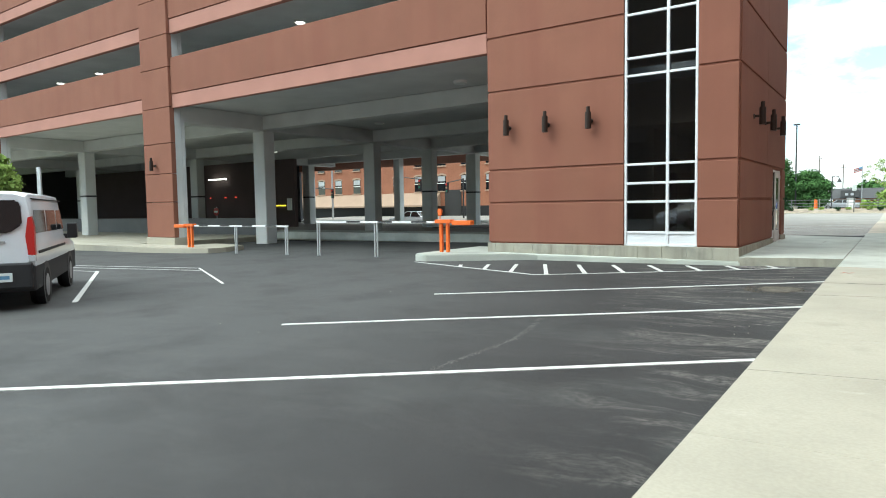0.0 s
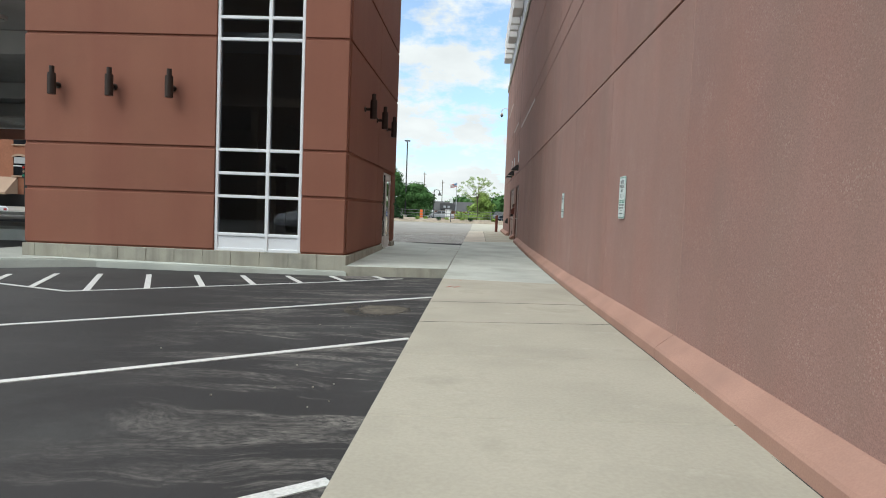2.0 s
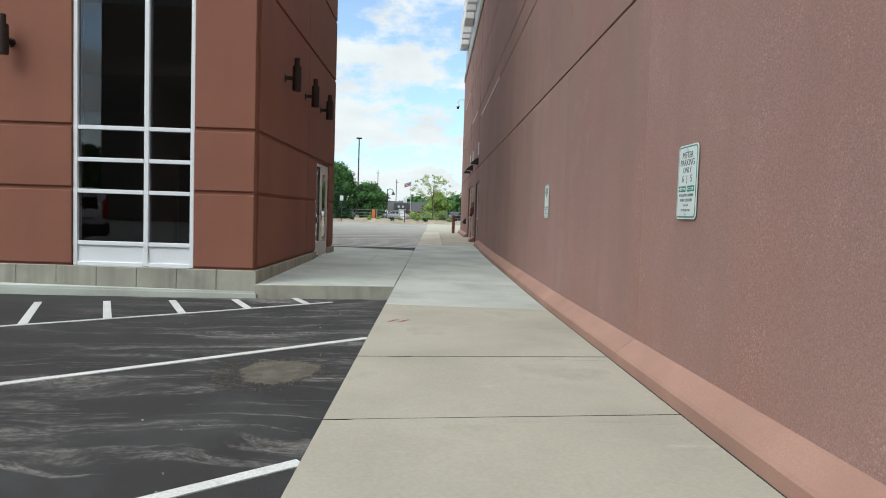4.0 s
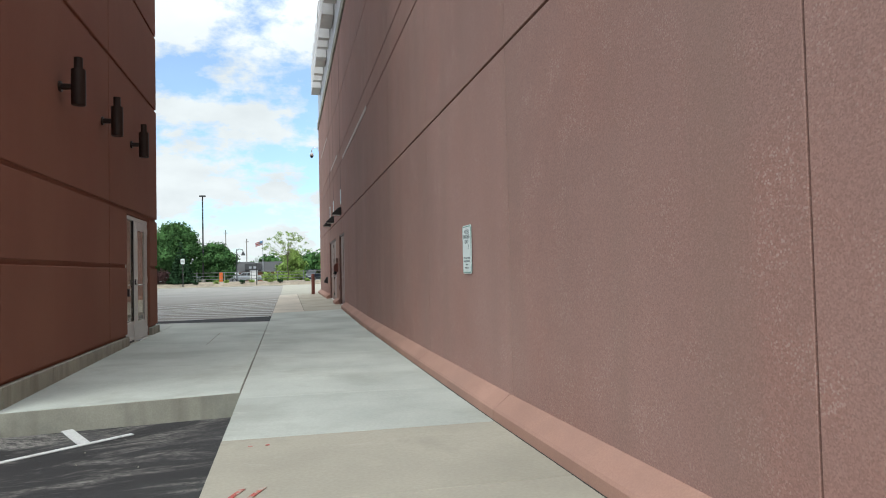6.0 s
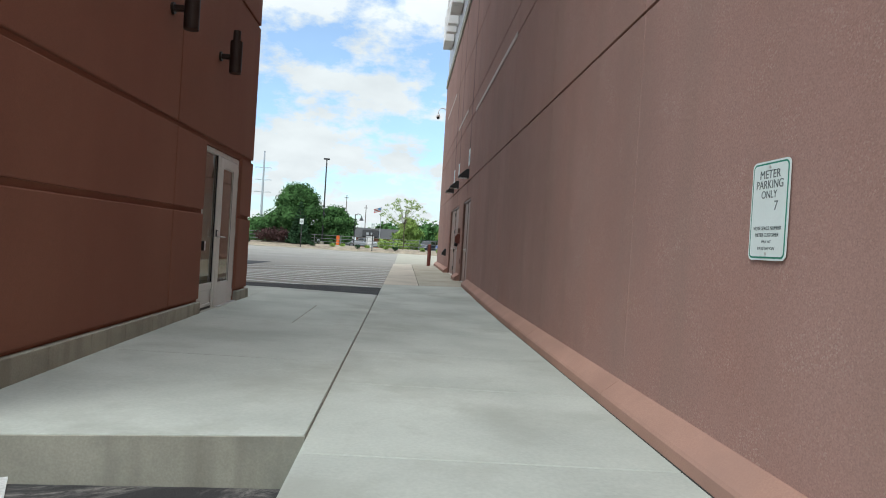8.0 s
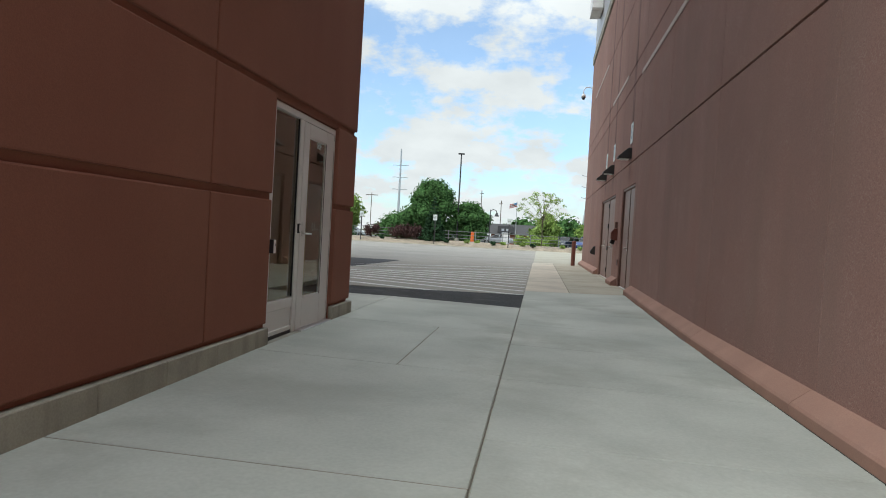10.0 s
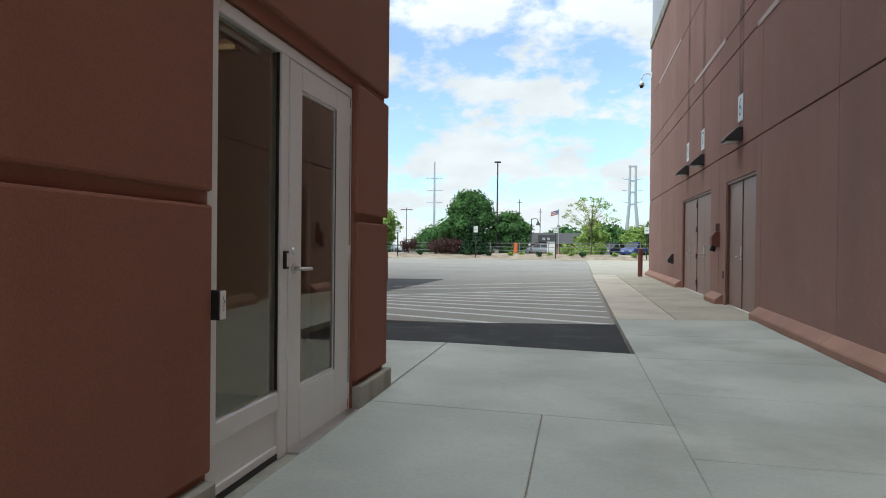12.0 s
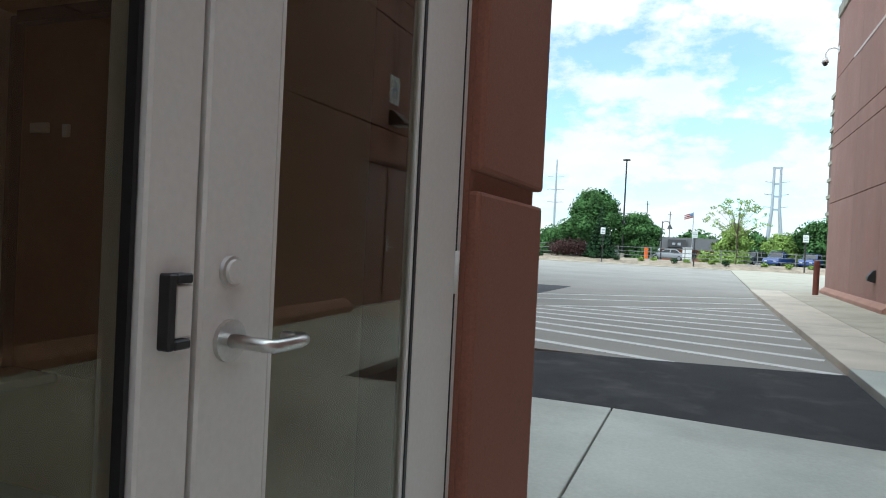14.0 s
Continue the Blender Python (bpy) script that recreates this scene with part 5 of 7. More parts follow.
bollard(-0.46, 39.8, 0.04, 1.02)
bollard(-9.28, 36.7, -0.10, 1.05)

# small marks on the pavement
bm = bmesh.new()
for k in range(2):
    add_prism(bm, [(-2.02 + 0.11 * k, 9.54), (-1.99 + 0.11 * k, 9.54), (-1.91 + 0.11 * k, 9.72), (-1.94 + 0.11 * k, 9.72)], 0.0, walk_z(-1.9, 9.6) + 0.004, "z")
tagged(ob_from("red_marks", bm, M_REDMARK), "two faded red spray marks on the pavement", "marking", kind="structure")
bm = bmesh.new()
for k in range(2):
    add_prism(bm, [(-1.95 + 0.11 * k, 10.60), (-1.92 + 0.11 * k, 10.60), (-1.92 + 0.11 * k, 10.63), (-1.95 + 0.11 * k, 10.63)], 0.0, walk_z(-1.8, 10.6) + 0.004, "z")
tagged(ob_from("red_dots", bm, M_REDMARK), "two faded red spray dots on the pavement", "marking", kind="structure")
bm = bmesh.new()
pts = []
rng = random.Random(4)
for k in range(140):
    a = 2 * math.pi * k / 140
    r = 1 + 0.08 * math.sin(3 * a + 1) + 0.05 * math.sin(7 * a) + rng.uniform(-0.09, 0.07)
    pts.append((-2.745 + 0.29 * r * math.cos(a) - 0.085 * r * math.sin(a), 7.96 + 0.09 * r * math.cos(a) + 0.37 * r * math.sin(a)))
add_prism(bm, pts, -0.02, 0.004, "z")
for v in bm.verts:
    v.co.z += slope(v.co.x, v.co.y)
M_GRAVEL = mat("worn_gravel_patch", (0.106, 0.092, 0.072), 0.95, var=0.35, scale=7, fine=140, fine_var=0.5, bump=0.8, bump_dist=0.004)
tagged(ob_from("gravel_patch", bm, M_GRAVEL), "round worn gravelly patch in the asphalt", "patch", kind="structure")
rng = random.Random(9)
bm = bmesh.new()
for k in range(1000):
    a, r = rng.uniform(0, 6.28), rng.gauss(0.93, 0.16)
    if k % 3 == 0:
        a, r = rng.gauss(3.2, 0.55), rng.gauss(1.45, 0.10)
    x = -2.745 + 0.30 * r * math.cos(a) - 0.085 * r * math.sin(a)
    y, q = 7.96 + 0.09 * r * math.cos(a) + 0.38 * r * math.sin(a), rng.uniform(0.002, 0.0055)
    add_prism(bm, [(x - q, y - q * 0.6), (x + q * 0.8, y - q), (x + q, y + q * 0.7), (x - q * 0.5, y + q)], slope(x, y) - 0.004, slope(x, y) + 0.003 + q * 0.5, "z")
tagged(ob_from("loose_gravel", bm, M_GRAVEL), "loose gravel round the worn patch in the asphalt", "gravel", kind="stuff")
bm = bmesh.new()
for k in range(32):
    x, y = (rng.uniform(-3.3, -2.17), rng.uniform(3.0, 12.0)) if k > 9 else (rng.uniform(-8.5, -2.3), rng.uniform(-1.8, 11.5))
    s = rng.uniform(0.003, 0.008)
    a = rng.uniform(0, 6.28)
    add_prism(bm, [(x + s * math.cos(a + q) * rng.uniform(0.6, 1.3), y + s * math.sin(a + q) * rng.uniform(0.6, 1.3)) for q in (0, 1.3, 2.6, 3.8, 5.0)], slope(x, y) - 0.004, slope(x, y) + 0.008, "z")
tagged(ob_from("litter_chips", bm, M_BASE), "scattered pale chips of stone and litter on the asphalt", "litter", kind="stuff")

bm = bmesh.new()
for k in range(420):
    f = rng.random()
    x = -4.50 - 0.36 * ramp(f, 0.45, 1.0) ** 1.5 + rng.gauss(0, 0.022)
    y = 0.92 + 2.9 * f + rng.gauss(0, 0.02)
    s = rng.uniform(0.004, 0.013)
    a = rng.uniform(0, 6.28)
    add_prism(bm, [(x + s * math.cos(a + q) * rng.uniform(0.5, 1.2), y + 1.8 * s * math.sin(a + q) * rng.uniform(0.5, 1.2)) for q in (0, 1.5, 3.0, 4.6)], slope(x, y) - 0.004, slope(x, y) + 0.0015, "z")
M_SCUFF = mat("chalky_scuff", (0.115, 0.112, 0.106), 0.95, var=0.2, scale=4, fine=120, fine_var=0.3, bump=0.3, bump_dist=0.003, spec=0.2)
tagged(ob_from("scuff_line", bm, M_SCUFF), "pale chalky scuff line dragged over the asphalt", "scuff", kind="stuff")

# ---- parking garage ----
GY, GX0 = 12.55, -76.0
garage = thing("parking_garage", "multi-storey parking garage with red precast spandrels and open decks", "building", kind="structure")
PIERS = [(-28.3, -26.25), (-45.4, -43.35), (-62.5, -60.4)]
DECKS = [(5.55, 6.12, 7.62), (8.62, 9.20, 10.75), (11.75, 12.3, 13.9)]
bays = [(-26.25, -10.85), (-43.35, -28.3), (-60.4, -45.4)]
for a, b in bays:
    for zb, zm, zt in DECKS:
        part("band_panel", box(a + 0.01, b - 0.01, GY + 0.03, GY + 0.25, zb, zm - 0.008, 0.012), M_BAND, garage, "pale pink lower band of the spandrel")
        part("spandrel_panel", box(a + 0.01, b - 0.01, GY, GY + 0.22, zm + 0.008, zt, 0.015), M_PANEL, garage)
for a, b in PIERS:
    zs = [0.10, 1.62, 2.82, 4.1, 5.6, 7.25, 8.6, 10.1, 11.75, 13.9]
    part("core", box(a + 0.1, b - 0.02, GY + 0.125, GY + 0.42, -0.5, 13.8), M_GCONC, garage)
    for z0, z1 in zip(zs, zs[1:]):
        part("pier_panel", box(a, b, GY - 0.10, GY + 0.12, z0 + 0.01, z1 - 0.01, 0.015), M_PANEL, garage)
    part("pier_base", box(a - 0.05, b + 0.05, GY - 0.14, GY + 0.62, -0.5, 0.10, 0.015), M_CONC, garage)
    part("column", box(b - 0.7, b - 0.04, GY + 0.43, GY + 0.62, -0.5, 13.5, 0.02), M_GCONC, garage, "grey concrete column behind the pier")
for z in (5.75, 8.85, 11.95):
    part("deck", box(GX0, -10.95, GY + 0.25, 40.0, z, z + 0.22), M_GCONC, garage)
part("roof_slab", box(GX0, -10.95, GY + 0.25, 40.0, 13.6, 13.8), M_GCONC, garage)
# deep beams under the first deck
for x in (-26.7, -43.9, -61.0):
    part("beam", box(x - 0.35, x + 0.35, GY + 0.3, 39.9, 5.02, 5.74, 0.02), M_GCONC, garage)
for y in (17.7, 25.7, 31.4, 36.8):
    part("beam", box(GX0, -11.0, y - 0.3, y + 0.3, 5.08, 5.73, 0.02), M_GCONC, garage)
    for x in (-26.7, -43.9, -61.0):
        part("column", box(x - 0.42, x + 0.42, y - 0.32, y + 0.32, -0.7, 5.01, 0.03), M_GCONC, garage)
        if x < -30 or y > 30:
            part("column_ring", box(x - 0.43, x + 0.43, y - 0.33, y + 0.33, 2.20, 2.31), M_BLACK, garage)
for x in (-36.0, -46.7, -56):
    part("column", box(x - 0.32, x + 0.32, 39.4, 40.0, -0.7, 5.74, 0.03), M_GCONC, garage)
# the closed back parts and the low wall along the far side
# back, side and inner walls in M_DARK carry the decks' shade as colour
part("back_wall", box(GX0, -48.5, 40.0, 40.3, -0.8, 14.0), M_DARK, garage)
part("back_spandrel", box(-48.5, -10.9, 40.0, 40.3, 4.75, 7.0), M_BAND, garage)
part("back_spandrel", box(-48.5, -10.9, 40.0, 40.3, 8.6, 10.6), M_PANEL, garage)
part("back_spandrel", box(-48.5, -10.9, 40.0, 40.3, 11.6, 13.9), M_PANEL, garage)
part("low_wall", box(-48.5, -27.2, 40.0, 40.25, -0.8, 0.12, 0.02), M_GCONC, garage)
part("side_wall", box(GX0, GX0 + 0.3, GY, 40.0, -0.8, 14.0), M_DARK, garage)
part("side_wall", box(-10.98, -10.84, TY1, 40.0, -0.8, 14.0), M_PANEL, garage)
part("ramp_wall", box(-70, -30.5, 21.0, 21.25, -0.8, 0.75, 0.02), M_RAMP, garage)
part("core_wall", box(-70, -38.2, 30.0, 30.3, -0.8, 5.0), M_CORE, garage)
part("lit_strip", box(-40.95, -39.15, 29.93, 29.98, 1.46, 1.56), M_YELLOWLIT, garage, "yellow lit strip on the core wall")
part("panel", box(-38.98, -38.46, 29.93, 29.98, 1.15, 2.05), M_WHITE, garage, "white panel on the core wall")
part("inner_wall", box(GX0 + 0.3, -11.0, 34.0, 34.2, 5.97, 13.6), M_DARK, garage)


def deck_light(x, y, z, lit):
    t = thing("deck_light", "round lit lamp under the garage deck" if lit else "round unlit lamp under the garage deck", "ceiling lamp", group="garage deck lamps")
    part("body", cyl(0.24, (x, y, z - 0.08), (x, y, z), 16), M_WHITE, t)
    part("diffuser", cyl(0.19, (x, y, z - 0.11), (x, y, z - 0.081), 16), M_LAMPON if lit else M_SIGN, t)


for x, y, z, lit in ((-21.2, 15.2, 8.84, True), (-37.0, 15.2, 8.84, True), (-41.4, 15.2, 8.84, True), (-22.5, 21.5, 5.5, False), (-18.0, 28.5, 5.5, False),
                     (-36.0, 19.5, 5.5, True), (-42.5, 19.5, 5.5, True), (-38.5, 28.5, 5.5, True), (-52.0, 19.5, 5.5, True), (-13.5, 15.2, 5.5, False)):
    deck_light(x, y, z, lit)
strip = thing("daylight_strip", "long lit fluorescent strip deep inside the garage", "ceiling lamp")
part("tube", box(-48.1, -45.9, 29.6, 29.8, 3.70, 3.80), M_LAMPON, strip)
for x in (-48.2, -46.2, -44.9):
    t = thing("exit_lamp", "small red lit exit lamp on the dark garage wall", "exit lamp", group="exit lamps")
    part("lens", box(x - 0.06, x + 0.06, 29.85, 29.78, 2.22, 2.29), M_REDLIT, t)
stop = thing("no_entry_sign", "red octagonal road sign on a thin post in the garage", "road sign")
part("post", cyl(0.03, (-45.6, 28.5, -0.6), (-45.6, 28.5, 1.5), 8), M_GALV, stop)
part("plate", prism([(-45.6 + 0.34 * math.cos(radians(22.5 + 45 * k)), 1.12 + 0.34 * math.sin(radians(22.5 + 45 * k))) for k in range(8)], 28.43, 28.46, "y"), M_RED, stop)
part("text_bar", box(-45.82, -45.38, 28.415, 28.429, 1.05, 1.19), M_SIGN, stop)
copy_thing(first, pose(-27.45, GY - 0.10, 3.22))
post = thing("edge_on_sign", "tall thin grey sign seen edge-on beside the van", "sign")
part("post", cyl(0.03, (-23.4, 6.1, slope(-23.4)), (-23.4, 6.1, 2.6), 8), M_GALV, post)
part("plate", box(-23.52, -23.28, 6.03, 6.06, 1.75, 2.68, 0.01), M_GALV, post)

# kerb island and barrier gates
bm = prism([(-29.5, 12.45), (-29.5, 11.2), (-26.5, 11.0), (-23.6, 11.15), (-22.6, 11.5), (-22.5, 12.2), (-23.2, 13.6), (-25.6, 14.0), (-25.6, 12.6), (-29.5, 12.6)], -0.7, -0.20, "z")
bmesh.ops.bevel(bm, geom=[e for e in bm.edges if all(v.co.z > -0.25 for v in e.verts)], offset=0.03, segments=2, affect="EDGES")
tagged(ob_from("kerb_island", bm, M_CONC), "pale concrete kerb island under the garage pier", "kerb", kind="structure")
sheet("garage_walk", [(-60, 11.0), (-29.5, 11.2), (-29.5, 20.9), (-60, 20.9)], lambda x: -0.22, 0.3, M_CONC, "pale concrete walk along the garage front", "pavement")


def gate(x, y, z0, sgn, length, label):
    """Barrier gate whose arm points along sgn * x."""
    t = thing("barrier_gate", label, "barrier gate", group="barrier gates")
    for dx in (-0.14, 0.14):
        part("post", box(x + dx * 0.8 - 0.045, x + dx * 0.8 + 0.045, y - 0.045, y + 0.045, z0, z0 + 0.85, 0.008), M_ORANGE, t)
    part("hinge_box", box(x - 0.28, x + 0.28, y - 0.10, y + 0.10, z0 + 0.82, z0 + 0.93, 0.012), M_ORANGE, t)
    part("counterweight", box(min(x - sgn * 0.3, x - sgn * 0.95), max(x - sgn * 0.3, x - sgn * 0.95), y - 0.10, y + 0.10, z0 + 0.77, z0 + 0.90, 0.02), M_ORANGE, t)
    arm = part("arm", box(min(x + sgn * 0.28, x + sgn * length), max(x + sgn * 0.28, x + sgn * length), y - 0.028, y + 0.028, z0 + 0.82, z0 + 0.88, 0.006), M_WHITE, t, "white barrier arm with dark bands")
    n = int(length / 1.3)
    for k in range(n):
        c = x + sgn * (0.9 + 1.3 * k)
        part("dark_band", box(c - 0.28, c + 0.28, y - 0.031, y + 0.031, z0 + 0.835, z0 + 0.884), M_POLE, arm)
    for f in (0.50, 0.985):
        c = x + sgn * length * f
        for dy in (-0.05, 0.05):
            part("prop", box(c + dy - 0.022, c + dy + 0.022, y - 0.022, y + 0.022, slope(c), z0 + 0.82, 0.004), M_GALV, t)
    return t


g1 = gate(-11.80, 11.70, -0.05, -1, 5.15, "orange barrier gate with a white arm resting on props")
gate(-24.0, 11.70, -0.20, 1, 5.65, "orange barrier gate with a white arm beside the pier")
lamp_tag = thing("warning_flag", "small orange warning marker above the gate", "marker")
part("stalk", cyl(0.015, (-11.95, 11.70, 0.90), (-11.95, 11.70, 1.02), 8), M_ORANGE, lamp_tag)
part("marker", prism([(-12.00, 1.00), (-11.90, 1.00), (-11.88, 1.14), (-11.92, 1.19), (-11.98, 1.19), (-12.02, 1.14)], 11.67, 11.73, "y"), M_ORANGE, lamp_tag)

# brick street front seen through the garage
brick = thing("brick_street_front", "red brick building with arched sash windows and a tan awning", "building")
BY = 60.0
part("wall", box(-82, -30, BY, BY + 8, -1.2, 10.4), M_BRICK, brick)
part("cornice", box(-82.2, -29.8, BY - 0.3, BY, 9.7, 10.4, 0.03), M_TAN, brick)
part("shop_front", box(-80, -31, BY - 0.06, BY - 0.002, -1.0, 1.3), M_BLACK, brick, "dark shop windows under the awning")
part("awning", prism([(BY - 0.002, 2.95), (BY - 1.7, 1.45), (BY - 1.7, 1.25), (BY - 0.002, 1.35)], -79, -46, "x"), M_TAN, brick)
part("entrance", box(-45.3, -43.0, BY - 0.10, BY - 0.004, -1.0, 3.2), M_POLE, brick, "dark green entrance bay")
for x in (-79.5, -76.3, -73.1, -69.0, -65.9, -62.7, -59.4, -56.0, -52.6, -49.2, -45.8, -42.4, -39.0, -35.6):
    for z in (3.1, 6.1):
        w = part("window", box(x - 0.62, x + 0.62, BY - 0.03, BY - 0.002, z, z + 1.85), M_CARGLASS, brick)
        part("surround", box(x - 0.72, x + 0.72, BY - 0.16, BY - 0.001, z - 0.14, z - 0.002, 0.01), M_TAN, w)
        bm = bmesh.new()
        add_prism(bm, [(x + 0.78 * math.cos(radians(180 - 12 * k)), z + 1.72 + 0.36 * math.sin(radians(180 - 12 * k))) for k in range(16)] + [(x + 0.60, z + 1.78), (x, z + 1.88), (x - 0.60, z + 1.78)], BY - 0.10, BY - 0.031, "y")
        part("arch", bm, M_TAN, w)
        part("sash", box(x - 0.62, x + 0.62, BY - 0.05, BY - 0.031, z + 0.88, z + 0.96), M_WHITE, w)
        part("blind", box(x - 0.55, x + 0.55, BY - 0.036, BY - 0.031, z + 1.15, z + 1.75), M_GALV, w)


def traffic_signal(x, y, z, arm):
    t = thing("traffic_signal", "black traffic signal hung from a dark mast arm", "traffic signal")
    part("mast", cyl(0.10, (x + arm, y, -0.9), (x + arm, y, z + 0.9), 10, 0.07), M_POLE, t)
    part("mast_arm", cyl(0.05, (x + arm, y, z + 0.8), (x, y, z + 0.5), 8), M_POLE, t)
    head = part("head", box(x - 0.16, x + 0.16, y - 0.12, y + 0.10, z - 0.55, z + 0.5, 0.02), M_BLACK, t)
    for k, c in enumerate((M_RED, M_TAN, M_GREEN)):
        part("lens", cyl(0.10, (x, y - 0.125, z + 0.32 - 0.33 * k), (x, y - 0.15, z + 0.32 - 0.33 * k), 12), c, head)


traffic_signal(-41.5, 50.0, 3.6, -2.5)
traffic_signal(-53.0, 49.0, 2.9, -5.0)
traffic_signal(-39.5, 52.0, 3.2, 2.0)
upole = thing("utility_pole", "grey utility pole with a crossarm on the street", "utility pole")
part("pole", cyl(0.13, (-55.0, 51.0, -0.9), (-55.0, 51.0, 9.0), 10, 0.09), M_GALV, upole)
part("crossarm", box(-56.0, -54.0, 50.9, 51.0, 5.9, 6.05), M_BARK, upole)


# ---- vehicles ----
def wheel(parent, x, y, z, r, w, side):
    """A wheel with its axle along y; side +1 or -1 is its outer face."""
    ty = bmesh.new()
    add_cyl(ty, r, r, (x, y - w / 2, z), (x, y + w / 2, z), 28)
    bmesh.ops.bevel(ty, geom=[e for e in ty.edges if abs(e.verts[0].co.y - e.verts[1].co.y) < 1e-5], offset=0.03, segments=2, affect="EDGES")
    wh = part("wheel", ty, M_TYRE, parent)
    part("rim", cyl(r * 0.64, (x, y + side * (w / 2 - 0.02), z), (x, y + side * (w / 2 + 0.006), z), 20, r * 0.58), M_RIM, wh)
    return wh


def loft(sections, material, name, parent, label="", smooth=True, crease=0.0):
    """A body through cross sections; each is x and a list of (y, z) for the right half from the bottom to the roof's middle."""
    bm = bmesh.new()
    rings = []
    for x, half in sections:
        ring = [bm.verts.new((x, y, z)) for y, z in half] + [bm.verts.new((x, -y, z)) for y, z in reversed(half) if y > 1e-6]
        rings.append(ring)
    for a, b in zip(rings, rings[1:]):
        for k in range(len(a)):
            bm.faces.new((a[k], a[(k + 1) % len(a)], b[(k + 1) % len(b)], b[k]))
    bm.faces.new(rings[0])
    bm.faces.new(list(reversed(rings[-1])))
    bmesh.ops.recalc_face_normals(bm, faces=bm.faces[:])
    if crease:
        bm.normal_update()
        for e in bm.edges:
            e.smooth = e.calc_face_angle(0.0) < crease
    return part(name, bm, material, parent, label, smooth)


def car(paint, m, label, style="sedan"):
    t = thing("parked_car", label, "car")
    H = {"sedan": 1.45, "suv": 1.72, "pickup": 1.80}[style]
    W, L, B = 0.92, {"sedan": 4.7, "suv": 4.7, "pickup": 5.6}[style], 0.95 if style == "sedan" else 1.08
    h = L / 2

    def sec(x, belt, roof, wr):
        return (x, [(0.0, 0.28), (W * 0.86, 0.28), (W, 0.42), (W, belt - 0.12), (W * 0.97, belt), (wr, roof - 0.06), (wr * 0.88, roof), (0.0, roof + 0.02)])
    body = loft([sec(-h, B - 0.18, B - 0.10, W * 0.86), sec(-h + 0.12, B - 0.04, B + 0.01, W * 0.9), sec(h - 1.25, B, B + 0.03, W * 0.9), sec(h - 0.2, B - 0.16, B - 0.12, W * 0.84), sec(h, 0.62, 0.66, W * 0.74)],
                paint, "body", t)
    for p in body.data.polygons:
        p.use_smooth = False
    c0, c1, c2, c3 = {"sedan": (-h + 0.75, -h + 1.35, h - 2.1, h - 1.35), "suv": (-h + 0.08, -h + 0.45, h - 1.95, h - 1.25), "pickup": (-0.35, -0.15, h - 2.2, h - 1.5)}[style]
    cab = bmesh.new()
    bot = [cab.verts.new(v) for v in ((c0, W * 0.90, B), (c3, W * 0.90, B), (c3, -W * 0.90, B), (c0, -W * 0.90, B))]
    top = [cab.verts.new(v) for v in ((c1, W * 0.72, H - 0.05), (c2, W * 0.72, H - 0.05), (c2, -W * 0.72, H - 0.05), (c1, -W * 0.72, H - 0.05))]
    for k in range(4):
        cab.faces.new((bot[k], bot[(k + 1) % 4], top[(k + 1) % 4], top[k]))
    cab.faces.new(top)
    cab.faces.new(list(reversed(bot)))
    bmesh.ops.recalc_face_normals(cab, faces=cab.faces[:])
    part("glasshouse", cab, M_CARGLASS, t, "dark window glass")
    part("roof", box(c1 - 0.05, c2 + 0.05, -W * 0.74, W * 0.74, H - 0.06, H, 0.02), paint, t)
    for f in (0.0, 0.5, 1.0):
        xb, xt = c0 + (c3 - c0) * f, c1 + (c2 - c1) * f
        for sy in (-1, 1):
            part("pillar", cyl(0.035, (xb, sy * W * 0.915, B), (xt, sy * W * 0.725, H - 0.03), 6), paint, t)
    for x in (-h + 0.95, h - 0.95):
        for sy in (-1, 1):
            wheel(t, x, sy * (W - 0.10), 0.33, 0.33, 0.22, sy)
    for sy in (-1, 1):
        part("tail_light", box(-h - 0.01, -h + 0.05, sy * W * 0.62 - 0.16, sy * W * 0.62 + 0.16, B - 0.32, B - 0.16, 0.01), M_RED, t)
        part("headlight", box(h - 0.10, h + 0.01, sy * W * 0.58 - 0.16, sy * W * 0.58 + 0.16, 0.56, 0.68, 0.01), M_GLASSWHITE, t)
    t.matrix_world = m
    return t


M_GLASSWHITE = plain("headlight_lens", (0.6, 0.62, 0.64), 0.1)
P_WHITE = mat("white_car_paint", (0.77, 0.81, 0.85), 0.35, var=0.02, fine_var=0.01, bump=0.0, coat=0.6)
P_SILVER = mat("silver_car_paint", (0.42, 0.43, 0.45), 0.35, metal=0.3, var=0.02, fine_var=0.01, bump=0.0, coat=0.6)
P_BLUE = mat("blue_car_paint", (0.012, 0.045, 0.19), 0.3, var=0.02, fine_var=0.01, bump=0.0, coat=0.7)
P_DARK = mat("dark_car_paint", (0.02, 0.025, 0.04), 0.3, var=0.02, fine_var=0.01, bump=0.0, coat=0.7)
M_VANTRIM = mat("grey_van_cladding", (0.018, 0.019, 0.021), 0.6, var=0.05, bump=0.0)


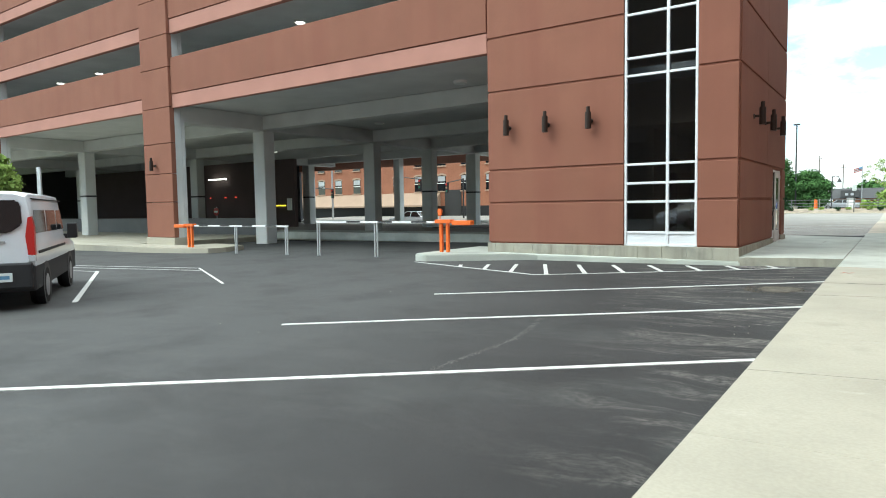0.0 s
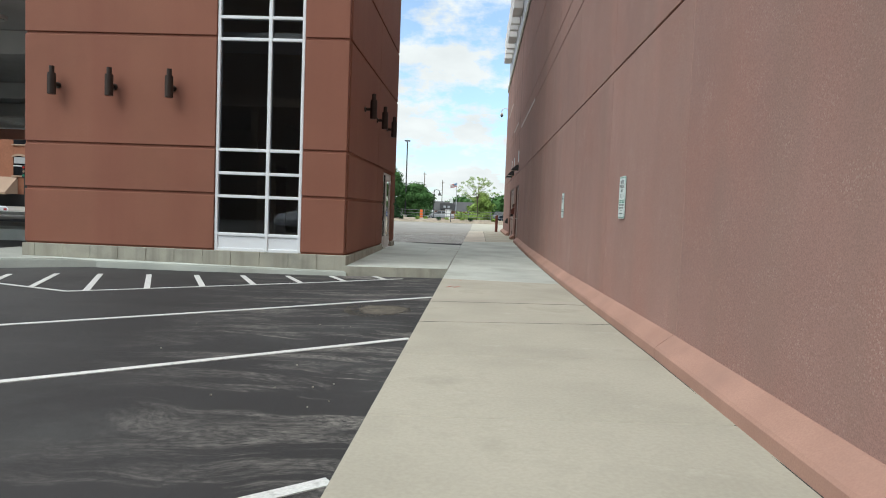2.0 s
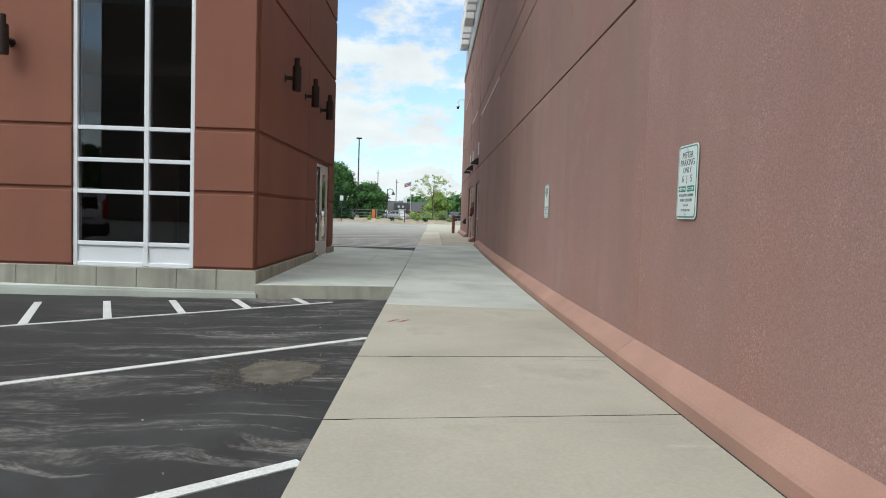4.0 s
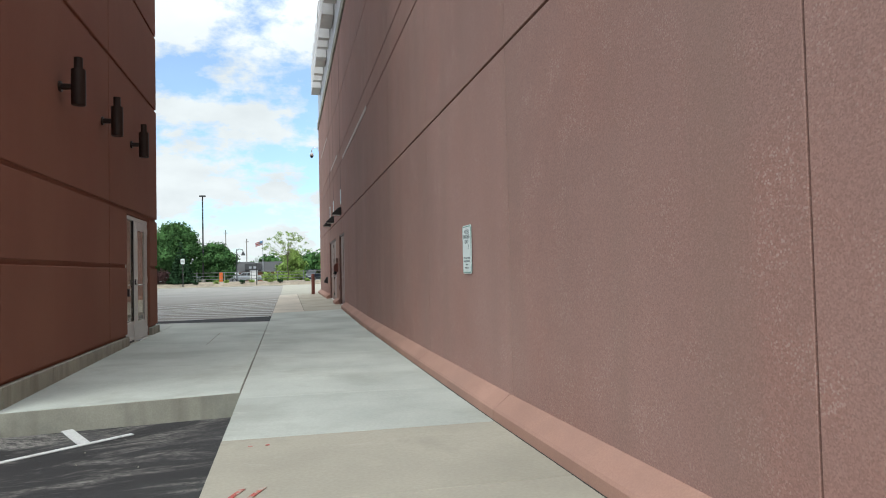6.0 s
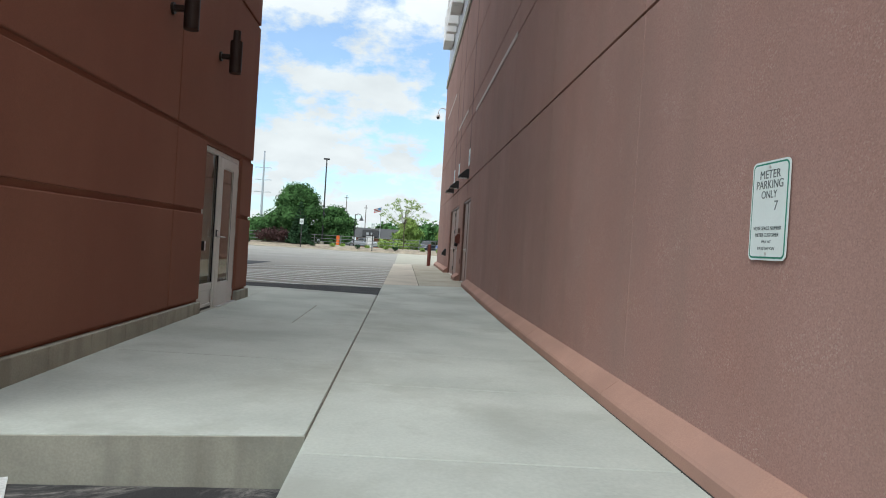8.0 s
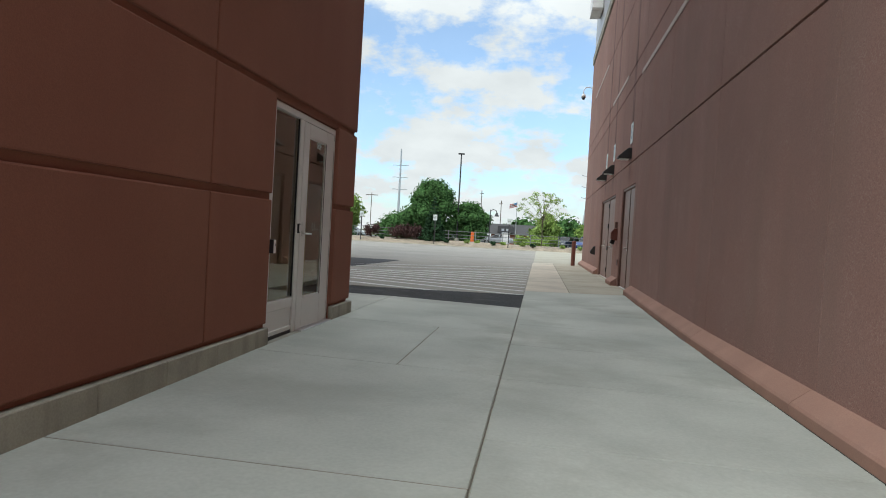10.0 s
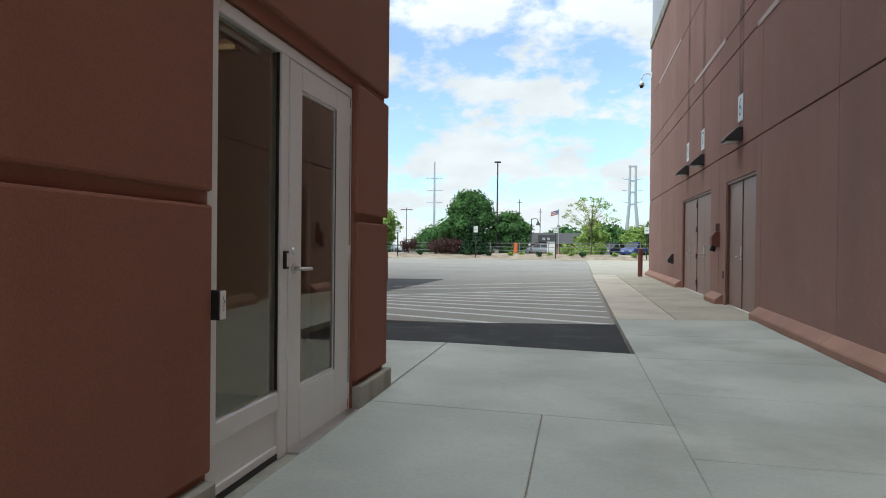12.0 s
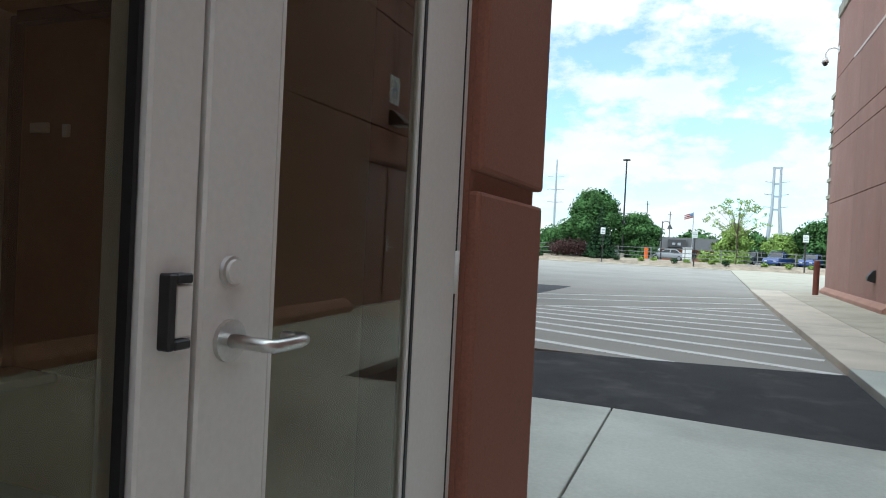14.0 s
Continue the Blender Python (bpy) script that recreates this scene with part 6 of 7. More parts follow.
def van(m):
    t = thing("parked_van", "white passenger van with dark windows and grey lower trim", "van")
    W, L, H = 1.02, 5.53, 2.08
    h = L / 2

    def sec(x, belt, roof, wt, low=0.62):
        return (x, [(0.0, low), (W * 0.97, low), (W, low + 0.12), (W, belt), (W * 0.985, belt + 0.05), (wt, roof - 0.17), (wt * 0.965, roof - 0.06), (wt * 0.80, roof - 0.01), (0.0, roof + 0.03)])
    loft([sec(-h + 0.03, 1.15, H - 0.05, W * 0.93), sec(-h + 0.09, 1.15, H - 0.015, W * 0.95), sec(-h + 0.22, 1.15, H, W * 0.955), sec(0.6, 1.15, H, W * 0.955), sec(h - 1.75, 1.13, H - 0.04, W * 0.90), sec(h - 0.85, 1.05, 1.24, W * 0.84), sec(h - 0.12, 0.92, 1.02, W * 0.74), sec(h, 0.70, 0.86, W * 0.66)],
         P_WHITE, "body", t, crease=radians(30))
    part("lower_cladding", box(-h - 0.02, h - 0.05, -W - 0.004, W + 0.004, 0.36, 0.80, 0.03, 2), M_VANTRIM, t)
    part("rear_bumper", box(-h - 0.10, -h + 0.12, -W + 0.03, W - 0.03, 0.42, 0.85, 0.03, 2), M_VANTRIM, t)
    part("sill_line", box(-1.15, 1.1, W - 0.01, W + 0.012, 0.50, 0.56), M_GALV, t)
    # rear doors: two windows, seam, plate bars, badge bar
    for sy in (-1, 1):
        bm = prism([(sy * 0.05, 1.36), (sy * 0.66, 1.36), (sy * 0.86, 1.50), (sy * 0.85, 1.84), (sy * 0.80, 1.92), (sy * 0.05, 1.92)], -h - 0.005, -h + 0.035, "x")
        bmesh.ops.bevel(bm, geom=[e for e in bm.edges if abs(e.verts[0].co.x - e.verts[1].co.x) > 0.02], offset=0.03, segments=2, affect="EDGES")
        part("rear_window", bm, M_CARGLASS, t, "black tinted rear window")
        yo, yi = sy * (W + 0.012), sy * (W - 0.12)
        bm = prism([(yi + sy * 0.03, 0.98), (yo, 0.98), (yo, 1.45), (yo - sy * 0.03, 1.64), (yi + sy * 0.05, 1.62), (yi, 1.30)], -h - 0.02, -h + 0.13, "x")
        lamp = part("tail_light", bm, M_RED, t, "tall red tail light with a clear lower lens")
        part("clear_lens", box(-h - 0.018, -h + 0.12, min(yo, yi + sy * 0.03), max(yo, yi + sy * 0.03), 0.865, 0.976, 0.012, 2), M_GLASSWHITE, lamp)
        part("side_rub_strip", box(-h + 0.40, 1.0, sy * (W + 0.004) - 0.012, sy * (W + 0.004) + 0.012, 0.98, 1.03, 0.005), M_VANTRIM, t)
        part("roof_gutter", box(-h + 0.25, 0.9, sy * W * 0.955 - 0.012, sy * W * 0.955 + 0.012, H - 0.145, H - 0.125), M_VANTRIM, t)
    part("door_seam", box(-h + 0.005, -h + 0.032, -0.008, 0.008, 0.72, 2.0), M_BLACK, t)
    part("number_plate", box(-h - 0.115, -h - 0.101, -0.70, -0.38, 0.54, 0.69, 0.004), M_SIGN, t)
    part("plate_bar", box(-h - 0.118, -h - 0.116, -0.66, -0.42, 0.585, 0.645), M_BLUE, t)
    bm = cyl(0.09, (-h - 0.004, -0.38, 0.94), (-h + 0.03, -0.38, 0.94), 20)
    bmesh.ops.scale(bm, vec=(1, 1, 0.5), space=Matrix.Translation((0, 0, -0.94)), verts=bm.verts[:])
    part("badge", bm, M_BLACK, t)
    part("lettering_bar", box(-h - 0.002, -h + 0.03, -0.60, -0.38, 1.20, 1.225), M_GALV, t)
    # side windows
    for sy in (-1, 1):
        for a, b in ((-h + 0.28, -1.25), (-1.18, 0.05), (0.12, 1.05)):
            bm = bmesh.new()
            yb, yt = sy * (W + 0.004), sy * (W * 0.945 + 0.012)
            zb, zt = 1.34, 1.84
            q = [(a, yb - sy * 0.02, zb), (b, yb - sy * 0.02, zb), (b - (0.35 if b > 0.5 else 0.02), yt, zt), (a + 0.03, yt, zt)]
            o = [bm.verts.new(v) for v in q]
            i = [bm.verts.new((v[0], v[1] - sy * 0.05, v[2])) for v in q]
            fs = [bm.faces.new(o), bm.faces.new(i)] + [bm.faces.new((o[k], o[(k + 1) % 4], i[(k + 1) % 4], i[k])) for k in range(4)]
            bmesh.ops.recalc_face_normals(bm, faces=fs)
            part("side_window", bm, M_CARGLASS, t)
        mir = part("mirror", box(1.10, 1.28, sy * (W + 0.14) - 0.10, sy * (W + 0.14) + 0.10, 1.12, 1.46, 0.03, 2), M_BLACK, t)
        part("mirror_stalk", box(1.13, 1.24, min(sy * W * 0.97, sy * (W + 0.06)), max(sy * W * 0.97, sy * (W + 0.06)), 1.12, 1.22), M_BLACK, mir)
        for x in (-1.65, 1.65):
            part("wheel_arch", cyl(0.43, (x, sy * (W - 0.12), 0.37), (x, sy * (W + 0.012), 0.37), 28), M_BLACK, t)
            wheel(t, x, sy * (W - 0.11), 0.355, 0.355, 0.25, sy)
    bm = prism([(1.10, 1.16), (1.86, 1.22), (1.10, 1.90)], -W * 0.80, W * 0.80, "y")
    part("windscreen", bm, M_CARGLASS, t)
    t.matrix_world = m
    return t


van_dir = math.degrees(math.atan2(1.75, -2.85))
vx, vy = (-12.88 - 15.74) / 2, (1.46 + 3.2) / 2
off = Vector((math.cos(radians(van_dir + 90)), math.sin(radians(van_dir + 90)), 0)) * 0.92
v_ob = van(pose(0, 0, 0))
v_ob.matrix_world = pose(vx + 0.90 * off.x, vy + 0.90 * off.y, slope(vx), 0, 0, van_dir) @ Matrix.Diagonal((0.90, 0.90, 0.90, 1))


# ---- plants ----
def crown(name, parent, material, clumps, leaf, count, seed, squash=1.0):
    """Many small leaves round a set of clumps (centre, radius): an uneven outline with gaps."""
    rs = np.random.RandomState(seed)
    vol = np.array([r ** 2 for _, r in clumps])
    pick = rs.choice(len(clumps), count, p=vol / vol.sum())
    cen = np.array([c for c, _ in clumps])[pick]
    rad = np.array([r for _, r in clumps])[pick]
    d = rs.normal(size=(count, 3))
    d /= np.linalg.norm(d, axis=1)[:, None]
    p = cen + d * (rad * rs.uniform(0.45, 1.12, count))[:, None] * np.array([1, 1, squash])
    n = d + rs.normal(scale=0.5, size=(count, 3))
    n /= np.linalg.norm(n, axis=1)[:, None]
    a = np.cross(n, rs.normal(size=(count, 3)))
    a /= np.linalg.norm(a, axis=1)[:, None]
    b = np.cross(n, a)
    s = leaf * rs.uniform(0.5, 1.4, count)[:, None]
    quad = np.stack([p - a * s, p - b * s * 0.6, p + a * s, p + b * s * 0.6], 1).reshape(-1, 3)
    me = bpy.data.meshes.new(name)
    me.from_pydata(quad.tolist(), [], np.arange(count * 4).reshape(-1, 4).tolist())
    me.materials.append(material)
    ob = new(name, me)
    ob.parent = parent
    return ob


def tree(x, y, z0, height, width, material, label, seed, leaf=0.16, count=5000, trunk=0.16, open_crown=False, category="tree", base_frac=0.25):
    t = thing("tree", label, category)
    rs = random.Random(seed)
    bm = bmesh.new()
    zb = z0 + height * base_frac
    tube(bm, [(x, y, z0), (x + 0.05, y, (z0 + zb) / 2), (x, y + 0.05, zb), (x + 0.1, y, z0 + height * 0.7)], trunk, 8)
    part("trunk", bm, M_BARK, t)
    clumps = []
    n = 34 if not open_crown else 64
    for k in range(n):
        a = 2 * math.pi * k / n + rs.uniform(-0.3, 0.3)
        f = rs.uniform(0.04, 1.0) if not open_crown else rs.uniform(0.25, 1.0)
        z = zb + (height - (zb - z0)) * f * 0.86
        env = math.sin(math.pi * min(0.98, 0.22 + 0.70 * f)) ** 0.7
        r = width / 2 * env * (rs.uniform(0.45, 0.82) if not open_crown else rs.uniform(0.3, 1.0))
        c = (x + r * math.cos(a), y + r * math.sin(a), z)
        clumps.append((c, width * (rs.uniform(0.13, 0.19) if not open_crown else rs.uniform(0.035, 0.075))))
        bm = bmesh.new()
        tube(bm, [(x, y, zb + (z - zb) * 0.3), ((x + c[0]) / 2, (y + c[1]) / 2, zb + (z - zb) * 0.7), c], trunk * (0.28 if not open_crown else 0.16), 5)
        part("limb", bm, M_BARK, t)
    if not open_crown:
        clumps += [((x, y, zb + (height - (zb - z0)) * f), width * s) for f, s in ((0.25, 0.30), (0.45, 0.34), (0.65, 0.28), (0.82, 0.17))]
    crown("crown", t, material, clumps, leaf, count, seed, 0.6 if open_crown else 0.9)
    if not open_crown:
        crown("inner_foliage", t, material, [(c, r * 0.72) for c, r in clumps], leaf * 2.4, count // 5, seed + 500, 0.9)
    return t


def spruce(x, y, z0, height, width, seed):
    t = thing("spruce", "dark green young spruce in the planted bed", "spruce")
    part("trunk", cyl(0.07, (x, y, z0), (x, y, z0 + height), 8, 0.01), M_BARK, t)
    clumps = []
    rs = random.Random(seed)
    for k in range(13):
        f = k / 12
        r = width / 2 * (1 - f) + 0.06
        for j in range(7):
            a = 2 * math.pi * j / 7 + k + rs.uniform(-0.2, 0.2)
            clumps.append(((x + r * 0.72 * math.cos(a), y + r * 0.72 * math.sin(a), z0 + 0.12 + f * (height - 0.2)), max(0.10, r * 0.36)))
    crown("needles", t, M_SPRUCE, clumps, 0.10, 5000, seed, 0.5)


def shrub(x, y, z0, w, h, material, label, seed, count=900, leaf=0.07):
    t = thing("shrub", label, "shrub")
    rs = random.Random(seed)
    clumps = [((x + rs.uniform(-0.3, 0.3) * w, y + rs.uniform(-0.25, 0.25) * w, z0 + h * rs.uniform(0.3, 0.72)), h * rs.uniform(0.26, 0.40)) for _ in range(9)]
    for k in range(3):
        bm = bmesh.new()
        tube(bm, [(x, y, z0 - 0.05), (x + 0.1 * (k - 1), y + 0.05, z0 + h * 0.6)], 0.02, 5)
        part("stem", bm, M_BARK, t)
    crown("foliage", t, material, clumps, leaf, count, seed)


# planted bed behind the far lot
bm = bmesh.new()
nx = 60
xs = [-70 + 150 * k / nx for k in range(nx + 1)]
prof = [(60.2, 0.09), (60.35, 0.20), (61.2, 0.40), (62.6, 0.50), (63.8, 0.52), (65.2, -0.4)]
grid = [[bm.verts.new((x, y, z + (0.06 * noise.noise(Vector((x * 0.7, y, 0))) if 0.05 < z else 0))) for y, z in prof] for x in xs]
for a, b in zip(grid, grid[1:]):
    for k in range(len(prof) - 1):
        bm.faces.new((a[k], b[k], b[k + 1], a[k + 1]))
tagged(ob_from("planted_bed", bm, M_MULCH, True), "low bank of brown mulch and dry ground along the far lot", "planting bed", kind="structure")
tagged(ob_from("far_kerb", box(-60, 40, 60.05, 60.22, -0.4, 0.20, 0.02), M_CONC), "pale concrete kerb at the end of the far lot", "kerb", kind="structure")

tree(-15.9, 95, -0.6, 8.6, 8.3, M_LEAF, "large dense round green tree beyond the road", 11, 0.13, 26000, 0.3, base_frac=0.10)
tree(-10.6, 95, -0.6, 6.1, 5.2, M_LEAF, "dark green rounded tree beyond the road", 12, 0.13, 11000, 0.2, base_frac=0.12)
tree(-26.3, 90, -0.6, 7.0, 5.5, M_LEAF2, "bright green tree beyond the road", 13, 0.13, 9000, 0.2)
tree(-1.75, 62.3, 0.5, 4.7, 4.1, M_LEAF2, "slender young tree with a sparse feathery crown in the bed", 14, 0.055, 1700, 0.035, True, base_frac=0.28)
tree(-1.2, 80, -0.3, 4.1, 3.6, M_LEAF2, "small bright green tree beside the road", 15, 0.09, 5000, 0.1, base_frac=0.2)
tree(10.1, 110, -0.4, 6.3, 8.0, M_LEAF, "green roadside tree beyond the parked cars", 16, 0.16, 9000, 0.2, base_frac=0.12)
tree(17.5, 100, -0.4, 5.6, 8.0, M_LEAF, "green roadside tree beyond the parked cars", 17, 0.16, 9000, 0.2, base_frac=0.12)
tree(-22.4, 105, -0.4, 3.6, 7.5, M_LEAF, "low green tree beyond the road", 18, 0.16, 8000, 0.2, base_frac=0.12)
tree(-30.9, 100, -0.4, 3.7, 8.0, M_LEAF, "low green tree beyond the road", 19, 0.16, 8000, 0.2, base_frac=0.12)
tree(6.1, 112, -0.4, 4.2, 6.5, M_LEAF2, "low bright green tree beyond the road", 20, 0.16, 6500, 0.2, base_frac=0.12)
tree(-4.8, 130, -0.3, 4.2, 9.0, M_LEAF, "low green tree behind the low building", 21, 0.3, 2200, 0.2, base_frac=0.12)
tree(3.3, 150, -0.2, 5.0, 12.0, M_LEAF, "distant low green tree", 22, 0.36, 2600, 0.2, base_frac=0.12)
tree(-39.3, 120, -0.3, 6.0, 12.0, M_LEAF, "distant low green tree", 23, 0.36, 2600, 0.2, base_frac=0.12)
tree(20.9, 160, -0.2, 7.0, 14.0, M_LEAF, "distant low green tree", 24, 0.36, 2600, 0.2, base_frac=0.12)
tree(-12.9, 104, -0.4, 4.6, 5.5, M_LEAF, "low green tree beyond the road", 25, 0.16, 6500, 0.2, base_frac=0.08)
spruce(-10.2, 62.3, 0.5, 3.35, 1.95, 31)
for x, w in ((-13.05, 1.2), (-12.5, 1.3), (-11.95, 1.3), (-11.5, 1.1), (-15.1, 1.2)):
    shrub(x, 62.1, 0.44, w, 1.18, M_PURPLE, "dark purple-leaved rounded shrub in the bed", int(100 - x * 3))
for k, (x, y) in enumerate(((-9.2, 61.2), (-7.6, 61.4), (-6.9, 62.3), (-5.6, 61.1), (-4.9, 62.0), (-3.4, 61.5), (-2.6, 61.0), (-0.4, 61.6), (0.9, 61.1), (-14.3, 61.3), (2.2, 61.7))):
    shrub(x + 0.25, y, 0.36, 0.5, 0.38, M_LEAF2 if k % 3 else M_SPRUCE, "small low green shrub in the mulch", 200 + k, 260, 0.05)
shrub(-3.0, 66.5, -0.2, 2.2, 1.5, M_LEAF2, "bright green rounded shrub by the road", 231, 1500, 0.09)
shrub(-1.6, 67.0, -0.2, 2.0, 1.3, M_LEAF2, "bright green rounded shrub by the road", 232, 1500, 0.09)
tree(-31.8, 8.0, -0.4, 4.3, 2.3, M_LEAF2, "bright green young tree beside the garage", 41, 0.09, 4000, 0.07, base_frac=0.3)

# rail fence along the bed
fence = thing("rail_fence", "grey metal rail fence behind the planted bed", "fence")
for k in range(36):
    x = -40 + 2.2 * k
    part("post", box(x - 0.03, x + 0.03, 63.97, 64.03, 0.3, 1.36), M_FENCE, fence)
for z in (0.75, 1.02, 1.30):
    part("rail", box(-40, 37, 63.985, 64.015, z - 0.02, z + 0.02), M_FENCE, fence)


def lot_sign(x, y=60.6):
    t = thing("lot_sign", "small white sign on a dark post by the far lot", "sign", group="far lot signs")
    part("post", box(x - 0.035, x + 0.035, y - 0.035, y + 0.035, 0.1, 2.10), M_POLE, t)
    p = part("plate", box(x - 0.15, x + 0.15, y - 0.055, y - 0.036, 2.03, 2.46, 0.004), M_SIGN, t)
    for k in range(3):
        part("text_bar", box(x - 0.11, x + 0.11, y - 0.058, y - 0.0555, 2.33 - 0.10 * k, 2.355 - 0.10 * k), M_GREY, p)


for x in (-15.55, -9.8, -4.19, 1.87):
    lot_sign(x)

lamp_post = thing("parking_lamp_post", "tall thin dark lamp post with a flat lamp head", "lamp post")
part("base", cyl(0.28, (-12.9, 94, -0.9), (-12.9, 94, 0.0), 14), M_CONC, lamp_post)
part("pole", cyl(0.11, (-12.9, 94, 0.0), (-12.9, 94, 10.6), 10, 0.08), M_POLE, lamp_post)
part("lamp_head", box(-13.3, -12.5, 93.85, 94.15, 10.6, 10.78, 0.04), M_POLE, lamp_post)
lamp_post.location = (0.58, 0, 0.6)

flagpole = thing("flagpole", "pale grey flagpole with a small red, white and blue flag", "flagpole")
part("pole", cyl(0.05, (-5.25, 92, -0.9), (-5.25, 92, 4.95), 8, 0.035), M_GALV, flagpole)
for k, c in enumerate((M_RED, M_SIGN, M_RED, M_SIGN, M_RED)):
    bm = bmesh.new()
    a = [bm.verts.new((-5.28 - 0.22 * j, 92 + 0.05 * math.sin(j * 1.7), 4.85 - 0.10 * k - 0.07 * j)) for j in range(5)]
    b = [bm.verts.new((-5.28 - 0.22 * j, 92 + 0.05 * math.sin(j * 1.7), 4.75 - 0.10 * k - 0.07 * j)) for j in range(5)]
    for j in range(4):
        bm.faces.new((a[j], a[j + 1], b[j + 1], b[j]))
    bmesh.ops.solidify(bm, geom=bm.faces[:], thickness=0.01)
    part("flag_stripe", bm, c, flagpole)
part("flag_canton", prism([(-5.28, 4.86), (-5.62, 4.75), (-5.62, 4.50), (-5.28, 4.60)], 91.90, 91.93, "y"), M_BLUE, flagpole)
flagpole.location = (0.4, 0, 0.5)

street_lamp = thing("street_lamp", "dark street lamp with a hanging lantern", "street lamp")
part("pole", cyl(0.07, (-8.2, 88, -0.9), (-8.2, 88, 3.7), 8, 0.05), M_POLE, street_lamp)
bm = bmesh.new()
tube(bm, [(-8.2, 88, 3.55), (-7.9, 88, 3.75), (-7.55, 88, 3.65), (-7.45, 88, 3.4)], 0.04, 6)
part("bracket", bm, M_POLE, street_lamp)
part("lantern", cyl(0.28, (-7.45, 88, 2.95), (-7.45, 88, 3.4), 12, 0.06), M_POLE, street_lamp)
street_lamp.location = (0.45, 0, 0.45)

pole_a = thing("power_pole", "tall slim steel power pole with insulator arms", "power pole")
part("pole", cyl(0.32, (-33.7, 150, -0.9), (-33.7, 150, 17.8), 10, 0.14), M_PYLON, pole_a)
for z in (9.0, 11.6, 14.2):
    for sx in (-1, 1):
        bm = bmesh.new()
        tube(bm, [(-33.7, 150, z), (-33.7 + sx * 1.3, 150, z + 0.12), (-33.7 + sx * 1.75, 150, z + 0.05)], 0.07, 6)
        part("insulator_arm", bm, M_PYLON, pole_a)
pole_a.location = (1.1, 0, 1.0)
part("footing", cyl(0.5, (-33.7, 150, -2.0), (-33.7, 150, -0.85), 10), M_CONC, pole_a)
pole_b = thing("wooden_pole", "thin dark wooden pole with a crossarm", "power pole")
part("pole", cyl(0.09, (-39.6, 150, -0.9), (-39.6, 150, 8.2), 8, 0.07), M_BARK, pole_b)
part("crossarm", box(-40.9, -38.3, 149.9, 150.1, 7.7, 7.85), M_BARK, pole_b)
pole_b.location = (0.9, 0, 0.8)
for k, (x, h) in enumerate(((-12.3, 8.9), (-8.8, 7.3))):
    pb = thing("wooden_pole", "thin dark wooden pole with a crossarm", "power pole")
    part("pole", cyl(0.08, (x, 125, -0.9), (x, 125, h), 8, 0.06), M_BARK, pb)
    part("crossarm", box(x - 0.35, x + 0.35, 124.95, 125.05, h - 0.55, h - 0.47), M_BARK, pb)

pylon = thing("steel_pylon", "tall pale two-legged steel power pylon with insulators", "pylon")
PX, PY = 8.15, 150.0
for sx in (-1, 1):
    part("leg", cyl(0.42, (PX + sx * 1.55, PY, -0.9), (PX + sx * 0.62, PY, 9.6), 10, 0.30), M_PYLON, pylon)
    part("mast", cyl(0.28, (PX + sx * 0.62, PY, 9.6), (PX + sx * 0.55, PY, 17.4), 10, 0.20), M_PYLON, pylon)
for z in (9.6, 12.0, 14.3, 17.2):
    part("tie", box(PX - 0.85, PX + 0.85, PY - 0.15, PY + 0.15, z - 0.18, z + 0.18), M_PYLON, pylon)
for z in (10.0, 12.3, 14.6):
    for sx in (-1, 1):
        bm = bmesh.new()
        tube(bm, [(PX + sx * 0.7, PY, z), (PX + sx * 1.5, PY, z + 0.05), (PX + sx * 2.0, PY, z + 0.18)], 0.07, 6)
        part("insulator_arm", bm, M_PYLON, pylon)

# low building across the road
low = thing("low_building", "long low building of red brick with a grey roof", "building")
part("wall", box(-9.6, -2.6, 112, 122, -0.9, 1.35), M_BRICK, low)
part("roof", prism([(111.5, 1.35), (122.5, 1.35), (122.5, 2.9), (113.5, 2.9)], -10.2, -2.2, "x"), M_ROOF, low)
part("dormer", box(-8.6, -6.2, 111.4, 113.5, 1.5, 2.6, 0.03), M_ROOF, low)
for x in (-7.8, -7.1):
    part("window", box(x - 0.20, x + 0.20, 111.32, 111.40, 1.80, 2.15), M_GALV, low)
for x in (-9.0, -5.2, -4.0):
    part("window", box(x - 0.4, x + 0.4, 111.93, 112.0, 0.1, 0.95), M_CARGLASS, low)
low.location = (0.3, 0, 0.15)
# tall banded building beyond the corner
slab_bldg = thing("banded_tower_block", "tall brown tower block with pale floor bands", "building")
M_BANDWALL = mat("brown_block_wall", (0.20, 0.14, 0.115), 0.9, var=0.05, scale=0.3, fine=3, fine_var=0.05)
part("wall", box(17.2, 56, 150, 156, -0.9, 31.6), M_BANDWALL, slab_bldg)
for k in range(10):
    part("floor_band", box(16.95, 56.25, 149.75, 156.25, 2.80 + 3.1 * k, 3.42 + 3.1 * k), M_CONC, slab_bldg)
    for j in range(8):
        part("window", box(19.4 + 4.4 * j, 21.6 + 4.4 * j, 149.9, 149.99, 3.9 + 3.1 * k, 5.3 + 3.1 * k), M_CARGLASS, slab_bldg)

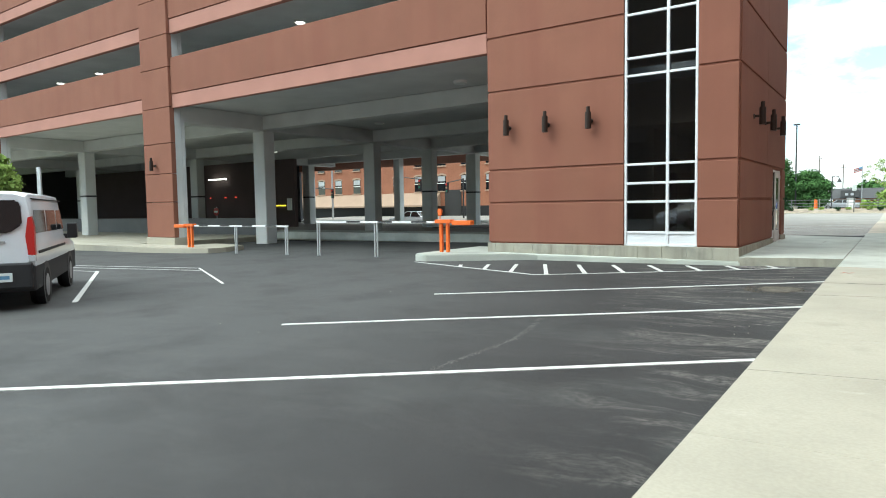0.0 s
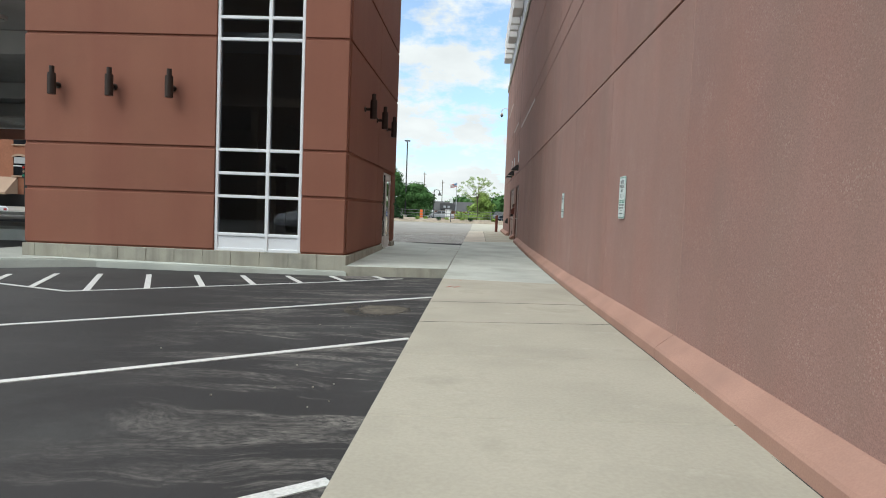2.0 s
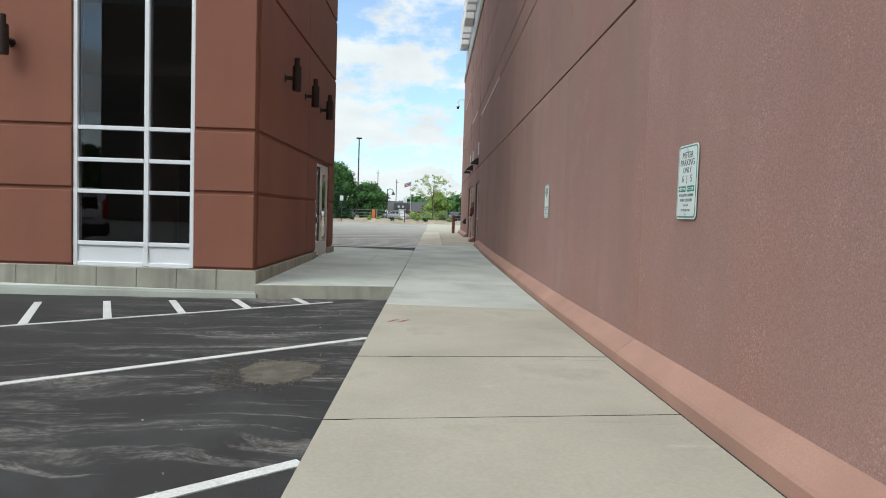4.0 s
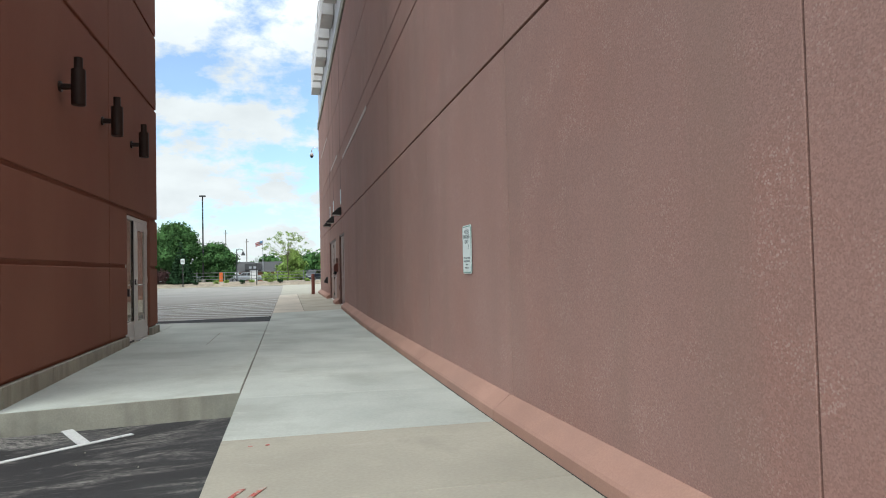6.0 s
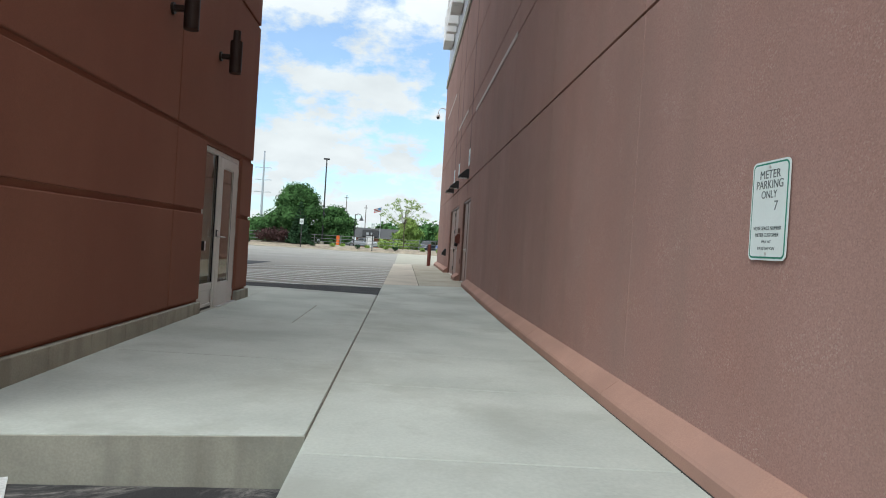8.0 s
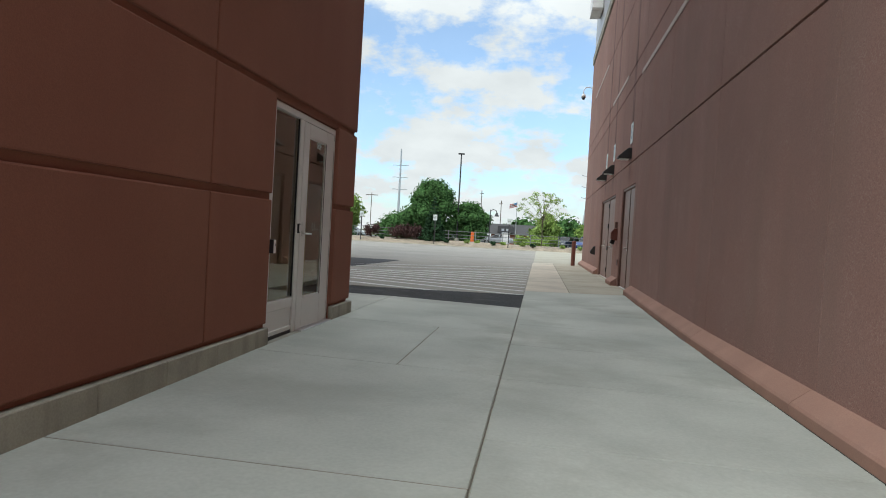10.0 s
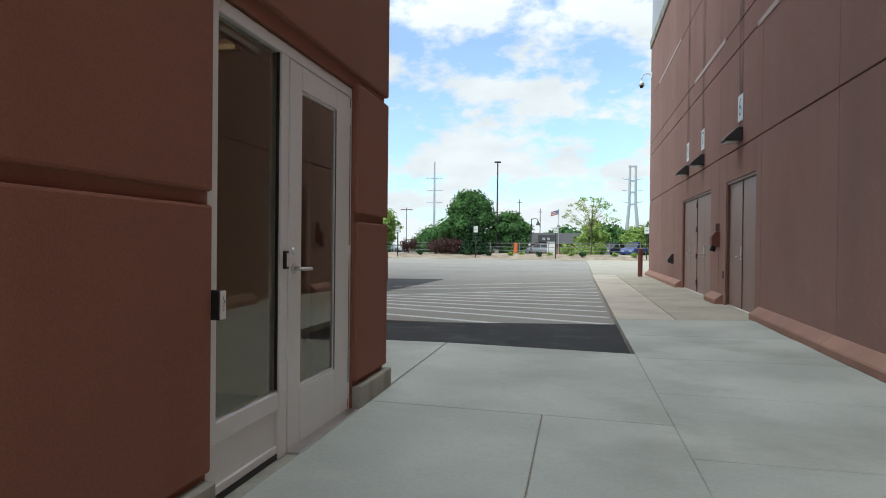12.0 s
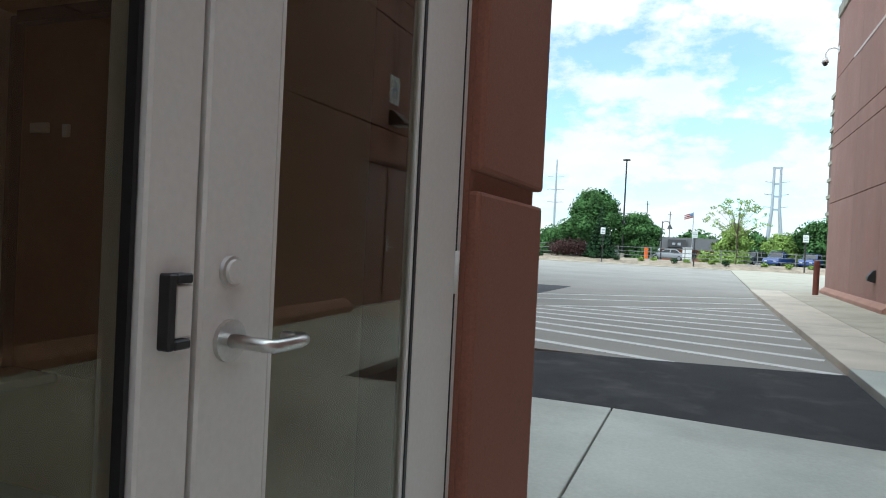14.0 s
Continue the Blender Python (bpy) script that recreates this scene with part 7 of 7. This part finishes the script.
# parked cars across the road
for x, y, z, a, p, st, lb in (
        (1.6, 108.0, -0.10, 240, P_DARK, "suv", "dark parked sport utility car across the road"), (4.4, 106.0, -0.10, 245, P_BLUE, "pickup", "bright blue parked pickup truck"),
        (8.2, 107.5, -0.10, 245, P_BLUE, "suv", "blue parked sport utility car across the road"), (11.6, 108.0, -0.10, 245, P_WHITE, "suv", "white parked sport utility car"),
        (-8.4, 105.0, -0.10, 180, P_SILVER, "sedan", "silver parked sedan across the road"), (-11.0, 108.5, -0.10, 0, P_DARK, "suv", "dark parked sport utility car across the road"),
        (-15.8, 104.0, -0.10, 0, P_WHITE, "sedan", "white parked sedan across the road"), (-22.0, 104.5, -0.10, 180, P_WHITE, "pickup", "white parked pickup truck"),
        (-29.5, 104.0, -0.10, 0, P_WHITE, "sedan", "white parked sedan across the road"), (-39.8, 46.5, -0.62, 180, P_WHITE, "sedan", "white sedan on the street behind the garage")):
    car(p, pose(x + (0.5 if y > 90 else 0.0), y, z, 0, 0, a), lb, st)

# orange barrel and white box by the fence
barrel = thing("orange_marker", "orange traffic marker standing by the fence", "marker")
part("body", cyl(0.16, (-7.5, 66.5, -0.14), (-7.5, 66.5, 1.35), 14, 0.14), M_ORANGE, barrel)
cabinet = thing("utility_cabinet", "white metal utility cabinet standing behind the fence", "cabinet")
part("body", box(-5.05, -4.42, 66.8, 67.3, -0.14, 1.38, 0.02), M_WHITE, cabinet)
part("lid", box(-5.08, -4.39, 66.77, 67.33, 1.38, 1.45, 0.015), M_GALV, cabinet)
part("door", box(-5.0, -4.47, 66.775, 66.795, 0.0, 1.30, 0.004), M_WHITE, cabinet)
wbox = thing("white_notice_box", "small white notice box on a post", "notice box")
part("post", box(-11.23, -11.17, 66.97, 67.03, -0.47, 0.8), M_POLE, wbox)
part("box", box(-11.4, -11.0, 66.9, 67.1, 0.75, 1.25, 0.02), M_WHITE, wbox)
wbox.location = (0.3, 0, 0.32)

# ---- behind the camera: the street front that the tall window mirrors ----
south = thing("south_building", "tall dark brown building across the parking lot behind", "building")
M_SOUTH = mat("south_wall", (0.085, 0.070, 0.066), 0.9, var=0.1, scale=0.2, fine=2, fine_var=0.1, bump=0.0)
part("wall", box(-38.4, 30, -62, -50, -0.9, 26.0), M_SOUTH, south)
part("upper_wall", box(-22, 6, -60, -50.5, 26.0, 28.5), M_SOUTH, south)
part("canopy", box(-16, 3, -50, -48.8, 17.2, 18.0), M_CONC, south)
for k in range(7):
    part("aerial", cyl(0.10, (-12 + 1.1 * k, -54, 28.4), (-12 + 1.1 * k, -54, 30.6 + 0.8 * (k % 3)), 6), M_POLE, south)
for k in range(7):
    tree(-42.5 - 5.6 * k, -55 - 1.5 * (k % 3), -0.5, 9.0 + 0.7 * math.sin(2.1 * k), 8.5, M_LEAF, "dark green tree across the parking lot behind", 60 + k, 0.3, 2600, 0.25, base_frac=0.15)
car(P_WHITE, pose(-10.8, -11.5, slope(-10.8), 0, 0, 128), "white parked sport utility car in the near lot", "suv")
car(P_SILVER, pose(-7.5, -16.0, slope(-7.5), 0, 0, 128), "silver parked sedan in the near lot", "sedan")
